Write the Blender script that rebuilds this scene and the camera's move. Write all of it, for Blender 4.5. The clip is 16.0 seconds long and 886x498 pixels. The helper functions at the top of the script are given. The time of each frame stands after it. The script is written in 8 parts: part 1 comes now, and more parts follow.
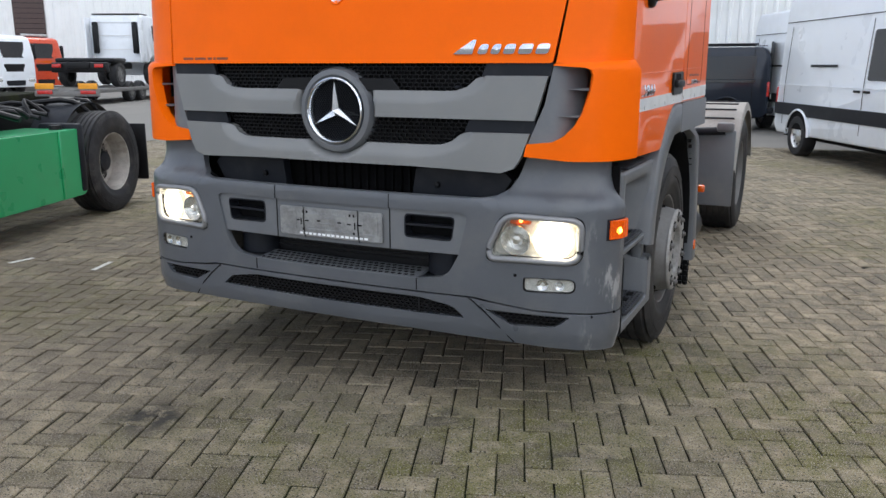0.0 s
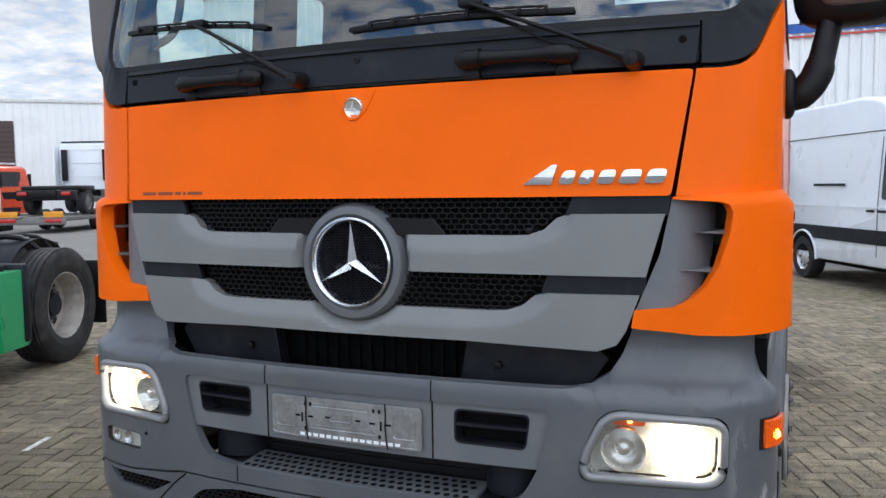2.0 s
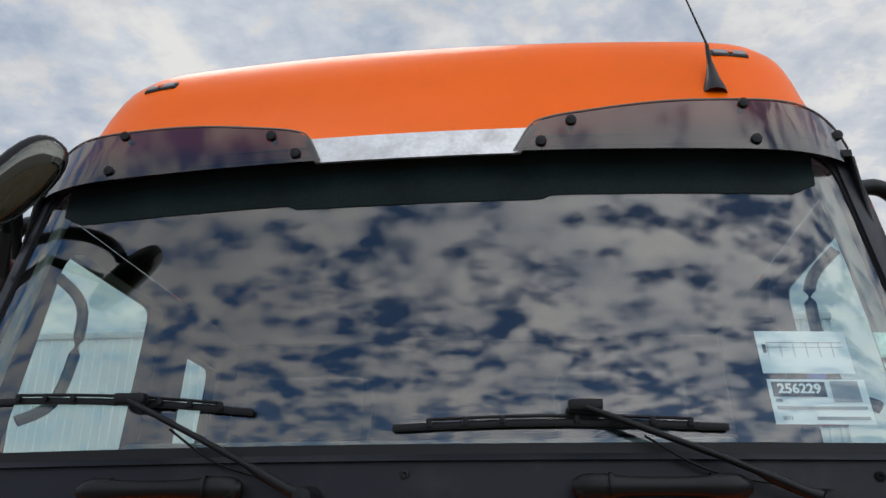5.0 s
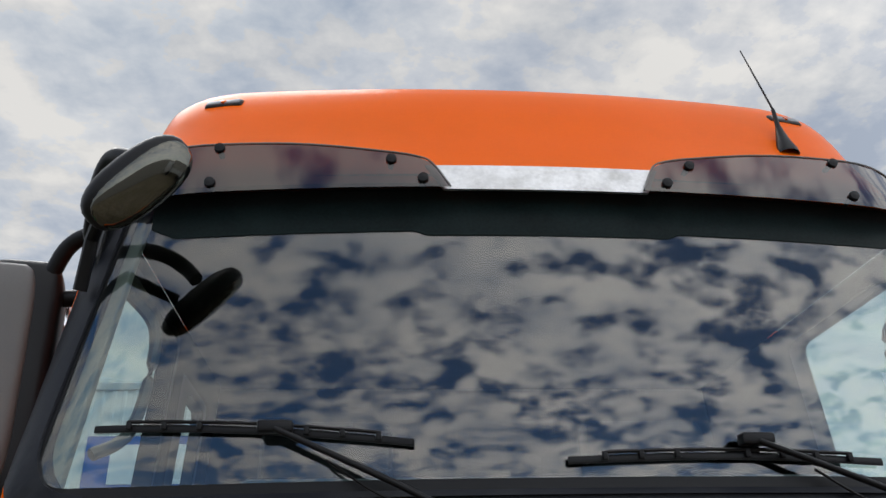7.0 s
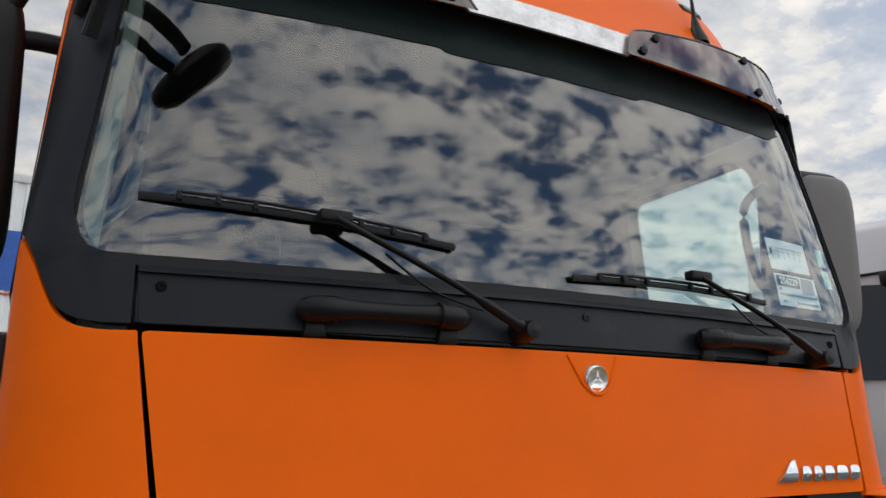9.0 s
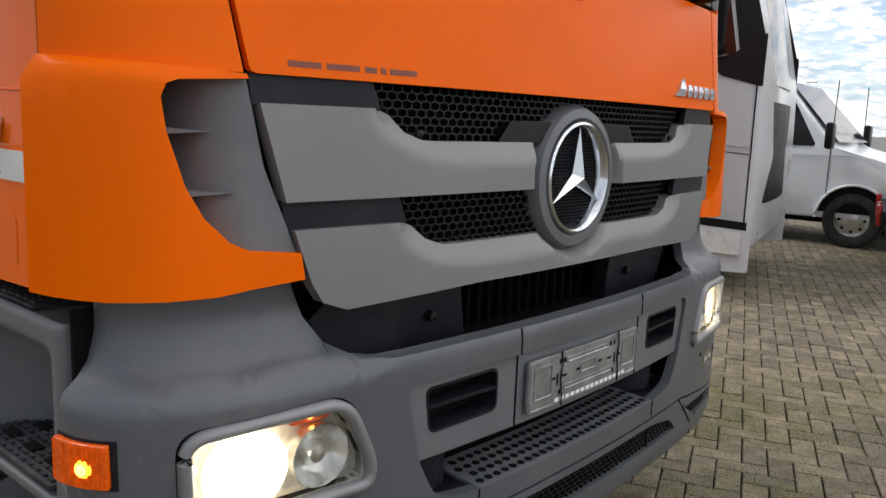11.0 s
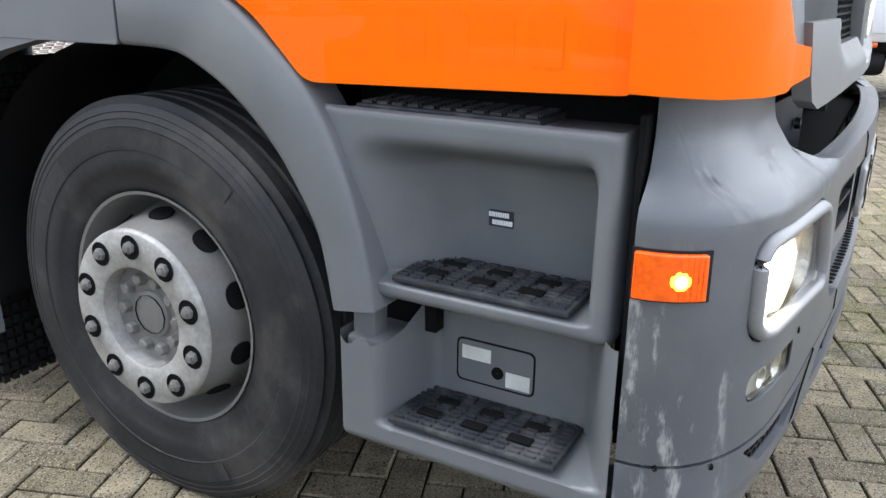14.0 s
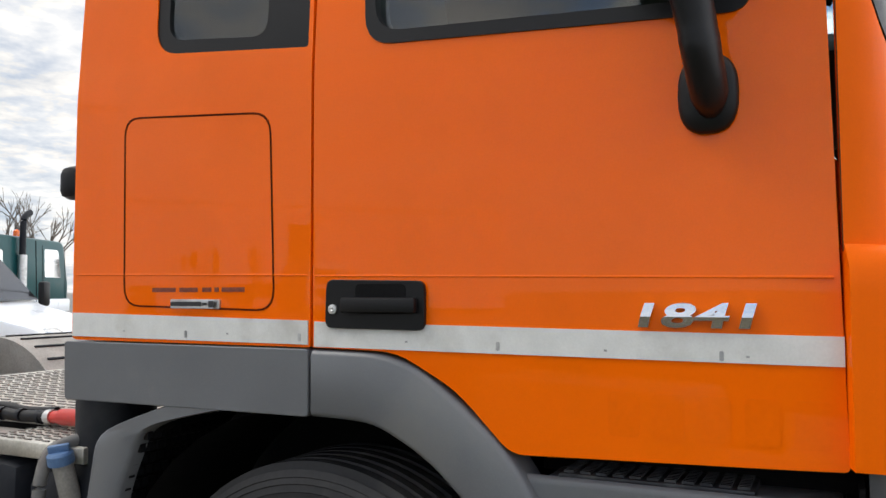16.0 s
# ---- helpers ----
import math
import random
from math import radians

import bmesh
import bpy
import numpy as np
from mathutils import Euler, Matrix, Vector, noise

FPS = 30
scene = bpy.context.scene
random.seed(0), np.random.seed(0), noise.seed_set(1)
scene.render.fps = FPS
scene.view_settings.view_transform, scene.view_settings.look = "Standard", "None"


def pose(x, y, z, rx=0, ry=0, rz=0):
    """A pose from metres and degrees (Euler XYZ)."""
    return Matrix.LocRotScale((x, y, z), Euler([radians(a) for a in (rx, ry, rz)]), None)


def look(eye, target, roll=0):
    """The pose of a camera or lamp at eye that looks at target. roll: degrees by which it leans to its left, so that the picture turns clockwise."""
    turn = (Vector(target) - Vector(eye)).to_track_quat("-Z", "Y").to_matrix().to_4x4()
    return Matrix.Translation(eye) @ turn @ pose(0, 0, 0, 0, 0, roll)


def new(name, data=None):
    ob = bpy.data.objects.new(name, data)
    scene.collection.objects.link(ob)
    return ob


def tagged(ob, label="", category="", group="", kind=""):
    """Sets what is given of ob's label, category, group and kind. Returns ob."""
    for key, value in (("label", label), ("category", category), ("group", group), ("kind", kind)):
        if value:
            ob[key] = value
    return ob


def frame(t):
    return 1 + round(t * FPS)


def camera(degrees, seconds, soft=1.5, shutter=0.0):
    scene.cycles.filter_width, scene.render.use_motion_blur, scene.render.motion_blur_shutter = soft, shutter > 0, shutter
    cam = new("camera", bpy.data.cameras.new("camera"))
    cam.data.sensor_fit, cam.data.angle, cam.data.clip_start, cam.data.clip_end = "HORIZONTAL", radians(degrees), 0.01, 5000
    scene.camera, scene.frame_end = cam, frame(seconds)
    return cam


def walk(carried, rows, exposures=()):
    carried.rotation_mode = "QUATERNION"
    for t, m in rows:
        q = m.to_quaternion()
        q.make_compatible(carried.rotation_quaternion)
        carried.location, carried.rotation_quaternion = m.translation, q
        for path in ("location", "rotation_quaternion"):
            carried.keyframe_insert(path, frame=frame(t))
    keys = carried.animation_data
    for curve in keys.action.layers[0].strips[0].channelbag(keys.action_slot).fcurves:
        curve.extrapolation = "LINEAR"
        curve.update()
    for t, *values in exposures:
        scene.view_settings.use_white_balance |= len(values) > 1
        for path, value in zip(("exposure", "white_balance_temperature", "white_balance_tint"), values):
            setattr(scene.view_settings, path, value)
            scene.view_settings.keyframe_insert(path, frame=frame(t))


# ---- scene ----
cam = camera(57.7, 16.0)
PATH = [
    (0, (2.01, -3.037, 1.494), (1.157, -1.283, 1.048), -0.0),
    (0.5, (1.796, -2.811, 1.501), (0.921, -1.067, 1.062), -0.9),
    (1, (1.636, -2.589, 1.482), (0.761, -0.832, 1.099), -1.4),
    (1.5, (1.495, -2.384, 1.531), (0.634, -0.603, 1.24), -1.5),
    (2, (1.301, -2.22, 1.536), (0.496, -0.396, 1.381), -0.8),
    (2.5, (1.119, -2.041, 1.553), (0.42, -0.167, 1.544), -0.0),
    (3, (0.979, -1.86, 1.625), (0.39, 0.046, 1.774), 0.7),
    (3.5, (0.824, -1.78, 1.7), (0.325, 0.133, 2.003), 0.9),
    (4, (0.604, -1.777, 1.733), (0.238, 0.132, 2.202), 0.2),
    (4.5, (0.427, -1.773, 1.742), (0.159, 0.115, 2.346), 0.2),
    (5, (0.281, -1.707, 1.76), (0.073, 0.143, 2.492), 0.2),
    (5.2, (0.214, -1.693, 1.771), (0.032, 0.139, 2.55), 0.1),
    (7.3, (-0.601, -1.649, 1.699), (-0.308, 0.126, 2.572), -1.1),
    (7.5, (-0.71, -1.712, 1.713), (-0.319, 0.071, 2.531), -0.5),
    (8, (-0.948, -1.703, 1.701), (-0.344, 0.059, 2.429), -0.4),
    (8.5, (-1.086, -1.573, 1.665), (-0.327, 0.167, 2.292), -0.6),
    (9, (-1.245, -1.515, 1.638), (-0.33, 0.2, 2.109), -0.1),
    (9.5, (-1.464, -1.505, 1.607), (-0.391, 0.165, 1.847), 1.2),
    (10, (-1.593, -1.417, 1.552), (-0.383, 0.175, 1.597), 2.5),
    (10.2, (-1.637, -1.359, 1.532), (-0.361, 0.18, 1.494), 2.5),
    (12.3, (-2.094, -0.737, 1.302), (-0.435, 0.207, 0.706), 2.7),
    (12.5, (-2.128, -0.679, 1.296), (-0.46, 0.233, 0.675), 2.9),
    (13, (-2.31, -0.508, 1.299), (-0.616, 0.337, 0.654), 2.6),
    (13.5, (-2.449, -0.336, 1.303), (-0.763, 0.525, 0.656), 1.8),
    (14, (-2.467, -0.115, 1.285), (-0.812, 0.813, 0.652), 0.7),
    (14.5, (-2.507, 0.029, 1.317), (-0.862, 1.0, 0.724), -0.2),
    (15, (-2.674, 0.1, 1.371), (-0.979, 1.08, 0.965), -0.7),
    (15.2, (-2.748, 0.136, 1.408), (-1.026, 1.097, 1.077), -0.9),
    (15.5, (-2.808, 0.166, 1.397), (-1.063, 1.132, 1.256), -0.5),
    (16, (-2.815, 0.257, 1.435), (-1.02, 1.133, 1.54), -0.2),
]

EXPO = [(0.0, 1.68, 6000, 10), (2.5, 1.65, 5800, 10), (3.5, 1.45, 5800, 10), (5.0, 1.2, 6100, 10), (7.5, 1.15, 6250, 10), (8.5, 1.12, 6400, 10),
        (10.0, 1.15, 6450, 10), (12.5, 2.2, 6600, 10), (13.0, 2.5, 6450, 10), (14.0, 2.68, 6000, 10), (14.5, 2.68, 6000, 10), (15.2, 2.45, 6200, 10), (16.0, 1.8, 6500, 10)]
walk(cam, [(t, look(eye, target, roll)) for t, eye, target, roll in PATH], EXPO)

# ---------------------------------------------------------------- world and sun
SUN_AZ, SUN_EL = radians(115), radians(55)   # azimuth counted from +x, anticlockwise


def build_world():
    w = bpy.data.worlds.new("sky")
    scene.world = w
    w.use_nodes = True
    nt = w.node_tree
    nt.nodes.clear()
    N, L = nt.nodes.new, nt.links.new
    out, bg = N("ShaderNodeOutputWorld"), N("ShaderNodeBackground")
    sky = N("ShaderNodeTexSky")
    sky.sky_type, sky.sun_disc = "NISHITA", False
    sky.sun_elevation, sky.sun_rotation = SUN_EL, radians(90) - SUN_AZ
    co, sep = N("ShaderNodeTexCoord"), N("ShaderNodeSeparateXYZ")
    L(co.outputs["Generated"], sep.inputs[0])
    # clouds lie on a flat layer above the place
    top = N("ShaderNodeMath"); top.operation = "MAXIMUM"; top.inputs[1].default_value = 0.0
    L(sep.outputs["Z"], top.inputs[0])
    add = N("ShaderNodeMath"); add.operation = "ADD"; add.inputs[1].default_value = 0.16
    L(top.outputs[0], add.inputs[0])
    dx, dy = N("ShaderNodeMath"), N("ShaderNodeMath")
    for d, a in ((dx, "X"), (dy, "Y")):
        d.operation = "DIVIDE"
        L(sep.outputs[a], d.inputs[0]); L(add.outputs[0], d.inputs[1])
    sx = N("ShaderNodeMath"); sx.operation = "MULTIPLY"; sx.inputs[1].default_value = 0.95
    L(dx.outputs[0], sx.inputs[0])
    com = N("ShaderNodeCombineXYZ")
    L(sx.outputs[0], com.inputs[0]); L(dy.outputs[0], com.inputs[1])
    big, small = N("ShaderNodeTexNoise"), N("ShaderNodeTexNoise")
    big.inputs["Scale"].default_value, big.inputs["Detail"].default_value = 10.0, 10.0
    big.inputs["Roughness"].default_value, big.inputs["Distortion"].default_value = 0.60, 0.1
    small.inputs["Scale"].default_value, small.inputs["Detail"].default_value = 1.1, 2.0
    L(com.outputs[0], big.inputs["Vector"]); L(com.outputs[0], small.inputs["Vector"])
    mixn = N("ShaderNodeMath"); mixn.operation = "MULTIPLY_ADD"
    mixn.inputs[1].default_value = 0.35
    L(small.outputs["Fac"], mixn.inputs[0]); L(big.outputs["Fac"], mixn.inputs[2])
    # puffs: rounded cells break the layer up
    cell, puff = N("ShaderNodeTexVoronoi"), N("ShaderNodeMath")
    cell.feature = "SMOOTH_F1"
    cell.inputs["Scale"].default_value, cell.inputs["Smoothness"].default_value, cell.inputs["Detail"].default_value = 7.5, 0.6, 1.5
    wob, wsc, wad = N("ShaderNodeTexNoise"), N("ShaderNodeVectorMath"), N("ShaderNodeVectorMath")
    wob.inputs["Scale"].default_value, wob.inputs["Detail"].default_value = 6.0, 4.0
    wsc.operation, wad.operation = "SCALE", "ADD"
    wsc.inputs["Scale"].default_value = 0.22
    L(com.outputs[0], wob.inputs["Vector"]); L(wob.outputs["Color"], wsc.inputs[0])
    L(com.outputs[0], wad.inputs[0]); L(wsc.outputs[0], wad.inputs[1]); L(wad.outputs[0], cell.inputs["Vector"])
    puff.operation = "MULTIPLY_ADD"
    puff.inputs[1].default_value = -0.26
    base_n = N("ShaderNodeMath"); base_n.operation = "ADD"; base_n.inputs[1].default_value = 0.218
    L(mixn.outputs[0], base_n.inputs[0])
    L(cell.outputs["Distance"], puff.inputs[0]); L(base_n.outputs[0], puff.inputs[2])
    mixn = puff
    cover = N("ShaderNodeValToRGB")
    cover.color_ramp.elements[0].position, cover.color_ramp.elements[1].position = 0.545, 0.71
    cover.color_ramp.elements[0].color, cover.color_ramp.elements[1].color = (0.10, 0.10, 0.10, 1), (1, 1, 1, 1)
    L(mixn.outputs[0], cover.inputs[0])
    # near the horizon the layer closes
    hz = N("ShaderNodeMapRange")
    hz.inputs["From Min"].default_value, hz.inputs["From Max"].default_value = 0.03, 0.45
    hz.inputs["To Min"].default_value, hz.inputs["To Max"].default_value = 0.75, 0.0
    L(sep.outputs["Z"], hz.inputs["Value"])
    mx = N("ShaderNodeMath"); mx.operation = "MAXIMUM"
    L(cover.outputs[0], mx.inputs[0]); L(hz.outputs[0], mx.inputs[1])
    north = N("ShaderNodeMapRange")
    north.inputs["From Min"].default_value, north.inputs["From Max"].default_value = -0.2, 0.55
    north.inputs["To Min"].default_value, north.inputs["To Max"].default_value = 0.0, 0.94
    L(sep.outputs["Y"], north.inputs["Value"])
    mx2 = N("ShaderNodeMath"); mx2.operation = "MAXIMUM"
    L(mx.outputs[0], mx2.inputs[0]); L(north.outputs[0], mx2.inputs[1])
    mx = mx2
    # the cloud layer is brighter towards the hidden sun
    dot = N("ShaderNodeVectorMath"); dot.operation = "DOT_PRODUCT"
    ga, ge = radians(-45), radians(28)
    dot.inputs[1].default_value = (math.cos(ga) * math.cos(ge), math.sin(ga) * math.cos(ge), math.sin(ge))
    L(co.outputs["Generated"], dot.inputs[0])
    pos = N("ShaderNodeMath"); pos.operation = "MAXIMUM"; pos.inputs[1].default_value = 0.0
    L(dot.outputs["Value"], pos.inputs[0])
    pw = N("ShaderNodeMath"); pw.operation = "POWER"; pw.inputs[1].default_value = 1.6
    L(pos.outputs[0], pw.inputs[0])
    gl = N("ShaderNodeMath"); gl.operation = "MULTIPLY_ADD"; gl.inputs[1].default_value = 0.62; gl.inputs[2].default_value = 0.40
    L(pw.outputs[0], gl.inputs[0])
    cloud = N("ShaderNodeValToRGB")
    cloud.color_ramp.elements[0].position, cloud.color_ramp.elements[1].position = 0.48, 0.74
    cloud.color_ramp.elements[0].color = (0.52, 0.56, 0.62, 1)
    cloud.color_ramp.elements[1].color = (1.03, 0.985, 0.915, 1)
    tone = N("ShaderNodeTexNoise")
    tone.inputs["Scale"].default_value, tone.inputs["Detail"].default_value, tone.inputs["Roughness"].default_value = 3.2, 5.0, 0.5
    L(com.outputs[0], tone.inputs["Vector"])
    both_n = N("ShaderNodeMath"); both_n.operation = "MULTIPLY_ADD"; both_n.inputs[1].default_value = 0.45
    half_n = N("ShaderNodeMath"); half_n.operation = "MULTIPLY"; half_n.inputs[1].default_value = 0.62
    L(tone.outputs["Fac"], half_n.inputs[0])
    L(mixn.outputs[0], both_n.inputs[0]); L(half_n.outputs[0], both_n.inputs[2])
    L(both_n.outputs[0], cloud.inputs[0])
    blue = N("ShaderNodeVectorMath"); blue.operation = "MULTIPLY"
    blue.inputs[1].default_value = (0.020, 0.047, 0.068)
    L(sky.outputs[0], blue.inputs[0])
    mix = N("ShaderNodeMix"); mix.data_type = "RGBA"
    L(mx.outputs[0], mix.inputs["Factor"])
    lit = N("ShaderNodeVectorMath"); lit.operation = "SCALE"
    L(cloud.outputs[0], lit.inputs[0]); nb = N("ShaderNodeMath"); nb.operation = "MULTIPLY_ADD"; nb.inputs[1].default_value = -0.07
    L(north.outputs[0], nb.inputs[0]); L(gl.outputs[0], nb.inputs[2])
    L(nb.outputs[0], lit.inputs["Scale"])
    L(blue.outputs[0], mix.inputs["A"]); L(lit.outputs[0], mix.inputs["B"])
    L(mix.outputs["Result"], bg.inputs["Color"])
    bg.inputs["Strength"].default_value = 1.0
    L(bg.outputs[0], out.inputs[0])


build_world()
sun = new("sun", bpy.data.lights.new("sun", "SUN"))
sun.data.energy, sun.data.angle, sun.data.color = 0.5, radians(28), (1.0, 0.96, 0.90)
_d = Vector((math.cos(SUN_AZ) * math.cos(SUN_EL), math.sin(SUN_AZ) * math.cos(SUN_EL), math.sin(SUN_EL)))
sun.matrix_world = look(_d * 50, (0, 0, 0))


# ---------------------------------------------------------------- materials
def mat(name, color, rough=0.5, metal=0.0, coat=0.0, coat_rough=0.04, vary=0.12, scale=6.0, bump=0.0, grain=120.0, dirt=None, emit=0.0,
        island=0.0, spec=0.5, rvary=0.1, trans=0.0, alpha=1.0):
    m = bpy.data.materials.new(name)
    m.use_nodes = True
    nt = m.node_tree
    N, L = nt.nodes.new, nt.links.new
    b = nt.nodes["Principled BSDF"]
    b.inputs["Roughness"].default_value, b.inputs["Metallic"].default_value = rough, metal
    b.inputs["Coat Weight"].default_value, b.inputs["Coat Roughness"].default_value = coat, coat_rough
    b.inputs["Specular IOR Level"].default_value = spec
    b.inputs["Transmission Weight"].default_value = trans
    b.inputs["Alpha"].default_value = alpha
    co = N("ShaderNodeTexCoord")
    n1, n2 = N("ShaderNodeTexNoise"), N("ShaderNodeTexNoise")
    n1.inputs["Scale"].default_value, n1.inputs["Detail"].default_value = scale, 4.0
    n2.inputs["Scale"].default_value, n2.inputs["Detail"].default_value = grain, 3.0
    L(co.outputs["Object"], n1.inputs["Vector"]); L(co.outputs["Object"], n2.inputs["Vector"])
    c = Vector(color[:3])
    ramp = N("ShaderNodeValToRGB")
    lo, hi = c * (1 - vary), c * (1 + vary)
    ramp.color_ramp.elements[0].color, ramp.color_ramp.elements[1].color = (*lo, 1), (*hi, 1)
    ramp.color_ramp.elements[0].position, ramp.color_ramp.elements[1].position = 0.35, 0.65
    add = N("ShaderNodeMath"); add.operation = "MULTIPLY_ADD"; add.inputs[1].default_value = 0.45
    sub = N("ShaderNodeMath"); sub.operation = "MULTIPLY_ADD"; sub.inputs[1].default_value = 0.75; sub.inputs[2].default_value = -0.1
    L(n1.outputs["Fac"], sub.inputs[0])
    L(n2.outputs["Fac"], add.inputs[0]); L(sub.outputs[0], add.inputs[2])
    L(add.outputs[0], ramp.inputs[0])
    col = ramp.outputs[0]
    if island:
        geo, mr, mul = N("ShaderNodeNewGeometry"), N("ShaderNodeMapRange"), N("ShaderNodeVectorMath")
        oi, ad, fr = N("ShaderNodeObjectInfo"), N("ShaderNodeMath"), N("ShaderNodeMath")
        ad.operation, fr.operation = "ADD", "FRACT"
        L(geo.outputs["Random Per Island"], ad.inputs[0]); L(oi.outputs["Random"], ad.inputs[1]); L(ad.outputs[0], fr.inputs[0])
        mr.inputs["To Min"].default_value, mr.inputs["To Max"].default_value = 1 - island, 1 + island
        L(fr.outputs[0], mr.inputs["Value"])
        mul.operation = "SCALE"
        L(col, mul.inputs[0]); L(mr.outputs[0], mul.inputs["Scale"])
        col = mul.outputs[0]
    if dirt:
        dc, amount, dscale = dirt
        n3, r3, mx = N("ShaderNodeTexNoise"), N("ShaderNodeValToRGB"), N("ShaderNodeMix")
        n3.inputs["Scale"].default_value, n3.inputs["Detail"].default_value, n3.inputs["Roughness"].default_value = dscale, 7.0, 0.65
        L(co.outputs["Object"], n3.inputs["Vector"])
        r3.color_ramp.elements[0].position, r3.color_ramp.elements[1].position = 0.5, 0.72
        r3.color_ramp.elements[0].color, r3.color_ramp.elements[1].color = (0, 0, 0, 1), (amount, amount, amount, 1)
        L(n3.outputs["Fac"], r3.inputs[0])
        mx.data_type = "RGBA"
        mx.inputs["B"].default_value = (*dc, 1)
        L(r3.outputs[0], mx.inputs["Factor"]); L(col, mx.inputs["A"])
        col = mx.outputs["Result"]
    L(col, b.inputs["Base Color"])
    rr = N("ShaderNodeMapRange")
    rr.inputs["To Min"].default_value, rr.inputs["To Max"].default_value = max(0.02, rough - rvary), min(1, rough + rvary)
    L(n1.outputs["Fac"], rr.inputs["Value"]); L(rr.outputs[0], b.inputs["Roughness"])
    if bump:
        bp = N("ShaderNodeBump")
        bp.inputs["Strength"].default_value, bp.inputs["Distance"].default_value = bump, 0.002
        L(n2.outputs["Fac"], bp.inputs["Height"]); L(bp.outputs[0], b.inputs["Normal"])
    if emit:
        b.inputs["Emission Color"].default_value, b.inputs["Emission Strength"].default_value = (*c, 1), emit
    return m


def glass(name, tint=(0.9, 0.95, 0.93), rough=0.0, f0=0.05):
    """Clear sheet glass: see-through, with gloss that grows towards grazing views."""
    m = bpy.data.materials.new(name)
    m.use_nodes = True
    nt = m.node_tree
    nt.nodes.clear()
    N, L = nt.nodes.new, nt.links.new
    out, mix, tr, gl, lw = (N("ShaderNode" + k) for k in ("OutputMaterial", "MixShader", "BsdfTransparent", "BsdfGlossy", "LayerWeight"))
    tr.inputs["Color"].default_value = (*tint, 1)
    gl.inputs["Roughness"].default_value = rough
    lw.inputs["Blend"].default_value = 0.5
    pw, ma = N("ShaderNodeMath"), N("ShaderNodeMath")
    pw.operation, ma.operation = "POWER", "MULTIPLY_ADD"
    pw.inputs[1].default_value = 4.0
    ma.inputs[1].default_value, ma.inputs[2].default_value = 1 - f0, f0
    L(lw.outputs["Facing"], pw.inputs[0]); L(pw.outputs[0], ma.inputs[0])
    L(ma.outputs[0], mix.inputs[0]); L(tr.outputs[0], mix.inputs[1]); L(gl.outputs[0], mix.inputs[2])
    L(mix.outputs[0], out.inputs[0])
    return m


# x, y and radius of spots where the bricks turn darker brown
BROWN_SPOTS = ((-1.9, -0.3, 2.3), (-3.6, 1.6, 2.4), (0.1, -1.5, 0.9))
MOSS = ((1.06, -0.25, 0.9), (1.35, 0.9, 0.7), (0.8, -0.8, 0.7), (-2.4, 0.3, 1.1), (2.2, 0.4, 1.0))


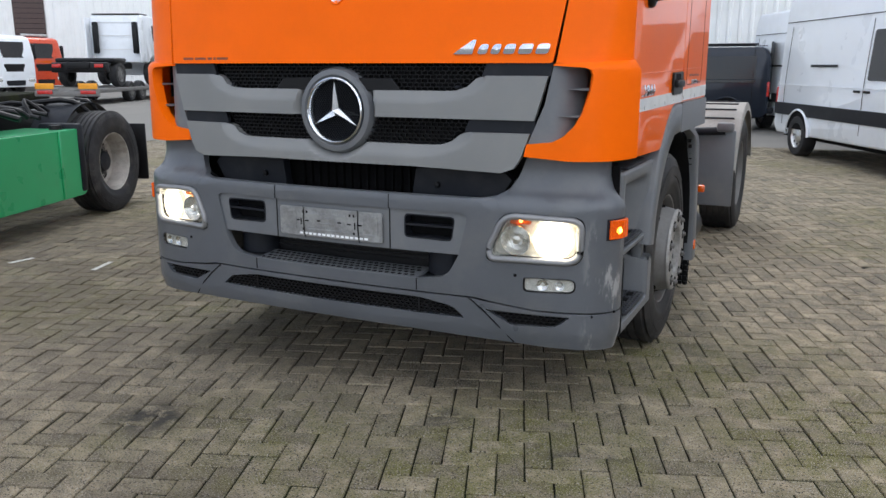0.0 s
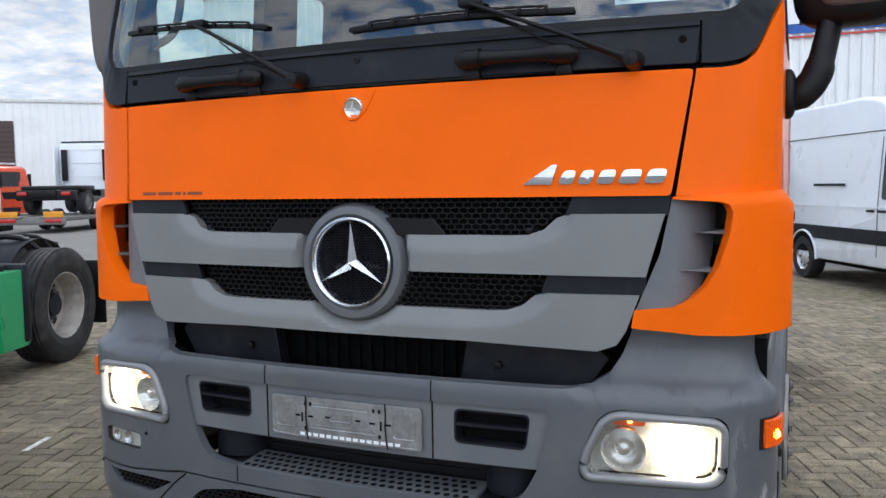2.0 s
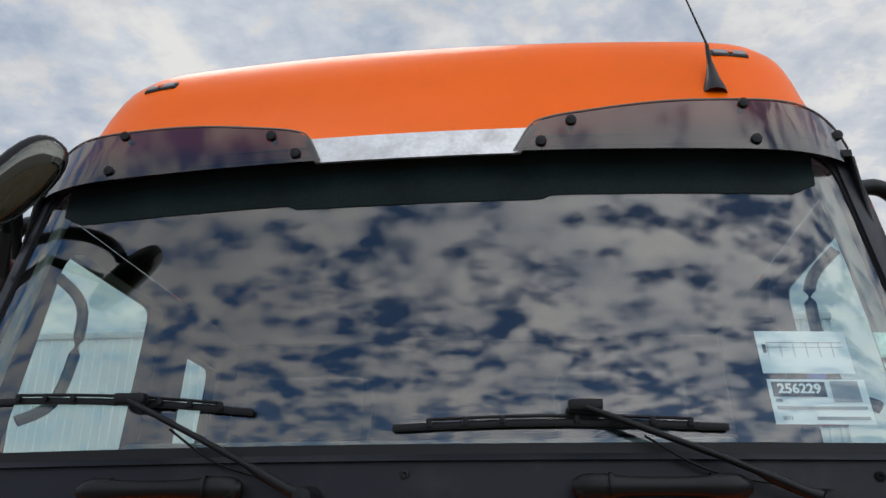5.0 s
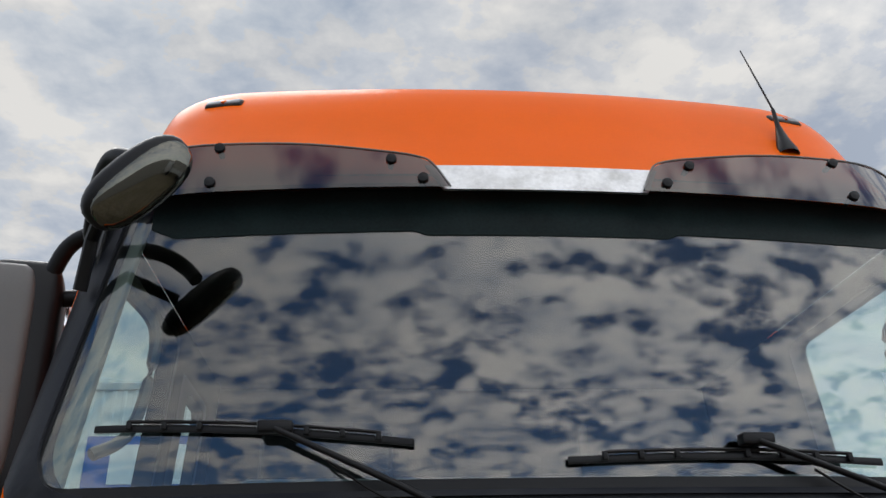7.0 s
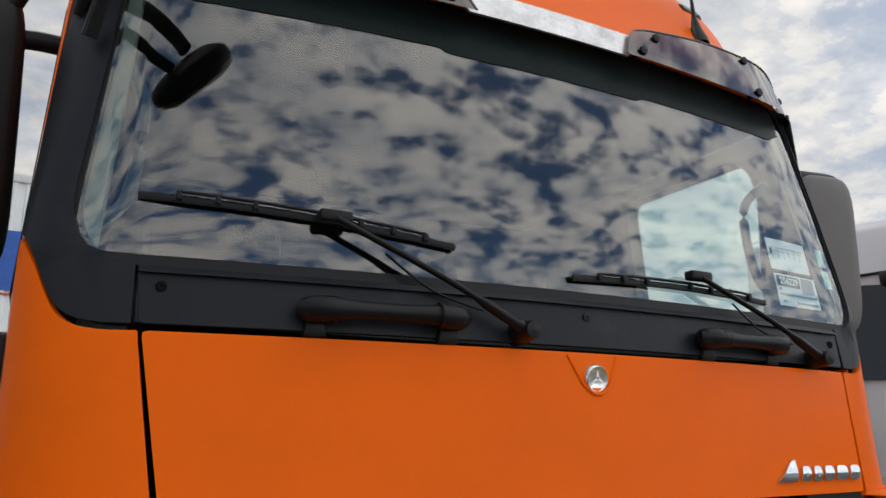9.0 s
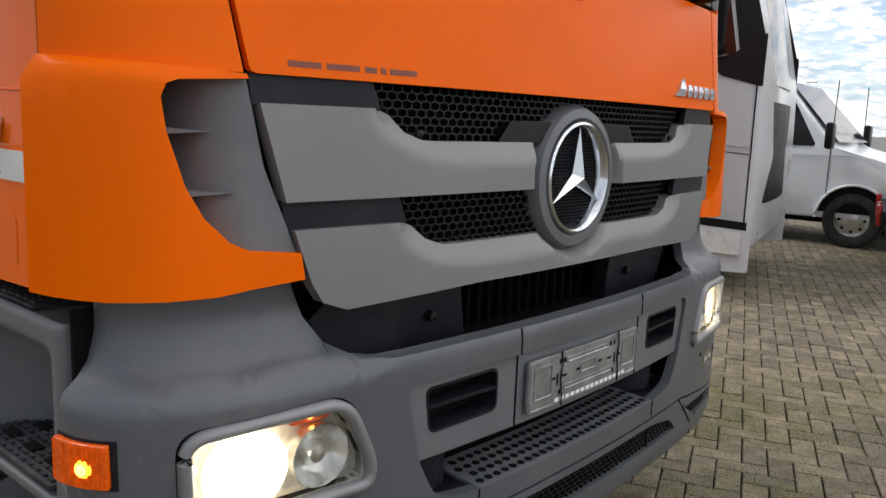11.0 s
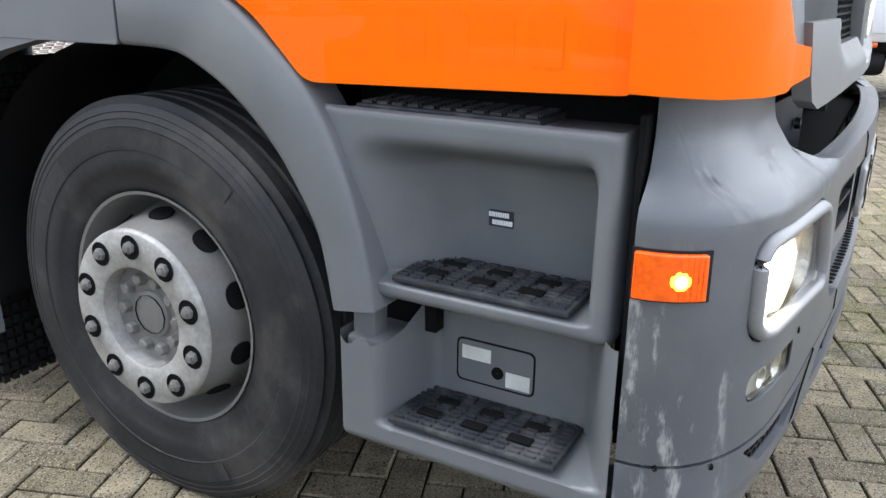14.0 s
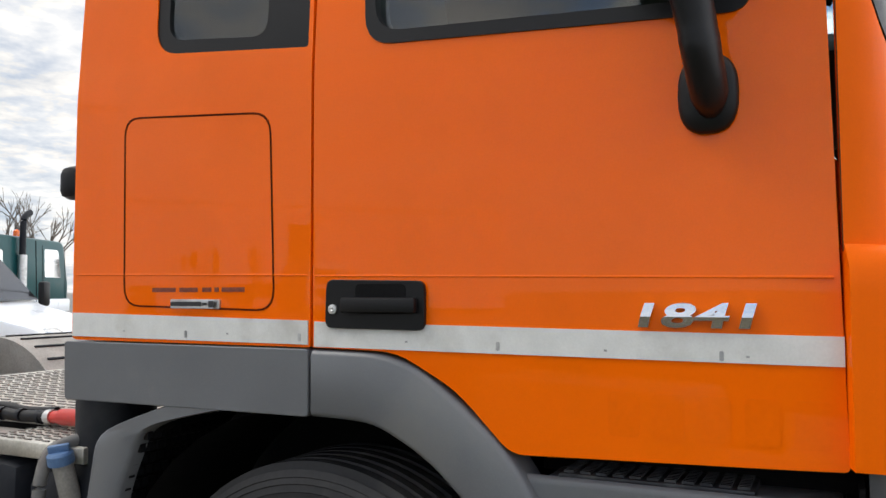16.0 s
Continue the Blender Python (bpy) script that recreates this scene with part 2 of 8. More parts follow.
def brick_mat():
    """Fired paving brick: a tone for each piece, pale grit, dark pores, moss and darker brown in patches."""
    m = mat("paving_brick", (0.222, 0.185, 0.125), 0.85, vary=0.40, scale=11, bump=1.0, grain=190, island=0.32, spec=0.3, dirt=((0.075, 0.066, 0.056), 0.6, 1.3))
    nt = m.node_tree
    N, L = nt.nodes.new, nt.links.new
    b = nt.nodes["Principled BSDF"]
    col = b.inputs["Base Color"].links[0].from_socket
    co = N("ShaderNodeNewGeometry").outputs["Position"]

    def noise(scale, detail, rough=0.5):
        n = N("ShaderNodeTexNoise")
        n.inputs["Scale"].default_value, n.inputs["Detail"].default_value, n.inputs["Roughness"].default_value = scale, detail, rough
        L(co, n.inputs["Vector"])
        return n.outputs["Fac"]

    def window(v, lo, hi, top):
        r = N("ShaderNodeMapRange")
        r.interpolation_type = "SMOOTHSTEP"
        r.inputs["From Min"].default_value, r.inputs["From Max"].default_value, r.inputs["To Max"].default_value = lo, hi, top
        L(v, r.inputs["Value"])
        return r.outputs[0]

    def over(base, fac, colour):
        x = N("ShaderNodeMix")
        x.data_type = "RGBA"
        x.inputs["B"].default_value = (*colour, 1)
        L(fac, x.inputs["Factor"]); L(base, x.inputs["A"])
        return x.outputs["Result"]

    def times(a, c):
        x = N("ShaderNodeMath")
        x.operation = "MULTIPLY"
        L(a, x.inputs[0]); L(c, x.inputs[1])
        return x.outputs[0]

    def spot(x, y, r):
        d = N("ShaderNodeVectorMath")
        d.operation = "DISTANCE"
        d.inputs[1].default_value = (x, y, 0)
        L(co, d.inputs[0])
        return window(d.outputs["Value"], r, r * 0.25, 1.0)

    def most(a, c):
        x = N("ShaderNodeMath")
        x.operation = "MAXIMUM"
        L(a, x.inputs[0]); L(c, x.inputs[1])
        return x.outputs[0]

    damp = window(noise(0.55, 3), 0.46, 0.68, 0.8)
    for x, y, r in MOSS:
        damp = most(damp, spot(x, y, r))
    moss = times(damp, window(noise(6.0, 7, 0.72), 0.34, 0.64, 0.85))
    col = over(col, moss, (0.110, 0.105, 0.022))
    col = over(col, window(noise(190, 2), 0.55, 0.66, 0.9), (0.34, 0.31, 0.265))     # pale grit
    col = over(col, window(noise(120, 3), 0.55, 0.64, 0.9), (0.030, 0.027, 0.022))    # pores
    col = over(col, times(window(noise(2.4, 2), 0.60, 0.74, 1.0), window(noise(22, 4), 0.35, 0.6, 0.6)), (0.040, 0.037, 0.032))
    for x, y, r in BROWN_SPOTS:
        col = over(col, times(spot(x, y, r), window(noise(1.7, 5, 0.6), 0.20, 0.62, 0.65)), (0.062, 0.049, 0.036))    # darker brown, broken up by noise
    col = over(col, times(spot(-0.55, -0.68, 0.24), window(noise(14, 5, 0.6), 0.36, 0.55, 0.85)), (0.018, 0.017, 0.017))    # oil
    L(col, b.inputs["Base Color"])
    return m


def bumper_mat():
    """Grey bumper plastic whose outer corners carry pale upright scrapes."""
    m = mat("grey_bumper_plastic", (0.090, 0.096, 0.107), 0.31, vary=0.10, scale=3.0, bump=0.12, grain=420, dirt=((0.16, 0.158, 0.15), 0.4, 3.5))
    nt = m.node_tree
    N, L = nt.nodes.new, nt.links.new
    b = nt.nodes["Principled BSDF"]
    col = b.inputs["Base Color"].links[0].from_socket
    geo, sep, mp, n = N("ShaderNodeNewGeometry"), N("ShaderNodeSeparateXYZ"), N("ShaderNodeMapping"), N("ShaderNodeTexNoise")
    L(geo.outputs["Position"], sep.inputs[0]); L(geo.outputs["Position"], mp.inputs["Vector"])
    mp.inputs["Scale"].default_value = (16, 16, 4.5)
    n.inputs["Scale"].default_value, n.inputs["Detail"].default_value, n.inputs["Roughness"].default_value = 1.0, 9.0, 0.68
    L(mp.outputs[0], n.inputs["Vector"])
    ab = N("ShaderNodeMath"); ab.operation = "ABSOLUTE"
    L(sep.outputs["X"], ab.inputs[0])
    outs = []
    for src, lo, hi in ((n.outputs["Fac"], 0.525, 0.62), (ab.outputs[0], 1.12, 1.21), (sep.outputs["Z"], 0.92, 0.80)):
        r = N("ShaderNodeMapRange")
        r.interpolation_type = "SMOOTHSTEP"
        r.inputs["From Min"].default_value, r.inputs["From Max"].default_value = lo, hi
        L(src, r.inputs["Value"])
        outs.append(r.outputs[0])
    p, q, x = N("ShaderNodeMath"), N("ShaderNodeMath"), N("ShaderNodeMix")
    p.operation = q.operation = "MULTIPLY"
    L(outs[0], p.inputs[0]); L(outs[1], p.inputs[1]); L(p.outputs[0], q.inputs[0]); L(outs[2], q.inputs[1])
    x.data_type = "RGBA"
    x.inputs["B"].default_value = (0.30, 0.298, 0.295, 1)
    L(q.outputs[0], x.inputs["Factor"]); L(col, x.inputs["A"]); L(x.outputs["Result"], b.inputs["Base Color"])
    return m


M = dict(
    bumper=bumper_mat(),
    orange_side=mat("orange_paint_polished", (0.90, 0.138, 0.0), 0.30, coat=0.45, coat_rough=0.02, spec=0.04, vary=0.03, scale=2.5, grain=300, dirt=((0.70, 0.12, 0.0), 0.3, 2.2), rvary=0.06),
    orange=mat("orange_paint", (0.90, 0.138, 0.0), 0.34, coat=0.11, coat_rough=0.22, spec=0.03, vary=0.03, scale=2.5, grain=300, dirt=((0.70, 0.12, 0.0), 0.3, 2.2), rvary=0.06),
    orange_fade=mat("orange_paint_ghost", (0.885, 0.135, 0.0), 0.34, coat=0.5, vary=0.03, spec=0.04),
    grey=mat("grey_plastic", (0.132, 0.138, 0.148), 0.38, spec=0.4, vary=0.09, scale=3.0, bump=0.12, grain=420, dirt=((0.20, 0.195, 0.18), 0.45, 3.0)),
    bar=mat("grey_grille_plastic", (0.19, 0.192, 0.19), 0.34, vary=0.06, scale=3.0, bump=0.08, grain=420, dirt=((0.22, 0.215, 0.20), 0.4, 3.0)),
    fogbowl=mat("pale_lamp_bowl", (0.62, 0.62, 0.59), 0.35, vary=0.2, scale=30),
    grey_worn=mat("grey_plastic_scuffed", (0.10, 0.105, 0.115), 0.38, vary=0.1, scale=4.0, bump=0.1, grain=300, dirt=((0.35, 0.35, 0.33), 0.55, 4.5)),
    dark=mat("dark_plastic", (0.012, 0.0135, 0.018), 0.42, spec=0.18, vary=0.15, scale=4.0, bump=0.10, grain=500, dirt=((0.05, 0.05, 0.05), 0.35, 5.0)),
    black=mat("black_plastic", (0.007, 0.007, 0.008), 0.42, vary=0.2, bump=0.08, grain=300, spec=0.24),
    blackgloss=mat("black_gloss", (0.01, 0.01, 0.012), 0.12, vary=0.1),
    tapeink=mat("faded_tape_print", (0.34, 0.34, 0.34), 0.6, vary=0.3),
    # brown put in for the shade inside the hatch groove
    groove_brown=mat("dark_brown_groove_shade", (0.075, 0.010, 0.003), 0.85, spec=0.05, vary=0.25, scale=9.0),
    gripgrey=mat("worn_tread_plate_studs", (0.16, 0.15, 0.135), 0.5, metal=0.3, vary=0.3, scale=9.0),
    dustguard=mat("dusty_mudguard_plastic", (0.30, 0.285, 0.26), 0.7, vary=0.25, scale=4.0, bump=0.1, dirt=((0.20, 0.18, 0.15), 0.5, 3.0)),
    # near-black for joints and screws; in recesses and holes it stands in for shade
    gap=mat("near_black_and_cavity_shade", (0.006, 0.006, 0.0065), 0.85, vary=0.3, spec=0.1),
    badgemetal=mat("satin_badge_metal", (0.66, 0.68, 0.71), 0.16, metal=1.0, vary=0.05, rvary=0.05),
    mirrorglass=mat("mirror_glass", (0.13, 0.128, 0.11), 0.06, metal=1.0, vary=0.04, rvary=0.02),
    chrome=mat("chrome", (0.82, 0.83, 0.85), 0.12, metal=1.0, vary=0.03, rvary=0.05),
    satin=mat("satin_lamp_frame", (0.24, 0.24, 0.245), 0.42, metal=0.3, vary=0.06, scale=8),
    steel=mat("brushed_steel", (0.62, 0.62, 0.62), 0.38, metal=0.9, vary=0.15, scale=12, grain=80, dirt=((0.2, 0.19, 0.17), 0.5, 9.0)),
    platemetal=mat("dull_pressed_metal", (0.34, 0.345, 0.35), 0.42, metal=0.75, vary=0.2, scale=14, grain=80, dirt=((0.12, 0.12, 0.115), 0.6, 9.0)),
    alu=mat("tread_plate", (0.55, 0.53, 0.48), 0.45, metal=0.6, vary=0.2, scale=5, dirt=((0.25, 0.22, 0.17), 0.6, 4.0)),
    rimgrey=mat("grey_wheel_paint", (0.155, 0.150, 0.143), 0.5, vary=0.12, scale=9, bump=0.1, grain=90, dirt=((0.12, 0.10, 0.085), 0.7, 8.0)),
    rubber=mat("tyre_rubber", (0.019, 0.0188, 0.0205), 0.6, spec=0.3, vary=0.3, scale=7, bump=0.3, grain=70, dirt=((0.092, 0.084, 0.078), 0.75, 3.0)),
    white=mat("white_paint", (0.84, 0.87, 0.91), 0.3, coat=0.4, vary=0.03, scale=1.5, dirt=((0.6, 0.6, 0.58), 0.3, 1.5)),
    silver=mat("silver_white_paint", (0.60, 0.60, 0.62), 0.3, coat=0.5, vary=0.03, scale=1.5),
    tape=mat("reflective_tape", (0.66, 0.66, 0.64), 0.4, vary=0.06, scale=18, grain=200, dirt=((0.4, 0.38, 0.34), 0.6, 6.0)),
    plate=mat("white_panel", (0.72, 0.72, 0.71), 0.55, vary=0.05, scale=2, dirt=((0.4, 0.39, 0.36), 0.5, 2.5)),
    tread=mat("dusty_tread_rubber", (0.018, 0.020, 0.026), 0.6, vary=0.3, scale=14, bump=0.3, grain=90, dirt=((0.11, 0.11, 0.108), 0.75, 12.0)),
    hubring=mat("bright_hub_ring", (0.33, 0.32, 0.305), 0.5, metal=0.25, vary=0.22, scale=14, bump=0.15, grain=90, dirt=((0.17, 0.155, 0.14), 0.75, 10.0)),
    # near-black that stands in for the visor mirrored in the windscreen
    band=mat("sun_band", (0.007, 0.013, 0.013), 0.35, vary=0.3, scale=5, spec=0.06),
    paper=mat("paper", (0.84, 0.85, 0.87), 0.7, vary=0.02),
    ink=mat("ink", (0.02, 0.02, 0.022), 0.6),
    greyink=mat("grey_ink", (0.3, 0.3, 0.32), 0.6),
    amber=mat("amber_lens", (0.72, 0.10, 0.0), 0.18, coat=0.5, vary=0.1, scale=40),
    amberglow=mat("lit_amber_lens", (0.66, 0.085, 0.0), 0.2, coat=0.3, vary=0.2, scale=60, emit=0.07),
    amberlit=mat("amber_lamp", (1.0, 0.45, 0.06), 0.3, emit=3.0),
    yellowboard=mat("yellow_board", (0.72, 0.30, 0.01), 0.45, vary=0.1),
    red=mat("red_lens", (0.45, 0.02, 0.015), 0.25, coat=0.4),
    lamplit=mat("headlamp_light", (1.0, 0.88, 0.66), 0.3, emit=11.0),
    lamplow=mat("side_lamp_light", (1.0, 0.90, 0.72), 0.3, emit=2.0),
    mirrorcover=mat("grey_brown_plastic", (0.135, 0.127, 0.12), 0.5, vary=0.1, scale=3, bump=0.1, grain=300),
    # emits by itself, in place of bulb light thrown back by a reflector
    glowing_cup=mat("self_glowing_reflector", (1.0, 0.84, 0.62), 0.25, metal=0.3, vary=0.25, scale=45, emit=0.35),
    amberhalo=mat("amber_lamp_glow", (1.0, 0.30, 0.015), 0.3, emit=1.6),
    pillarlining=mat("pale_pillar_lining", (0.20, 0.21, 0.19), 0.7, vary=0.1, scale=5),
    dealerink=mat("faded_dark_lettering", (0.20, 0.035, 0.012), 0.5, vary=0.3, scale=90),
    palerim=mat("pale_dusty_rim", (0.42, 0.40, 0.36), 0.5, vary=0.2, scale=9, dirt=((0.16, 0.14, 0.12), 0.7, 7.0)),
    reflector=mat("reflector", (0.80, 0.80, 0.78), 0.24, metal=0.9, vary=0.15, scale=30),
    green=mat("green_paint", (0.02, 0.34, 0.12), 0.3, coat=0.4, vary=0.06, scale=3),
    teal=mat("teal_paint", (0.006, 0.062, 0.066), 0.4, coat=0.15, spec=0.3, vary=0.08),
    redorange=mat("red_orange_paint", (0.62, 0.06, 0.012), 0.3, coat=0.4, vary=0.05),
    blue=mat("blue_cap", (0.10, 0.19, 0.36), 0.45),
    blueband=mat("blue_panel", (0.02, 0.10, 0.42), 0.45),
    navy=mat("dark_blue_paint", (0.012, 0.017, 0.028), 0.2, coat=0.2, spec=0.3, vary=0.08),
    clad=mat("ribbed_cladding", (0.82, 0.83, 0.82), 0.5, vary=0.03, scale=0.4, dirt=((0.5, 0.5, 0.48), 0.3, 0.5)),
    brown=mat("brown_shutter", (0.06, 0.035, 0.03), 0.5),
    brick=brick_mat(),
    oldline=mat("worn_white_line", (0.42, 0.41, 0.38), 0.8, vary=0.4, scale=30, grain=200),
    joint=mat("paving_joint_earth", (0.012, 0.012, 0.008), 0.95, vary=0.4, scale=5, bump=0.4, spec=0.1, dirt=((0.028, 0.036, 0.009), 0.7, 0.7)),
    concrete=mat("far_paving", (0.165, 0.155, 0.140), 0.85, vary=0.12, scale=0.6, dirt=((0.10, 0.10, 0.085), 0.5, 0.3)),
    interior=mat("cab_lining", (0.014, 0.015, 0.015), 0.8, vary=0.1),
    dash=mat("dashboard", (0.055, 0.068, 0.072), 0.6, vary=0.1, bump=0.1),
    fabric=mat("seat_fabric", (0.015, 0.015, 0.017), 0.9, vary=0.2, bump=0.3),
    bark=mat("bark", (0.10, 0.08, 0.065), 0.9, vary=0.2, bump=0.3),
    tarp=mat("white_tarpaulin", (0.62, 0.60, 0.56), 0.6, vary=0.08, scale=1.5, dirt=((0.35, 0.33, 0.29), 0.5, 2.0)),
    sticker=mat("green_sticker", (0.45, 0.68, 0.62), 0.5, vary=0.2, scale=60),
    redplastic=mat("red_plastic", (0.5, 0.03, 0.02), 0.4),
)
GLASS = glass("windscreen_glass", (0.78, 0.90, 0.88), f0=0.145)
SIDEGLASS = glass("side_window_glass", (0.70, 0.82, 0.80), f0=0.10)
LENS = glass("clear_lens", (0.94, 0.94, 0.93), rough=0.02, f0=0.06)
SMOKE = glass("smoked_acrylic", (0.075, 0.055, 0.06), rough=0.04, f0=0.085)


# ---------------------------------------------------------------- building helpers
def smooth(me, angle=35):
    for p in me.polygons:
        p.use_smooth = True
    me.set_sharp_from_angle(angle=radians(angle))


def link(name, bm, material, parent=None, label="", angle=35, bevel=0.0, segs=2, kind=""):
    """One bmesh as one mesh object, under a thing or part if one is given."""
    me = bpy.data.meshes.new(name)
    bm.to_mesh(me)
    bm.free()
    smooth(me, angle)
    me.materials.append(M[material] if isinstance(material, str) else material)
    ob = new(name, me)
    if parent:
        ob.parent = parent
    if bevel:
        md = ob.modifiers.new("edge", "BEVEL")
        md.width, md.segments, md.limit_method, md.angle_limit, md.harden_normals = bevel, segs, "ANGLE", radians(40), True
        md.use_clamp_overlap = True
    if label or kind:
        tagged(ob, label, kind=kind)
    return ob


part = link


def thing(name, label, category, group="", kind="", at=(0, 0, 0)):
    ob = new(name)
    ob.location = at
    return tagged(ob, label, category, group, kind)


def rounded(pts, r=0.03, n=4):
    """A closed outline with its corners rounded."""
    out = []
    k = len(pts)
    for i in range(k):
        p, q, s = Vector(pts[i - 1]), Vector(pts[i]), Vector(pts[(i + 1) % k])
        a, b = (p - q), (s - q)
        rr = min(r if not isinstance(r, (list, tuple)) else r[i], 0.48 * a.length, 0.48 * b.length)
        if rr < 1e-5:
            out.append(tuple(q)); continue
        p0, p1 = q + a.normalized() * rr, q + b.normalized() * rr
        for j in range(n + 1):
            t = j / n
            out.append(tuple((1 - t) ** 2 * p0 + 2 * t * (1 - t) * q + t * t * p1))
    return out


def rect(x0, z0, x1, z1, r=0.0, n=4):
    pts = [(x0, z0), (x1, z0), (x1, z1), (x0, z1)]
    return rounded(pts, r, n) if r else pts


def mirror(pts):
    return [(-x, z) for x, z in reversed(pts)]


def sheet(outline, fn, thick=0.012, holes=(), step=0.08, back=True, cuts=()):
    """A curved panel: a flat outline with holes, cut into a net, bent by fn(u, v, depth) and given thickness."""
    bm = bmesh.new()
    edges = []
    for loop in (outline, *holes):
        vs = [bm.verts.new((u, v, 0)) for u, v in loop]
        edges += [bm.edges.new((vs[i], vs[(i + 1) % len(vs)])) for i in range(len(vs))]
    bmesh.ops.triangle_fill(bm, use_beauty=True, edges=edges)
    us, vs = [p[0] for p in outline], [p[1] for p in outline]
    if step:
        for axis, lo, hi in ((0, min(us), max(us)), (1, min(vs), max(vs))):
            n = int((hi - lo) / step)
            for i in range(1, n + 1):
                co = [0, 0, 0]; no = [0, 0, 0]
                co[axis] = lo + (hi - lo) * i / (n + 1); no[axis] = 1
                bmesh.ops.bisect_plane(bm, geom=bm.verts[:] + bm.edges[:] + bm.faces[:], plane_co=co, plane_no=no, dist=1e-5)
    for v in cuts:
        bmesh.ops.bisect_plane(bm, geom=bm.verts[:] + bm.edges[:] + bm.faces[:], plane_co=(0, v, 0), plane_no=(0, 1, 0), dist=1e-5)
    rim = [e for e in bm.edges if e.is_boundary]
    flat = {v: (v.co.x, v.co.y) for v in bm.verts}
    front = list(bm.faces)
    if back:
        twin = {v: bm.verts.new(fn(*flat[v], thick)) for v in flat}
        for f in front:
            bm.faces.new([twin[v] for v in reversed(f.verts)])
        for e in rim:
            a, b = e.verts
            bm.faces.new((a, b, twin[b], twin[a]))
    for v, uv in flat.items():
        v.co = fn(*uv, 0)
    bmesh.ops.recalc_face_normals(bm, faces=bm.faces[:])
    return bm


def box(cx, cy, cz, sx, sy, sz, bev=0.01, bm=None, turn=None, taper=None):
    """A bevelled block, alone or added to bm."""
    own = bmesh.new()
    bmesh.ops.create_cube(own, size=1.0)
    for v in own.verts:
        v.co = (v.co.x * sx, v.co.y * sy, v.co.z * sz)
        if taper and v.co.z > 0:
            v.co.x *= taper[0]; v.co.y *= taper[1]
    if bev:
        bmesh.ops.bevel(own, geom=own.edges[:], offset=min(bev, 0.49 * min(sx, sy, sz)), segments=2, profile=0.5, affect="EDGES")
    m = Matrix.Translation((cx, cy, cz)) @ (turn if turn else Matrix())
    own.transform(m)
    if bm is None:
        return own
    return merge(bm, own)


def merge(bm, other):
    me = bpy.data.meshes.new("tmp")
    other.to_mesh(me)
    other.free()
    bm.from_mesh(me)
    bpy.data.meshes.remove(me)
    return bm


def loft(rings, closed=True, caps=True):
    bm = bmesh.new()
    rows = [[bm.verts.new(p) for p in ring] for ring in rings]
    k = len(rows[0])
    for a, b in zip(rows, rows[1:]):
        for i in range(k if closed else k - 1):
            j = (i + 1) % k
            try:
                bm.faces.new((a[i], a[j], b[j], b[i]))
            except ValueError:
                pass
    if caps:
        for row in (rows[0], rows[-1]):
            try:
                bm.faces.new(row)
            except ValueError:
                pass
    bmesh.ops.recalc_face_normals(bm, faces=bm.faces[:])
    return bm


def tube(pts, r, n=10, flat=1.0, bm=None):
    """A round or flattened bar along points; r may be a list."""
    pts = [Vector(p) for p in pts]
    rings = []
    up = Vector((0, 0, 1))
    for i, p in enumerate(pts):
        d = (pts[min(i + 1, len(pts) - 1)] - pts[max(i - 1, 0)]).normalized()
        side = d.cross(up)
        if side.length < 0.1:
            side = d.cross(Vector((1, 0, 0)))
        side.normalize()
        top = side.cross(d)
        rr = r[i] if isinstance(r, (list, tuple)) else r
        rings.append([p + rr * (math.cos(a) * side + flat * math.sin(a) * top) for a in (2 * math.pi * j / n for j in range(n))])
    own = loft(rings)
    return merge(bm, own) if bm is not None else own


def curve_pts(pts, n=6):
    """A smooth run through points."""
    P = [Vector(p) for p in pts]
    out = []
    for i in range(len(P) - 1):
        a, b, c, d = P[max(i - 1, 0)], P[i], P[i + 1], P[min(i + 2, len(P) - 1)]
        for j in range(n):
            t = j / n
            out.append(0.5 * (2 * b + (c - a) * t + (2 * a - 5 * b + 4 * c - d) * t * t + (3 * b - a - 3 * c + d) * t ** 3))
    out.append(P[-1])
    return out


def fender_strip(edge_a, edge_b, fn, thick, n=36, r=0.014):
    """A moulded strip between two edge lines of the side view, with rounded edges."""
    def even(pts):
        run = curve_pts([(u, v, 0) for u, v in pts], 8)
        d = [0.0]
        for p, q in zip(run, run[1:]):
            d.append(d[-1] + (q - p).length)
        at = [d[-1] * i / n for i in range(n + 1)]
        return [Vector((float(np.interp(k, d, [p.x for p in run])), float(np.interp(k, d, [p.y for p in run])))) for k in at]
    rows = []
    for p, q in zip(even(edge_a), even(edge_b)):
        k = r / max((q - p).length, 0.05)
        rows.append([fn(*(p + (q - p) * f), d) for f, d in ((0, thick), (0, r), (k * 0.25, r * 0.4), (k, 0.0), (0.5, 0.0), (1 - k, 0.0), (1 - k * 0.25, r * 0.4), (1, r), (1, thick))])
    return loft(rows)


def lathe(profile, n=40, axis="x", bm=None):
    """A body of revolution from (along, radius) pairs round the x axis (or z)."""
    rings = []
    for h, r in profile:
        ring = []
        for j in range(n):
            a = 2 * math.pi * j / n
            c, s = r * math.cos(a), r * math.sin(a)
            ring.append((h, c, s) if axis == "x" else (c, s, h))
        rings.append(ring)
    own = loft(rings, caps=False)
    return merge(bm, own) if bm is not None else own


def moved(bm, m):
    bm.transform(m)
    return bm


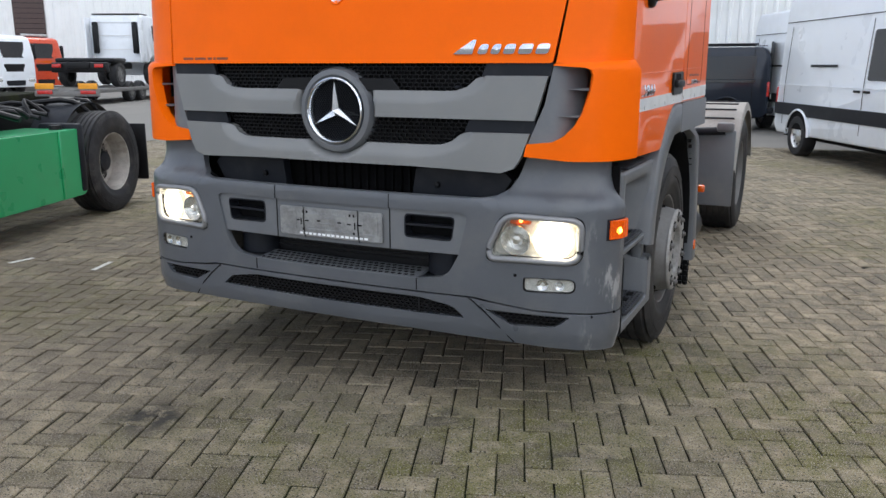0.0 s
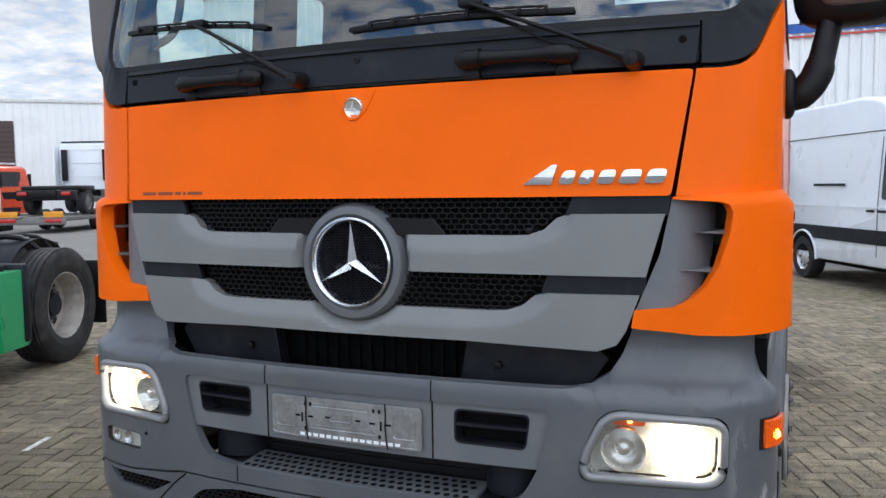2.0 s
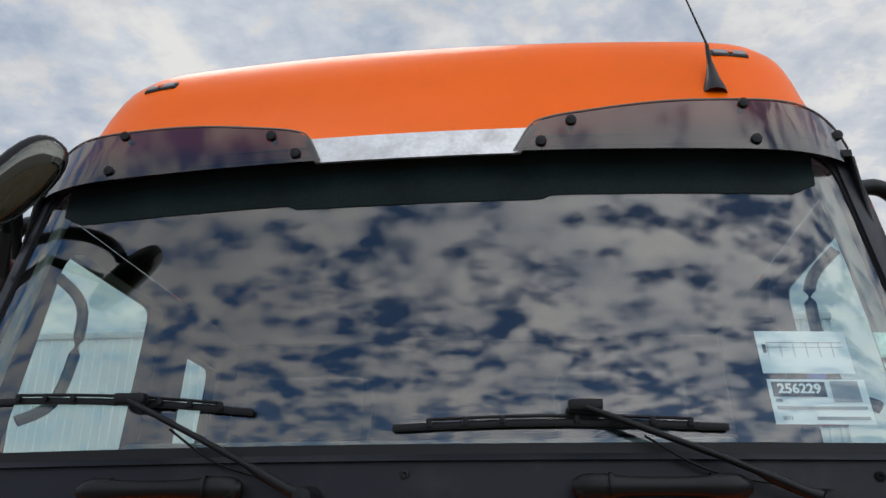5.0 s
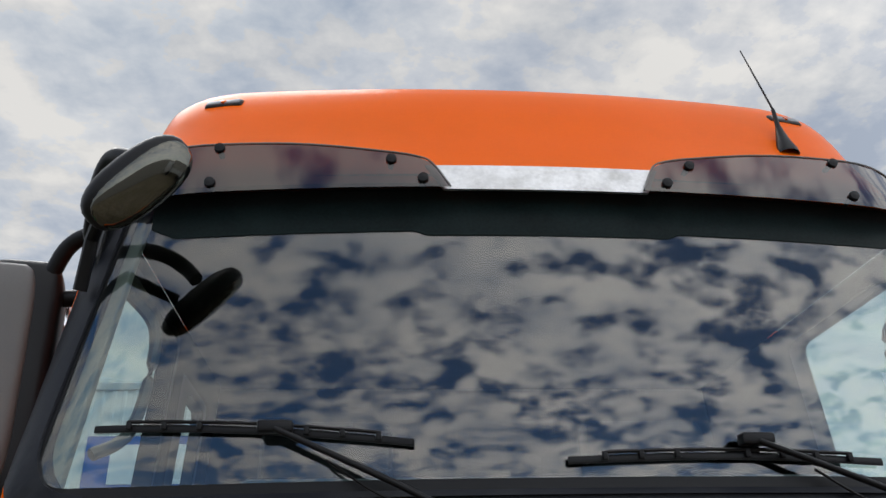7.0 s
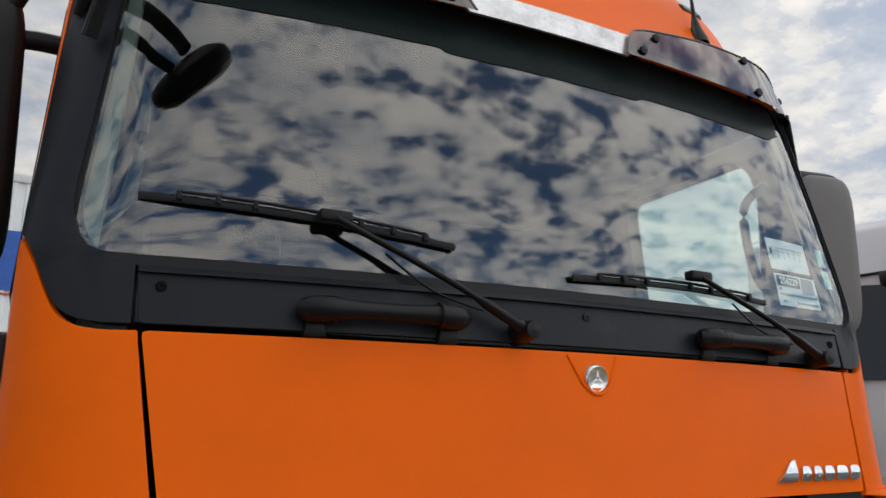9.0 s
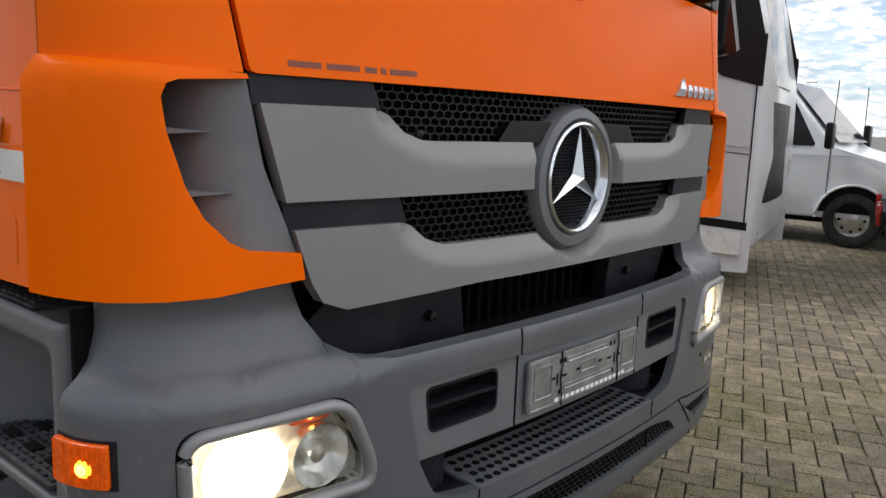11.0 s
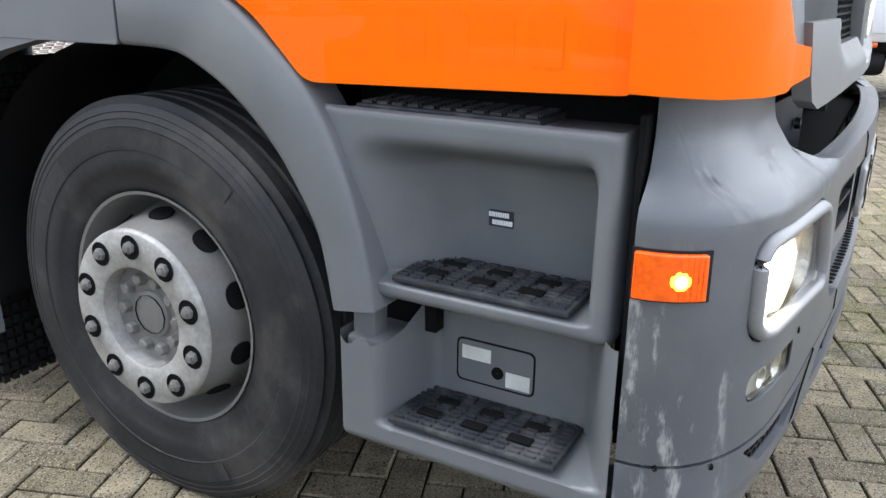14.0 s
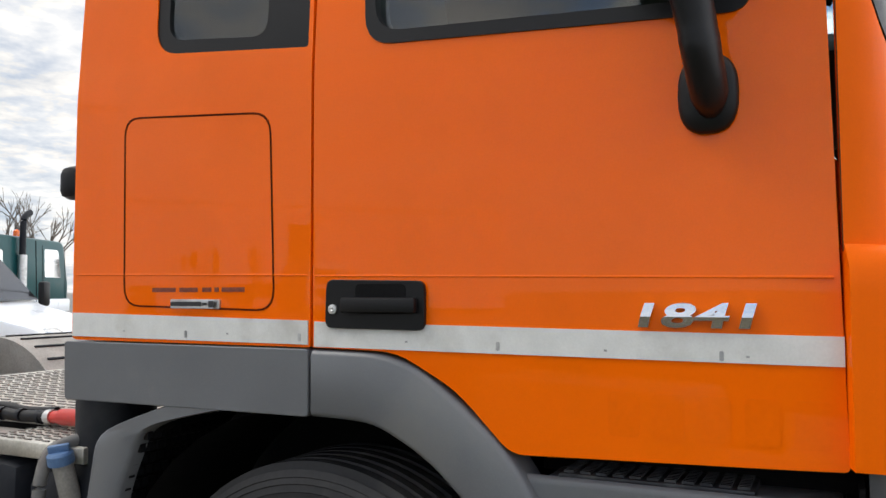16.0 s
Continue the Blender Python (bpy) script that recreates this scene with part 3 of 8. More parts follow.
def shell(cx, cy, cz, sx_, sy_, sz_, p=4.0, n=20, m=14, turn=None):
    """A soft-cornered body."""
    rings = []
    for i in range(m + 1):
        ph_ = -math.pi / 2 + math.pi * i / m
        c, s = math.cos(ph_), math.sin(ph_)
        zz = math.copysign(abs(s) ** (2 / p), s) * sz_ / 2
        k = abs(c) ** (2 / p)
        rings.append([(math.copysign(abs(math.cos(a)) ** (2 / p), math.cos(a)) * k * sx_ / 2, math.copysign(abs(math.sin(a)) ** (2 / p), math.sin(a)) * k * sy_ / 2, zz) for a in (2 * math.pi * j / n for j in range(n))])
    bm = loft(rings)
    bmesh.ops.remove_doubles(bm, verts=bm.verts[:], dist=1e-5)
    bm.transform(Matrix.Translation((cx, cy, cz)) @ (turn or Matrix()))
    return bm


def lettering(name, text, size, m, material, parent, depth=0.002, label="", squash=1.0, ridge=0.0):
    cu = bpy.data.curves.new("letters", "FONT")
    cu.body, cu.size, cu.extrude, cu.align_x, cu.align_y = text, size, depth, "CENTER", "CENTER"
    cu.resolution_u = 3
    cu.offset = size * 0.03
    tmp = new("letters", cu)
    bpy.context.view_layer.update()
    me = bpy.data.meshes.new_from_object(tmp.evaluated_get(bpy.context.evaluated_depsgraph_get()))
    bpy.data.objects.remove(tmp)
    if ridge:
        # chrome digits bulge along their middle
        bm = bmesh.new()
        bm.from_mesh(me)
        for k in (-0.12, 0.0, 0.12):
            bmesh.ops.bisect_plane(bm, geom=bm.verts[:] + bm.edges[:] + bm.faces[:], plane_co=(0, k * size, 0), plane_no=(0, 1, 0))
        for v in bm.verts:
            if v.co.z > 0:
                v.co.z += ridge * max(0.0, 1 - abs(v.co.y) / (size * 0.38)) ** 0.8
        bm.to_mesh(me)
        bm.free()
    me.transform(m @ Matrix.Diagonal((squash, 1, 1, 1)))
    me.materials.clear()
    me.materials.append(M[material])
    ob = new(name, me)
    ob.parent = parent
    if label:
        tagged(ob, label)
    return ob


# ---------------------------------------------------------------- ground
ground_bm = bmesh.new()
bmesh.ops.create_grid(ground_bm, x_segments=60, y_segments=60, size=1500)
for v in ground_bm.verts:
    v.co.z = -0.012
ground = link("ground", ground_bm, "concrete")
tagged(ground, "grey paved yard stretching out to the horizon", "ground", kind="structure")

# ---------------------------------------------------------------- the orange tractor unit
HALF = 1.262                       # half the cab's width
TRUCK = thing("tractor_truck", "orange tractor unit with grey bumper, grille and dark windscreen trim", "truck")


def bow(x):
    """How far the rounded front lies back at x from the middle."""
    x = min(abs(x), HALF - 1e-4)
    e = 0.0
    if x > 0.95:
        u = (x - 0.95) / (HALF - 0.95)
        e = 0.17 * (1 - (1 - u ** 2.4) ** (1 / 2.4))
    return 0.07 * x * x + e


_xs = [HALF * math.sin(math.pi / 2 * i / 160) for i in range(161)]
_plan = [(x, bow(x)) for x in _xs] + [(HALF, bow(HALF) + 0.02 * i) for i in range(1, 110)]
_len = [0.0]
for _a, _b in zip(_plan, _plan[1:]):
    _len.append(_len[-1] + math.dist(_a, _b))


def sx(x):
    """The way along the rounded front from its middle to x."""
    return math.copysign(float(np.interp(abs(x), [p[0] for p in _plan[:161]], _len[:161])), x)


S_END = _len[160]


def wrap(y0, bulge=0.0):
    """The bend for panels of the front: u runs along the rounded plan, v is the height."""
    def fn(u, v, d):
        s = abs(u)
        i = min(max(int(np.searchsorted(_len, s)) - 1, 0), len(_plan) - 2)
        t = (s - _len[i]) / (_len[i + 1] - _len[i])
        (xa, ya), (xb, yb) = _plan[i], _plan[i + 1]
        x, y = xa + (xb - xa) * t, ya + (yb - ya) * t
        n = Vector((yb - ya, -(xb - xa), 0)).normalized()
        w = 1.0 if x < 0.95 else max(0.0, 1 - ((x - 0.95) / (HALF - 0.95)) ** 2)
        off = y0(v) if callable(y0) else y0
        b = bulge(x, v) if callable(bulge) else bulge
        p = Vector((x, y + off * w + (1 - w) * 0.24 * max(0.0, v - 2.03), v)) + n * (b - d)
        if v > 2.0:
            p.x *= 1 - 0.055 * (v - 2.0)
        return (math.copysign(p.x, u) if abs(u) > 1e-9 else 0.0, p.y, p.z)
    return fn


def outl(pts):
    """Outline points given as x and height, turned into way along the front and height."""
    return [(sx(x) if abs(x) <= HALF else math.copysign(S_END + abs(x) - HALF, x), z) for x, z in pts]


def y_hood(z):
    return -0.008 + (z - 1.5) * 0.164 if z > 1.5 else -0.008 - (1.5 - z) * 0.04


def y_glass(z):
    h = z - 2.03
    return 0.085 + 0.09 * h + 0.10 * h * max(h, 0.0)


def side(sign, inset=0.0):
    """The bend for panels of the flanks: u is the way back, v the height."""
    def fn(u, v, d):
        w = HALF - max(0.0, v - 1.95) * 0.06 - inset - d
        w -= 0.006 * max(0.0, 1 - (u - 0.24) / 0.10) if u < 0.34 else 0
        return (sign * w, u, v)
    return fn


HOOD = wrap(y_hood)
BUMP_Y = -0.07

# orange bonnet flap
hood_out = rounded(outl([(-1.032, 1.852), (1.032, 1.852), (0.982, 1.502), (-0.982, 1.502)]), 0.012, 2)
hood = part("bonnet_flap", sheet(hood_out, HOOD, 0.02, step=0.05), "orange", TRUCK, "orange painted bonnet flap with a few stone chips", bevel=0.006)
# grille flap under it: two grey bars, dark strips, meshes
def bar_bulge(x, z):
    """The bars fall back along the mesh and behind the emblem."""
    def ease(a, b, t):
        t = min(1.0, max(0.0, (t - a) / (b - a)))
        return t * t * (3 - 2 * t)
    # a crease runs along each bar and sweeps up to its top edge at both ends
    def facet(x_out, x_in, z_low, z_high):
        ax = abs(x)
        u = min(1.0, max(0.0, (ax - x_in) / (x_out - x_in)))
        zc = z_low + (z_high - z_low) * (1 - math.sqrt(1 - u * u))
        return max(0.0, min(1.0, (z - zc) / 0.052)) if ax < x_out else 0.0
    lip = facet(0.72, 0.46, 1.345, 1.455) if z > 1.24 else facet(0.655, 0.42, 1.120, 1.228)
    return -0.026 * lip - 0.062 * ease(0.215, 0.180, math.hypot(x, z - 1.298))


GR = wrap(lambda z: -0.012 - (1.5 - z) * 0.03, bar_bulge)
GR_IN = wrap(lambda z: 0.03 - (1.5 - z) * 0.03)


def bar_outline(z_top, z_dip, z_bot_mid, z_bot_end, x_end_t, x_end_b, x_step, round_low=0.0):
    pts = [(-x_end_t, z_top), (-x_step, z_top), (-x_step + 0.035, z_top - 0.012), (-x_step + 0.07, z_dip + 0.018), (-x_step + 0.12, z_dip + 0.002), (-x_step + 0.17, z_dip)]
    right = [(-x, z) for x, z in reversed(pts)]
    low = [(x_end_b, z_bot_end)]
    if round_low:
        low = [(x_end_b, z_bot_end + 0.06), (x_end_b - 0.025, z_bot_end + 0.02), (x_end_b - 0.08, z_bot_end)]
    low += [(0.4, z_bot_mid), (-0.4, z_bot_mid)]
    low += [(-x, z) for x, z in reversed(low[:-2])]
    return outl(pts + right + low)


part("grille_bar", sheet(bar_outline(1.452, 1.389, 1.278, 1.276, 0.968, 0.918, 0.70), GR, 0.035, step=0.014), "bar", TRUCK, "grey plastic upper grille bar", bevel=0.008, angle=65)
part("grille_bar", sheet(bar_outline(1.224, 1.165, 1.074, 1.062, 0.902, 0.866, 0.635, True), GR, 0.035, step=0.014), "bar", TRUCK, "grey plastic lower grille bar with rounded ends", bevel=0.008, angle=65)
for sgn in (-1, 1):
    for x0, x1, za, zb in ((0.69, 0.975, 1.448, 1.503), (0.62, 0.912, 1.222, 1.278)):
        o = outl([(sgn * x0, za), (sgn * x1, za), (sgn * (x1 + 0.008), zb), (sgn * (x0 + 0.02), zb)])
        part("grille_strip", sheet(o if sgn > 0 else o[::-1], wrap(lambda z: 0.003 - (1.5 - z) * 0.03), 0.02), "dark", TRUCK, "dark recessed strip beside the mesh", bevel=0.003)
# near-black sheet painted as the shade behind the grille
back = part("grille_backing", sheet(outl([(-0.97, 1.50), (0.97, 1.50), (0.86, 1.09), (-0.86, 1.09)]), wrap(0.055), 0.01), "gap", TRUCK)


def honeycomb(x0, x1, z0, z1, inside, w=0.0335, h=0.0165, fn=GR_IN, t=0.0032, depth=0.012):
    """A mesh of flattened six-sided cells."""
    bm = bmesh.new()
    seen = set()

    def bar(a, b):
        key = tuple(sorted(((round(a[0], 4), round(a[1], 4)), (round(b[0], 4), round(b[1], 4)))))
        if key in seen or not (inside(*a) and inside(*b)):
            return
        seen.add(key)
        d = Vector((b[0] - a[0], b[1] - a[1])).normalized() * t * 0.5
        n = Vector((-d.y, d.x))
        A, B = Vector(a), Vector(b)
        quad = [A + n - d, A - n - d, B - n + d, B + n + d]
        f = [bm.verts.new(fn(p.x, p.y, 0)) for p in quad]
        g = [bm.verts.new(fn(p.x, p.y, depth)) for p in quad]
        bm.faces.new(f)
        for i in range(4):
            bm.faces.new((f[i], f[(i + 1) % 4], g[(i + 1) % 4], g[i]))

    rows, cols = int((z1 - z0) / h) + 2, int((x1 - x0) / w) + 2
    for r in range(rows):
        for c in range(cols):
            cx, cz = x0 + (c + 0.5 * (r % 2)) * w, z0 + r * h
            pts = [(cx, cz + h * 0.62), (cx + w * 0.5, cz + h * 0.38), (cx + w * 0.5, cz - h * 0.38), (cx, cz - h * 0.62), (cx - w * 0.5, cz - h * 0.38), (cx - w * 0.5, cz + h * 0.38)]
            for i in range(6):
                bar(pts[i], pts[(i + 1) % 6])
    bmesh.ops.recalc_face_normals(bm, faces=bm.faces[:])
    return bm


def in_top(x, z):
    x = abs(x)
    edge = 0.70 if z > 1.47 else 0.70 - (1.47 - z) * 1.35
    return 1.384 < z < 1.503 and x < edge and (x ** 2 + (z - 1.303) ** 2 > 0.02)


def in_low(x, z):
    x = abs(x)
    edge = 0.64 if z > 1.25 else 0.64 - (1.25 - z) * 1.35
    return 1.160 < z < 1.282 and 0.10 < x < edge and (x ** 2 + (z - 1.303) ** 2 > 0.02)


part("upper_mesh", honeycomb(-0.72, 0.72, 1.38, 1.51, in_top, w=0.027, h=0.0165), "black", TRUCK, "black honeycomb mesh", angle=20)
for sgn in (-1, 1):
    part("lower_mesh", honeycomb(-0.66, 0.66, 1.15, 1.29, lambda x, z: x * sgn > 0 and in_low(x, z), w=0.027, h=0.0165), "black", TRUCK, "black honeycomb mesh", angle=20)
for sgn in (-1, 1):   # smooth covers beside the emblem
    o = outl([(sgn * 0.12, 1.386), (sgn * 0.33, 1.386), (sgn * 0.285, 1.438), (sgn * 0.12, 1.442)])
    part("mesh_cover", sheet(o if sgn > 0 else o[::-1], wrap(0.008), 0.01), "black", TRUCK, bevel=0.004)
    bm = box(sgn * 0.585, 0.03, 1.405, 0.02, 0.012, 0.014, 0.003)
    part("washer_nozzle", bm, "dark", TRUCK)

# round emblem: a grey ring, a bright inner ring, a plain three-armed shape
emb = part("emblem", moved(lathe([(0.0, 0.142), (-0.030, 0.144), (-0.047, 0.156), (-0.042, 0.178), (-0.018, 0.190), (0.03, 0.192)], 64), Matrix.Translation((0, 0.040, 1.298)) @ Matrix.Rotation(radians(90), 4, "Z")), "grey", TRUCK, "grey ring with a bright three-armed shape", angle=50)
part("emblem_ring", moved(lathe([(-0.010, 0.125), (-0.044, 0.131), (-0.052, 0.139), (-0.048, 0.145), (-0.02, 0.147)], 64), Matrix.Translation((0, 0.040, 1.298)) @ Matrix.Rotation(radians(90), 4, "Z")), "badgemetal", emb, "chrome ring", angle=50)
for k in range(3):
    star = bmesh.new()
    a = radians(90 + 120 * k)
    tip, l, r = (0.130 * math.cos(a), 0.130 * math.sin(a)), radians(60), -radians(60)
    c = star.verts.new((0, -0.062, 0))
    t_ = star.verts.new((tip[0], -0.040, tip[1]))
    q1 = star.verts.new((0.021 * math.cos(a + l), -0.036, 0.021 * math.sin(a + l)))
    q2 = star.verts.new((0.021 * math.cos(a + r), -0.036, 0.021 * math.sin(a + r)))
    b1 = star.verts.new((0.021 * math.cos(a + l), -0.02, 0.021 * math.sin(a + l)))
    b2 = star.verts.new((0.021 * math.cos(a + r), -0.02, 0.021 * math.sin(a + r)))
    b3 = star.verts.new((tip[0], -0.02, tip[1]))
    for fv in ((c, q1, t_), (c, t_, q2), (q1, b1, b3, t_), (q2, t_, b3, b2)):
        star.faces.new(fv)
    bmesh.ops.recalc_face_normals(star, faces=star.faces[:])
    star.transform(Matrix.Translation((0, 0.040, 1.298)))
    part("emblem_arm", star, "badgemetal", emb, "chrome arm", angle=10)
part("emblem_back", honeycomb(-0.13, 0.13, 1.17, 1.44, lambda x, z: x * x + (z - 1.298) ** 2 < 0.0165, w=0.0125, h=0.0085, fn=wrap(0.018), t=0.0026, depth=0.006), "dark", emb, angle=20)
part("emblem_plate", moved(lathe([(0.0, 0.001), (0.0, 0.136)], 48), Matrix.Translation((0, 0.044, 1.298)) @ Matrix.Rotation(radians(90), 4, "Z")), "gap", emb)

# small round badge on the bonnet and its pressed V
bad = part("badge", moved(lathe([(0.01, 0.034), (-0.006, 0.034), (-0.010, 0.030), (-0.007, 0.026), (-0.008, 0.0005)], 40), Matrix.Translation((0, y_hood(1.79), 1.79)) @ Matrix.Rotation(radians(90), 4, "Z") @ Matrix.Rotation(radians(-9), 4, "Y")), "reflector", TRUCK, "small round silver badge", angle=50)
bm = bmesh.new()
for k in range(3):
    a = radians(90 + 120 * k)
    v = [bm.verts.new((0.022 * math.cos(a), 0, 0.022 * math.sin(a))), bm.verts.new((0.005 * math.cos(a + 1), 0, 0.005 * math.sin(a + 1))), bm.verts.new((0.005 * math.cos(a - 1), 0, 0.005 * math.sin(a - 1)))]
    bm.faces.new(v)
bm.transform(Matrix.Translation((0, y_hood(1.79) - 0.0105, 1.79)))
part("badge_arms", bm, "steel", bad)
bm = bmesh.new()
tube([(-0.075, y_hood(1.842) - 0.000, 1.846), (-0.04, y_hood(1.79) - 0.003, 1.775), (-0.012, y_hood(1.76) - 0.004, 1.752), (0.012, y_hood(1.76) - 0.004, 1.752), (0.04, y_hood(1.79) - 0.003, 1.775), (0.075, y_hood(1.842) - 0.000, 1.846)], 0.0035, 8, bm=bm)
part("pressed_crease", bm, "orange", hood)

# chrome name strip: slanted plain blocks in place of letters
NAME = wrap(y_hood, lambda x, z: 0.007 + 0.006 * max(0.0, 1 - abs(z - 1.558) / 0.024))
zb = 1.537
for x0, x1, h, pinch in ((0.570, 0.668, 0.057, 0.60), (0.672, 0.724, 0.040, 0.0), (0.726, 0.776, 0.040, 0.0), (0.778, 0.836, 0.040, 0.0), (0.838, 0.906, 0.040, 0.0), (0.908, 0.972, 0.040, 0.0)):
    w, sl = x1 - x0, 0.42 * h
    o = [(x0, zb), (x1 - sl * 0.6, zb), (x1, zb + h), (x0 + sl + w * pinch, zb + h)]
    own = sheet(outl(rounded(o, 0.012 if not pinch else 0.004, 3)), NAME, 0.010, step=0.012)
    part("name_block", own, "badgemetal", hood, "slanted chrome block", angle=20, bevel=0.002)
# dealer line: small dark bars, one for each word
for x0, x1 in ((-0.908, -0.838), (-0.826, -0.751), (-0.738, -0.710), (-0.699, -0.686), (-0.676, -0.606)):
    part("dealer_line", sheet(outl(rect(x0, 1.5185, x1, 1.5295)), wrap(y_hood, 0.0012), 0.001, step=0.03), "dealerink", hood, "small dark bar of lettering")

# the curved joint between the orange corner and the dark trim
def trim_edge(lift):
    pts = curve_pts([(1.10, 1.858, 0), (1.150, 1.866, 0), (1.186, 1.890, 0), (1.210, 1.935, 0), (1.230, 1.985, 0), (1.2585, 2.040, 0)], 4)
    return [(p.x, p.y + lift) for p in pts]


# orange corner panels with the air scoops
for sgn in (-1, 1):
    top = [(0.995, 1.502), (1.040, 1.852)] + trim_edge(-0.007) + [(1.2585, 1.502)]
    o = outl([(sgn * x, z) for x, z in top])
    cp = part("corner_panel", sheet(o if sgn > 0 else o[::-1], HOOD, 0.02, step=0.04), "orange", TRUCK, "orange rounded corner panel", bevel=0.005)
    part("corner_lining", sheet(o if sgn > 0 else o[::-1], wrap(lambda z: y_hood(z) + 0.03), 0.006, step=0.08), "interior", cp)
    flare = lambda x, z: 0.034 * min(1, max(0, (x - 0.99) / 0.14)) * (1 - (1 - min(1, max(0, (1.518 - z) / 0.04))) ** 2)
    CF = wrap(y_hood, flare)
    low = [(0.990, 1.500), (1.2585, 1.515), (1.2585, 1.13), (1.20, 1.122), (1.05, 1.120), (0.880, 1.132), (0.888, 1.182)]
    low += [(0.99, 1.193), (1.03, 1.212), (1.072, 1.255), (1.100, 1.31), (1.124, 1.40), (1.130, 1.455), (1.122, 1.476), (1.105, 1.484), (0.985, 1.492)]
    o = outl([(sgn * x, z) for x, z in low])
    part("scoop_surround", sheet(o[::-1] if sgn > 0 else o, CF, 0.05, step=0.04), "orange", cp, "orange scoop surround", bevel=0.009)
    ins = [(0.986, 1.496), (1.135, 1.49), (1.128, 1.40), (1.103, 1.30), (1.07, 1.245), (1.03, 1.205), (0.99, 1.186), (0.89, 1.178), (0.955, 1.34)]
    o = outl([(sgn * x, z) for x, z in ins])
    deep = lambda x, z: -0.012 - 0.09 * max(0.0, (x - 0.98) / 0.15) ** 1.6
    part("scoop_insert", sheet(o[::-1] if sgn > 0 else o, wrap(y_hood, deep), 0.012, step=0.04), "grey", cp, "grey scoop insert")
    for z, x0, x1 in ((1.40, 1.05, 1.13), (1.295, 1.01, 1.10)):
        o = outl([(sgn * x0, z), (sgn * x1, z - 0.006), (sgn * x1, z + 0.006)])
        part("scoop_fin", sheet(o if sgn > 0 else o[::-1], wrap(y_hood, -0.014), 0.10, step=0.03), "grey", cp)

# dark panel under the windscreen
dp = part("cowl_panel", sheet(rounded(outl([(-1.038, 1.866), (1.038, 1.866), (1.046, 1.972), (-1.046, 1.972)]), 0.008, 2), wrap(y_hood), 0.02, step=0.06), "dark", TRUCK, "dark plastic panel under the windscreen", bevel=0.004)
part("cowl_lip", sheet(outl([(-1.045, 1.970), (1.045, 1.970), (1.045, 2.003), (-1.045, 2.003)]), wrap(lambda z: 0.058 + (z - 1.97) * 1.1), 0.02, step=0.06), "dark", TRUCK, "grey-brown rubber lip", bevel=0.006)
for x, z in ((0.0, 1.942), (1.0, 1.936), (-1.0, 1.943)):
    q = wrap(y_hood)(sx(x), z, 0)
    part("panel_screw", moved(lathe([(0.004, 0.012), (-0.004, 0.011), (-0.005, 0.005), (-0.002, 0.0005)], 14), Matrix.Translation(q) @ Matrix.Rotation(radians(90), 4, "Z")), "gap" if x else "black", dp)
# corner pieces of the dark trim and the pillars
for sgn in (-1, 1):
    pil = [(1.052, 1.866)] + trim_edge(0.007) + [(1.2595, 2.82), (1.150, 2.82), (1.162, 2.45), (1.180, 2.16), (1.181, 2.12), (1.176, 2.08), (1.163, 2.045), (1.142, 2.018), (1.115, 2.002), (1.08, 1.995), (1.05, 1.99)]
    o = outl([(sgn * x, z) for x, z in pil])
    PW = wrap(lambda z: y_glass(z) - 0.02 if z > 2.0 else y_hood(z) - 0.0)
    part("windscreen_pillar", sheet(o[::-1] if sgn > 0 else o, PW, 0.05, step=0.05), "dark", TRUCK, "dark plastic windscreen pillar trim", bevel=0.008)
# windscreen
ws = rounded(outl([(-1.192, 1.992), (1.192, 1.992), (1.155, 2.84), (-1.155, 2.84)]), 0.095, 8)
wscreen = part("windscreen", sheet(ws, wrap(y_glass), 0.006, step=0.06, back=False), GLASS, TRUCK, "large tinted windscreen reflecting clouds")
wscreen.visible_shadow = False
gask = rounded(outl([(-1.195, 1.985), (1.195, 1.985), (1.158, 2.845), (-1.158, 2.845)]), 0.10, 8)
gin = rounded(outl([(-1.175, 2.008), (1.175, 2.008), (1.138, 2.79), (-1.138, 2.79)]), 0.095, 8)
part("windscreen_seal", sheet(gask, wrap(lambda z: y_glass(z) - 0.006), 0.02, holes=[gin], step=0.06), "black", TRUCK, "black rubber windscreen seal", bevel=0.003)
# near-black band along the top of the glass, painted for the visor's dark reflection
part("sun_band", sheet(outl([(-1.0, 2.645), (-0.36, 2.648), (-0.33, 2.634), (0.33, 2.634), (0.36, 2.648), (1.0, 2.648), (1.07, 2.68), (1.09, 2.80), (-1.09, 2.80), (-1.07, 2.68)]), wrap(lambda z: y_glass(z) - 0.002), 0.0015, step=0.06), "band", TRUCK, "black band across the top of the glass, painted for the visor reflection")
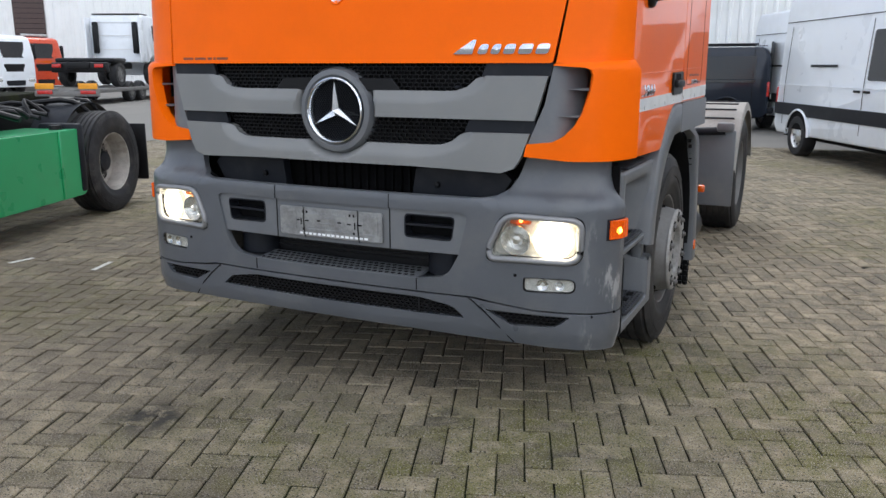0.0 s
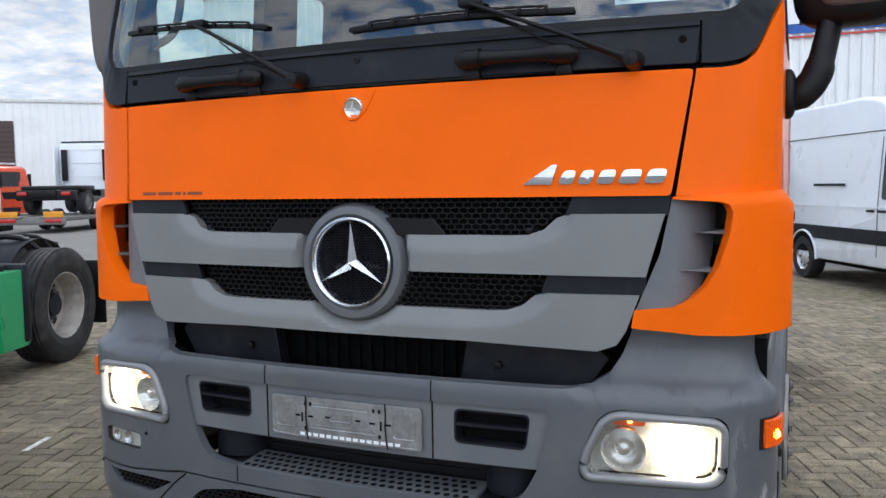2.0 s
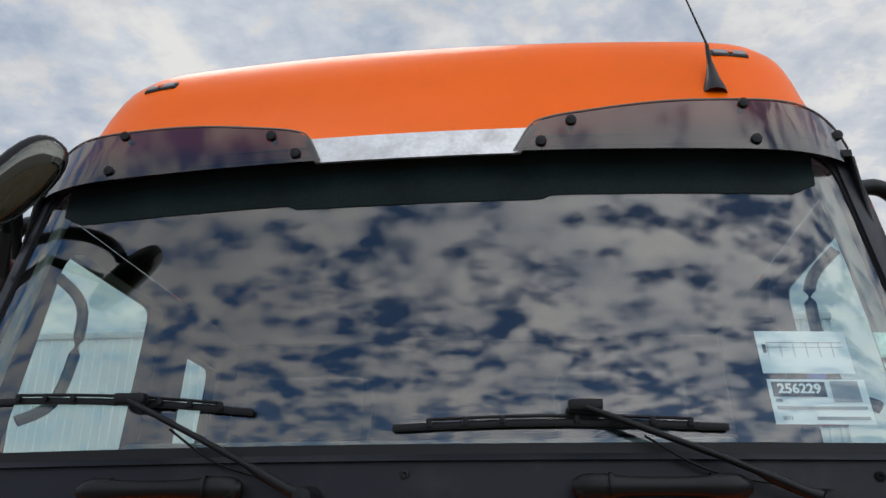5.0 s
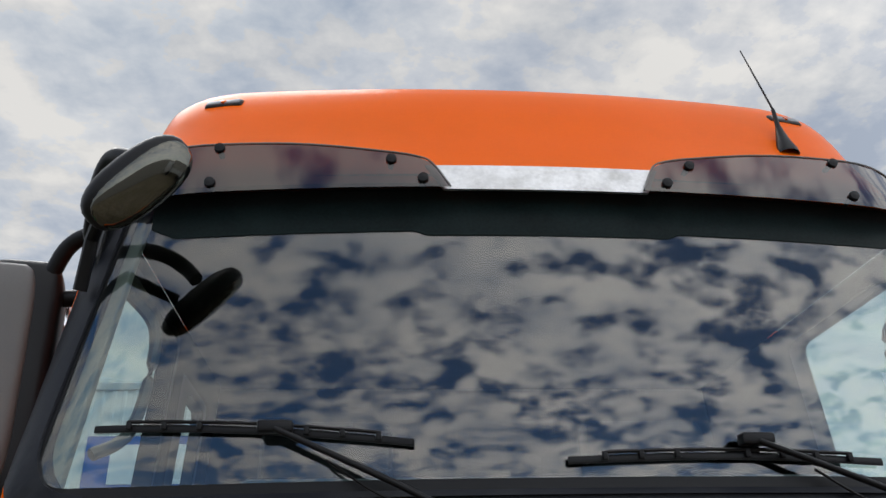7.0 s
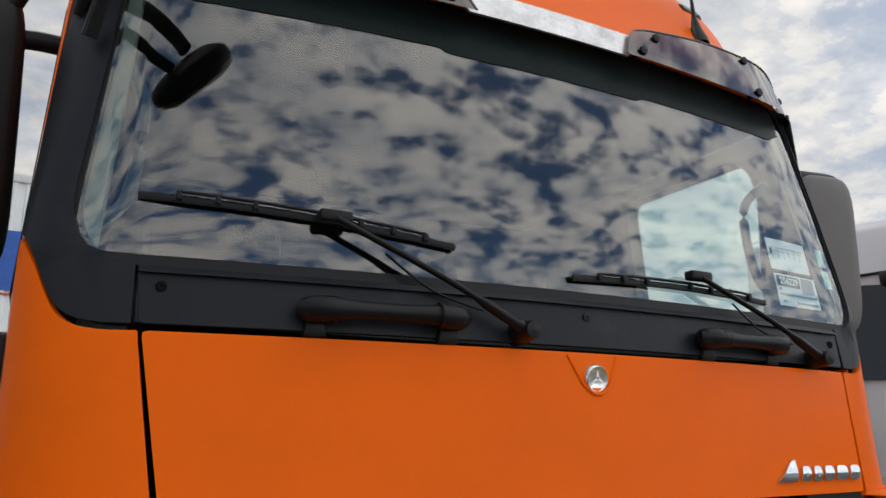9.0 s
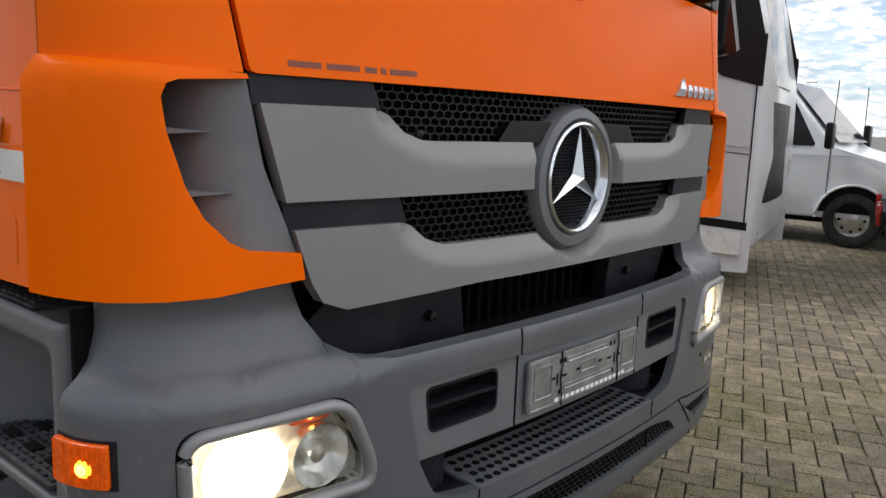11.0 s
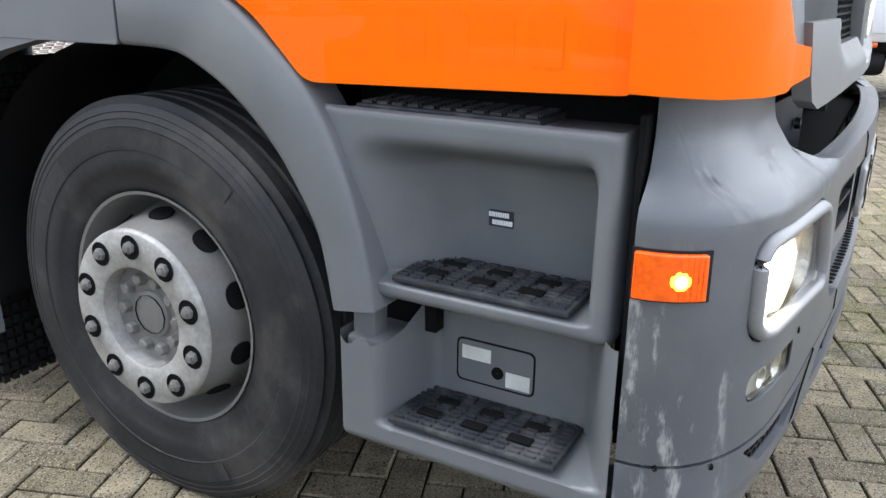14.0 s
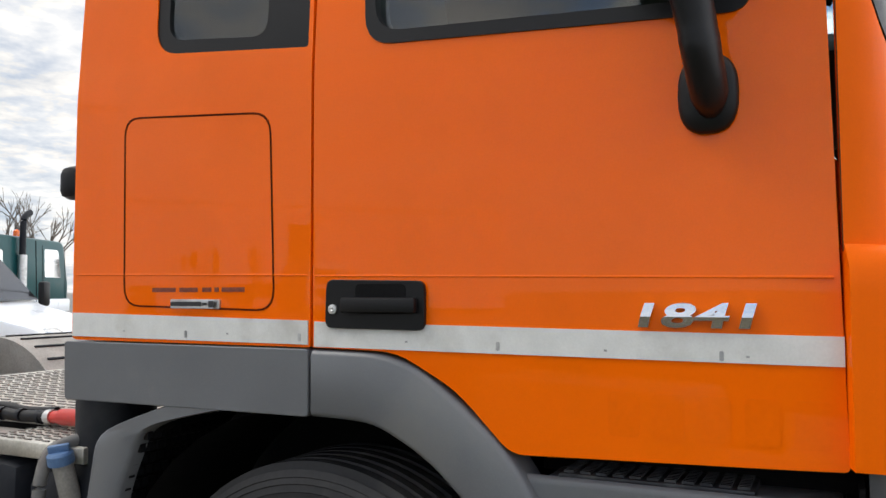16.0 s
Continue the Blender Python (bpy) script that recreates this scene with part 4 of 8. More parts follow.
# grab handles
for x0, x1 in ((-0.735, -0.355), (0.36, 0.715)):
    H2 = wrap(y_hood)
    qa, qb = Vector(H2(sx(x0), 1.912, 0)), Vector(H2(sx(x1), 1.912, 0))
    run = [qa.lerp(qb, k / 12) + Vector((0, -0.040, 0)) for k in range(13)]
    for k in (0, 12):
        run[k].y += 0.014
    gh = part("grab_handle", tube(run, [0.016, 0.025, 0.025, 0.021, 0.019, 0.018, 0.018, 0.018, 0.019, 0.021, 0.025, 0.025, 0.016], 14, 1.05), "black", TRUCK, "black grab handle", angle=50)
    for xx in (x0, x1):
        q = Vector(H2(sx(xx), 1.912, 0))
        s2 = 1 if xx == x0 else -1
        part("handle_end", shell(q.x + s2 * 0.038, q.y - 0.026, q.z - 0.002, 0.080, 0.056, 0.056, 3.0), "black", gh, angle=60)
        part("handle_foot", box(q.x + s2 * 0.040, q.y - 0.006, q.z - 0.034, 0.058, 0.026, 0.050, 0.010, taper=(0.6, 1.0)), "black", gh)
        part("handle_cap", moved(lathe([(-0.056, 0.0005), (-0.054, 0.010), (-0.046, 0.011)], 14), Matrix.Translation((q.x + s2 * 0.030, q.y - 0.002, q.z + 0.004)) @ Matrix.Rotation(radians(90), 4, "Z")), "dark", gh)
        part("handle_rib", moved(lathe([(-0.004, 0.0275), (0.0, 0.0285), (0.004, 0.0275)], 18), Matrix.Translation((q.x + s2 * 0.074, q.y - 0.040, q.z))), "black", gh, angle=60)
# wipers
for boss, joint, tips in (((-0.205, 1.890), (-0.66, 2.115), ((-1.06, 2.135), (-0.36, 2.085))), ((0.872, 1.882), (0.395, 2.078), ((-0.03, 2.042), (0.70, 2.04)))):
    G = wrap(y_glass, 0.012)
    b0 = Vector(wrap(y_hood)(sx(boss[0]), boss[1], 0)) + Vector((0, -0.035, 0))
    j0 = Vector(G(sx(joint[0]), joint[1], 0)) + Vector((0, -0.035, 0))
    bm = bmesh.new()
    mid = b0.lerp(j0, 0.45) + Vector((0, -0.012, 0.004))
    tube(curve_pts([b0, b0.lerp(j0, 0.12) + Vector((0, -0.008, 0)), mid, j0], 5), [0.020] * 4 + [0.015] * 4 + [0.009] * 8, 10, 0.8, bm=bm)
    merge(bm, moved(lathe([(-0.055, 0.0005), (-0.052, 0.020), (-0.02, 0.026), (0.03, 0.030)], 20), Matrix.Translation(b0 + Vector((0, 0.02, 0))) @ Matrix.Rotation(radians(90), 4, "Z")))
    tube(curve_pts([b0.lerp(j0, 0.25) + Vector((0.01, 0.01, -0.012)), b0.lerp(j0, 0.5) + Vector((0.0, 0.012, -0.03)), b0.lerp(j0, 0.75) + Vector((0, 0.005, -0.012))], 5), 0.003, 6, bm=bm)
    wip = part("wiper", bm, "black", TRUCK, "black windscreen wiper", angle=50)
    t0, t1 = (Vector(G(sx(t[0]), t[1], 0)) for t in tips)
    bm = bmesh.new()
    n = 9
    run = [t0.lerp(t1, i / n) + Vector((0, -0.004, 0.010 * math.sin(math.pi * i / n))) for i in range(n + 1)]
    for i, p in enumerate(run):
        run[i] = Vector((p.x, bow(p.x) + y_glass(p.z) - 0.012, p.z))
    tube(run, 0.0042, 6, 2.2, bm=bm)
    tube([p + Vector((0, -0.008, 0.013)) for p in run[1:-1]], 0.0042, 6, 1.0, bm=bm)
    for i in (1, 2, 3, 5, 6, 7, 8):
        q = run[i]
        box(q.x, q.y - 0.006, q.z + 0.006, 0.012, 0.012, 0.02, 0.002, bm=bm)
    box(j0.x, j0.y + 0.012, j0.z + 0.006, 0.075, 0.035, 0.026, 0.006, bm=bm)
    part("wiper_blade", bm, "black", wip, angle=40)

def curve2(pts):
    """A smooth run through flat points."""
    return [(q.x, q.y) for q in curve_pts([(u, v, 0) for u, v in pts], 5)]


# sun visor: two smoked wings and a bright middle strip
VIS = wrap(lambda z: 0.137 + (z - 2.76) * 0.33)
for sgn in (-1, 1):
    o = outl([(sgn * x, z) for x, z in [(0.265, 2.757), (0.9, 2.757), (1.08, 2.752), (1.17, 2.752), (1.215, 2.762), (1.232, 2.785), (1.225, 2.83), (1.19, 2.885), (1.13, 2.925), (1.02, 2.942), (0.72, 2.934), (0.46, 2.896), (0.36, 2.874), (0.315, 2.846)]])
    vis = part("sun_visor", sheet(o if sgn > 0 else o[::-1], VIS, 0.006, step=0.05, back=False), SMOKE, TRUCK, "smoked acrylic sun visor wing")
    vis.visible_shadow = True
    edge = [VIS(u, v, -0.001) for u, v in curve2(outl([(sgn * x, z) for x, z in [(0.268, 2.757), (0.315, 2.846), (0.36, 2.874), (0.46, 2.896), (0.72, 2.934), (1.02, 2.942), (1.13, 2.925), (1.19, 2.885), (1.225, 2.83)]]))]
    part("visor_rim", tube(edge, 0.0028, 6), "mirrorcover", vis, "rolled glossy edge")
    for x, z in ((0.342, 2.787), (0.430, 2.861), (0.923, 2.925), (0.922, 2.790), (1.19, 2.855)):
        q = VIS(sx(sgn * x), z, 0)
        part("visor_bolt", moved(lathe([(0.04, 0.008), (0.0, 0.008), (-0.003, 0.015), (-0.010, 0.013), (-0.012, 0.0005)], 14), Matrix.Translation(q) @ Matrix.Rotation(radians(90), 4, "Z")), "black", vis)
part("visor_strip", sheet(outl([(-0.285, 2.757), (0.285, 2.757), (0.335, 2.848), (-0.335, 2.848)]), wrap(lambda z: 0.150 + (z - 2.76) * 0.33), 0.01, step=0.06), "steel", TRUCK, "bright metal strip in the middle of the visor", bevel=0.003)

# roof
def contour(hw, yf, z, rear, nseg=15):
    """A level ring of the roof: round the front from one rear corner to the other."""
    pts = []
    for i in range(-nseg, nseg + 1):
        t = i / nseg
        x = math.copysign(abs(math.sin(t * math.pi / 2)), t) * HALF
        w = 1.0 if abs(x) < 0.95 else max(0.0, 1 - ((abs(x) - 0.95) / (HALF - 0.95)) ** 2 * 0.0)
        pts.append((x * hw / HALF, yf + bow(x) * 0.8, z))
    return [(-hw, rear, z)] + pts + [(hw, rear, z)]


levels = [(1.166, 0.193, 2.80), (1.166, 0.247, 2.88), (1.164, 0.289, 2.95), (1.160, 0.330, 3.02), (1.157, 0.376, 3.10), (1.153, 0.414, 3.18), (1.147, 0.451, 3.25), (1.138, 0.488, 3.31), (1.116, 0.532, 3.365), (1.068, 0.605, 3.412), (0.98, 0.71, 3.440), (0.84, 0.85, 3.458), (0.5, 1.2, 3.468)]
roof_bm = loft([contour(hw, yf, z, 2.15) for hw, yf, z in levels], closed=True, caps=True)
roof = part("roof", roof_bm, "orange", TRUCK, "orange raised cab roof", angle=60)
for sgn in (-1, 1):
    q = (sgn * 0.940, 0.533, 3.272)
    turn = Matrix.Rotation(sgn * radians(12), 4, "Z") @ Matrix.Rotation(radians(-31), 4, "X")
    rl = part("marker_lamp", box(*q, 0.126, 0.020, 0.044, 0.016, turn=turn), "black", TRUCK, "black roof marker lamp with clear lenses", angle=40)
    for dx in (-0.029, 0.029):
        o = turn @ Vector((dx, -0.009, 0.001))
        part("marker_lens", box(q[0] + o.x, q[1] + o.y, q[2] + o.z, 0.050, 0.008, 0.028, 0.006, turn=turn), "satin", rl)
    o = turn @ Vector((0.0, -0.012, 0.0))
    part("marker_bulb", box(q[0] + o.x, q[1] + o.y, q[2] + o.z, 0.018, 0.008, 0.016, 0.003, turn=turn), "amber", rl, "amber bulb")
ant = part("antenna", moved(lathe([(-0.01, 0.036), (0.010, 0.034), (0.05, 0.022), (0.09, 0.014), (0.115, 0.010), (0.12, 0.0005)], 18, "z"), Matrix.Translation((0.849, 0.412, 3.062)) @ Matrix.Rotation(radians(-10), 4, "X") @ Matrix.Rotation(radians(2), 4, "Y")), "black", TRUCK, "black roof antenna", angle=50)
part("antenna_sleeve", tube([(0.851, 0.428, 3.16), (0.852, 0.436, 3.25)], [0.009, 0.006], 8), "black", ant)
part("antenna_rod", tube([(0.852, 0.436, 3.25), (0.822, 0.440, 3.375), (0.792, 0.445, 3.50)], [0.0036, 0.003, 0.002], 8), "black", ant)

# flanks
for sgn in (-1, 1):
    fn = side(sgn)
    flip = (lambda o: o) if sgn < 0 else (lambda o: o[::-1])
    win = rounded([(0.385, 1.955), (1.205, 2.005), (1.23, 2.72), (0.50, 2.72)], [0.05, 0.07, 0.06, 0.12], 5)
    door_o = rounded([(0.2425, 1.122), (0.862, 1.102), (0.985, 1.225), (1.13, 1.302), (1.352, 1.306), (1.352, 2.78), (0.42, 2.78), (0.262, 2.05)], [0.01, 0.03, 0.05, 0.05, 0.005, 0.03, 0.1, 0.05], 4)
    if sgn > 0:
        win, door_o = win[::-1], door_o[::-1]
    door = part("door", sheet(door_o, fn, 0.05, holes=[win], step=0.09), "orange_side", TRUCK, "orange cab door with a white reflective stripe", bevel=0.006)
    wg = part("window", sheet(win, side(sgn, 0.02), 0.005, step=0.2, back=False), SIDEGLASS, door, "tinted door window")
    wg.visible_shadow = False
    seal_in = [(u + (0.80 - u) * 0.05, v + (2.36 - v) * 0.06) for u, v in win]
    seal_out = [(u - (0.80 - u) * 0.015, v - (2.36 - v) * 0.02) for u, v in win]
    part("window_seal", sheet(seal_out, side(sgn, -0.004), 0.066, holes=[seal_in], step=0), "black", door, "black window seal")
    sl_o = rounded([(1.360, 1.306), (2.155, 1.306), (2.150, 2.82), (1.360, 2.82)], [0.005, 0.02, 0.06, 0.005], 3)
    sw = rounded([(1.372, 2.018), (1.866, 2.066), (1.878, 2.64), (1.372, 2.64)], [0.01, 0.075, 0.06, 0.01], 5)
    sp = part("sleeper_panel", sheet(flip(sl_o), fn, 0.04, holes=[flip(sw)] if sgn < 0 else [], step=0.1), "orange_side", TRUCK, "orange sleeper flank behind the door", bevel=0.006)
    if sgn < 0:
        g = part("rear_window", sheet(flip(sw), side(sgn, 0.012), 0.005, step=0.2, back=False), SIDEGLASS, sp, "dark sleeper window")
        g.visible_shadow = False
        sin_ = rounded([(1.50, 2.064), (1.826, 2.100), (1.836, 2.60), (1.50, 2.60)], 0.05, 5)
        part("rear_window_frame", sheet(flip(sw), side(sgn, 0.004), 0.05, holes=[flip(sin_)], step=0.2), "black", sp, "black printed window border")
    # hatch outline: a thin proud strip, coloured as the shade of a recessed joint
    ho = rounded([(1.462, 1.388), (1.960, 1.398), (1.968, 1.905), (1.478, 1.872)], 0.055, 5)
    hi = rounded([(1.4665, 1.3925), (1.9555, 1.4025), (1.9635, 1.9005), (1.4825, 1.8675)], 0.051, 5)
    part("hatch_joint", sheet(flip(ho), side(sgn, -0.0012), 0.004, holes=[flip(hi)], step=0), "groove_brown", sp, "dark brown strip painted as the shade of the locker hatch joint")
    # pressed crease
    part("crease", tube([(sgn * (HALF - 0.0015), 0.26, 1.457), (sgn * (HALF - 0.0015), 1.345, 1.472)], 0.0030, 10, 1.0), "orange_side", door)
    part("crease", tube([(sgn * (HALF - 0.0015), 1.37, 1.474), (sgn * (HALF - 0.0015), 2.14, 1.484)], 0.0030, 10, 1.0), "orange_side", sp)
    part("reflective_stripe", sheet(flip([(0.246, 1.302), (1.347, 1.308), (1.347, 1.366), (0.246, 1.354)]), side(sgn, -0.003), 0.003, step=0.12), "tape", door, "white reflective tape")
    part("reflective_stripe", sheet(flip([(1.365, 1.312), (2.150, 1.316), (2.150, 1.380), (1.365, 1.368)]), side(sgn, -0.003), 0.003, step=0.12), "tape", sp, "white reflective tape")
    # handle
    hr = part("handle_recess", sheet(flip(rounded([(1.055, 1.350), (1.311, 1.352), (1.308, 1.463), (1.055, 1.458)], 0.02, 4)), side(sgn, -0.012), 0.012, step=0.1), "black", door, "black plastic door handle", bevel=0.005)
    part("handle_bar", box(sgn * (HALF + 0.020), 1.165, 1.405, 0.022, 0.19, 0.034, 0.006), "black", hr)
    # near-black patch painted as the shade behind the handle bar
    part("handle_pocket", sheet(flip(rounded([(1.10, 1.385), (1.228, 1.385), (1.228, 1.452), (1.10, 1.452)], 0.012, 3)), side(sgn, -0.0135), 0.002, step=0), "gap", hr)
    part("lock", moved(lathe([(0.0, 0.011), (0.005, 0.011), (0.006, 0.004), (0.003, 0.0005)], 16), Matrix.Translation((sgn * (HALF + 0.012), 1.288, 1.395)) @ Matrix.Rotation(0 if sgn > 0 else math.pi, 4, "Z")), "steel", hr)
    # fender: rear block and front arch
    fb = part("fender_block", sheet(flip(rounded([(1.360, 1.146), (2.172, 1.143), (2.176, 1.302), (1.360, 1.302)], 0.01, 2)), side(sgn, -0.008), 0.12, step=0.15), "grey", TRUCK, "grey plastic fender behind the door", bevel=0.012)
    arch = [(1.352, 1.147), (1.21, 1.141), (1.13, 1.112), (1.054, 1.068), (0.99, 1.014), (0.935, 0.955), (0.885, 0.88), (0.846, 0.805), (0.828, 0.73), (0.815, 0.652), (0.710, 0.668), (0.735, 0.80), (0.768, 0.913), (0.815, 1.02), (0.872, 1.103), (0.95, 1.175), (1.03, 1.236), (1.09, 1.272), (1.167, 1.295), (1.25, 1.300), (1.352, 1.301)]
    part("arch_fender", fender_strip(arch[:10], arch[:9:-1], side(sgn, -0.008), 0.10), "grey", TRUCK, "grey plastic wheel arch", angle=50)
    # arch liner
    C, R = Vector((1.365, 0.506)), 0.66
    ring = [(C.x + R * math.cos(a), C.y + R * math.sin(a)) for a in (radians(-8 + 150 * i / 16) for i in range(17))]
    rows = [[(sgn * x, min(y, 2.1), min(z, 1.15)) for y, z in ring] for x in (1.24, 0.80)]
    bm = loft(rows, closed=False, caps=False)
    part("arch_liner", bm, "black", TRUCK, "black wheel arch liner")
    part("arch_wall", box(sgn * 0.78, 1.40, 0.85, 0.02, 1.3, 0.65, 0), "gap", TRUCK)
    # rear strip of the fender with its reflector and flap
    prof = [(1.60, 1.150), (1.86, 1.086), (1.93, 0.99), (1.975, 0.87), (2.007, 0.71), (2.035, 0.55), (2.047, 0.438), (2.045, 0.30)]
    prof_o = [(2.185, 0.30), (2.175, 0.44), (2.150, 0.58), (2.118, 0.72), (2.09, 0.86), (2.07, 0.97), (2.05, 1.04), (1.98, 1.085), (1.80, 1.148)]
    rf = part("rear_fender", fender_strip(prof, prof_o[::-1], side(sgn, -0.006), 0.05), "grey", TRUCK, "grey fender strip behind the front wheel", angle=50)
    part("side_reflector", moved(lathe([(0.0, 0.032), (0.006, 0.031), (0.009, 0.025), (0.010, 0.0005)], 20), Matrix.Translation((sgn * (HALF + 0.006), 2.100, 0.395)) @ Matrix.Rotation(0 if sgn > 0 else math.pi, 4, "Z")), "amber", rf, "round amber reflector")
    fl = bmesh.new()
    inner = sorted((z, y) for y, z in prof)
    flap_y = lambda z: float(np.interp(z, [p[0] for p in inner], [p[1] for p in inner]))
    for i in range(11):
        for j in range(27):
            z = 0.15 + j * 0.035
            box(sgn * (1.235 - i * 0.030), flap_y(z) + 0.012, z, 0.019, 0.014, 0.022, 0, bm=fl)
    part("spray_flap", fl, "black", rf, "black studded spray flap")
    rows = [[(sgn * x, flap_y(0.14 + 0.05 * k) + 0.022, 0.14 + 0.05 * k) for k in range(20)] for x in (1.25, 0.90)]
    part("flap_sheet", loft(rows, closed=False, caps=False), "black", rf)
    # dark inner lining of door and sleeper
    lin_o = [(0.252, 1.33), (1.35, 1.33), (1.35, 2.775), (0.30, 2.775)]
    lin = sheet(flip(lin_o), side(sgn, 0.056), 0.006, holes=[win], step=0.2)
    part("door_lining", lin, "interior", door, "dark inner door lining")
    part("sleeper_lining", sheet(flip([(1.36, 1.33), (2.08, 1.33), (2.08, 2.79), (1.36, 2.79)]), side(sgn, 0.048), 0.006, holes=[flip(sw)] if sgn < 0 else [], step=0.2), "interior", sp, "dark sleeper lining")
    # cab floor, back wall
bm = box(0, 2.135, 2.08, 2.46, 0.03, 1.5, 0.02)
part("back_wall", bm, "orange", TRUCK, "orange cab back wall", bevel=0)
part("cab_floor", box(0, 1.25, 1.29, 2.40, 1.78, 0.04, 0), "interior", TRUCK)
part("cab_ceiling", box(0, 1.22, 2.786, 2.30, 1.84, 0.02, 0), "interior", TRUCK)
part("firewall", box(0, 0.19, 1.50, 2.1, 0.02, 0.75, 0), "gap", TRUCK)
part("inner_wall", box(0, 2.09, 2.06, 2.40, 0.02, 1.5, 0), "interior", TRUCK)
# interior: dashboard, wheel, seats
for sgn in (-1, 1):
    o = outl([(sgn * x, z) for x, z in ((1.125, 2.01), (1.180, 2.01), (1.150, 2.80), (1.10, 2.80))])
    part("pillar_lining", sheet(o if sgn > 0 else o[::-1], wrap(lambda z: y_glass(z) + 0.05), 0.02, step=0.08), "pillarlining", TRUCK, "pale inner lining of the windscreen pillar", bevel=0.006)
db = sheet(rounded(outl([(-1.14, 1.35), (1.14, 1.35), (1.14, 1.99), (-1.14, 1.99)]), 0.04, 3), wrap(0.26), 0.30, step=0.1)
part("dashboard", db, "dash", TRUCK, "dark grey dashboard", bevel=0.05)
part("dash_top", box(0.0, 0.34, 2.015, 1.5, 0.22, 0.05, 0.02), "dash", TRUCK)
sw_ = moved(lathe([(0.018 * math.cos(a), 0.225 + 0.018 * math.sin(a)) for a in (2 * math.pi * i / 10 for i in range(11))], 36), Matrix.Translation((0.62, 0.68, 2.02)) @ Matrix.Rotation(radians(90), 4, "Z") @ Matrix.Rotation(radians(55), 4, "Y"))
stw = part("steering_wheel", sw_, "black", TRUCK, "black steering wheel", angle=60)
part("steering_hub", box(0.62, 0.68, 2.02, 0.40, 0.03, 0.06, 0.01, turn=Matrix.Rotation(radians(-35), 4, "X")), "black", stw)
for x in (-0.62, 0.62):
    st = part("seat", box(x, 1.18, 1.70, 0.52, 0.52, 0.16, 0.05), "fabric", TRUCK, "dark fabric cab seat")
    part("backrest", box(x, 1.45, 2.10, 0.50, 0.16, 0.75, 0.06, turn=Matrix.Rotation(radians(-8), 4, "X")), "fabric", st)
for sgn in (-1, 1):
    part("pillar_handle", tube(curve_pts([(sgn * 1.12, 0.36, 2.12), (sgn * 1.05, 0.42, 2.2), (sgn * 1.03, 0.44, 2.45), (sgn * 1.10, 0.40, 2.55)], 6), 0.016, 8), "dash", TRUCK, "grey inner grab handle")

# ---------------------------------------------------------------- bumper
def smoothstep(a, b, t):
    t = min(1.0, max(0.0, (t - a) / (b - a)))
    return t * t * (3 - 2 * t)


def bump_fn(extra=0.0):
    """The bend of the bumper: it draws in to a neck above the headlamps and under its lower lip."""
    def fn(u, v, d):
        s = abs(u)
        i = min(max(int(np.searchsorted(_len, s)) - 1, 0), len(_plan) - 2)
        t = (s - _len[i]) / (_len[i + 1] - _len[i])
        (xa, ya), (xb, yb) = _plan[i], _plan[i + 1]
        x, y = xa + (xb - xa) * t, ya + (yb - ya) * t
        n = Vector((yb - ya, -(xb - xa), 0)).normalized()
        sideways = abs(n.x)
        k = min(max((v - 0.936) / 0.052, 0.0), 1.0)
        inn = (0.72 * (k * k * (1.6 - 0.6 * k)) + 0.28 * smoothstep(0.975, 1.065, v)) * (0.108 - 0.042 * sideways) + 0.02 * smoothstep(0.41, 0.33, v)
        if v > 0.9 and x < 0.80:
            inn *= smoothstep(0.66, 0.80, x) * 0.7 + 0.3
        p = Vector((x, y + BUMP_Y, v)) + n * (extra - inn - d)
        return (math.copysign(p.x, u) if s > 1e-9 else 0.0, p.y, p.z)
    return fn


BF = bump_fn()
U = lambda pts: [(sx(x) if abs(x) <= HALF else math.copysign(S_END + abs(x) - HALF, x), z) for x, z in pts]


def both(right):
    """A symmetric outline from its right half, given from the middle top round to the middle bottom."""
    return U(right + [(-x, z) for x, z in reversed(right) if abs(x) > 1e-6])


HL_O = rounded([(0.812, 0.912), (1.145, 0.900), (1.140, 0.700), (0.748, 0.698), (0.745, 0.755)], [0.06, 0.05, 0.06, 0.05, 0.05], 5)
def inset(pts, d, c=(0.955, 0.803), half=(0.20, 0.105)):
    """An outline drawn in by about d on all sides."""
    return [(c[0] + (x - c[0]) * (1 - d / half[0]), c[1] + (z - c[1]) * (1 - d / half[1])) for x, z in pts]


HL_I = inset(HL_O, 0.026)
FOG = rounded([(0.905, 0.643), (1.117, 0.645), (1.117, 0.583), (0.905, 0.580)], [0.012, 0.035, 0.035, 0.02], 4)
CENTRE = rounded([(-0.668, 0.893), (0.668, 0.893), (0.625, 0.712), (0.572, 0.612), (0.43, 0.596), (-0.43, 0.596), (-0.572, 0.612), (-0.625, 0.712)], [0.04, 0.04, 0.0, 0.05, 0.01, 0.01, 0.05, 0.0], 4)
MARK = [(1.224, 0.808), (1.225, 0.886), (1.2685, 0.886), (1.2685, 0.806)]
skin_r = [(0.0, 0.957), (0.70, 0.957), (0.775, 0.968), (0.825, 0.995), (0.858, 1.045), (0.878, 1.095), (0.888, 1.128), (1.272, 1.128), (1.272, 0.500), (1.2, 0.501), (0.95, 0.507), (0.76, 0.528), (0.70, 0.538), (0.0, 0.541)]
holes = [U(CENTRE)]
for sgn in (-1, 1):
    for o in (HL_O, FOG):
        holes.append(U([(sgn * x, z) for x, z in o]))
BUMPER = part("bumper", sheet(both(skin_r), BF, 0.03, holes=holes, step=0.026), "bumper", TRUCK, "grey plastic front bumper with scuffed corners", bevel=0.008, angle=50)
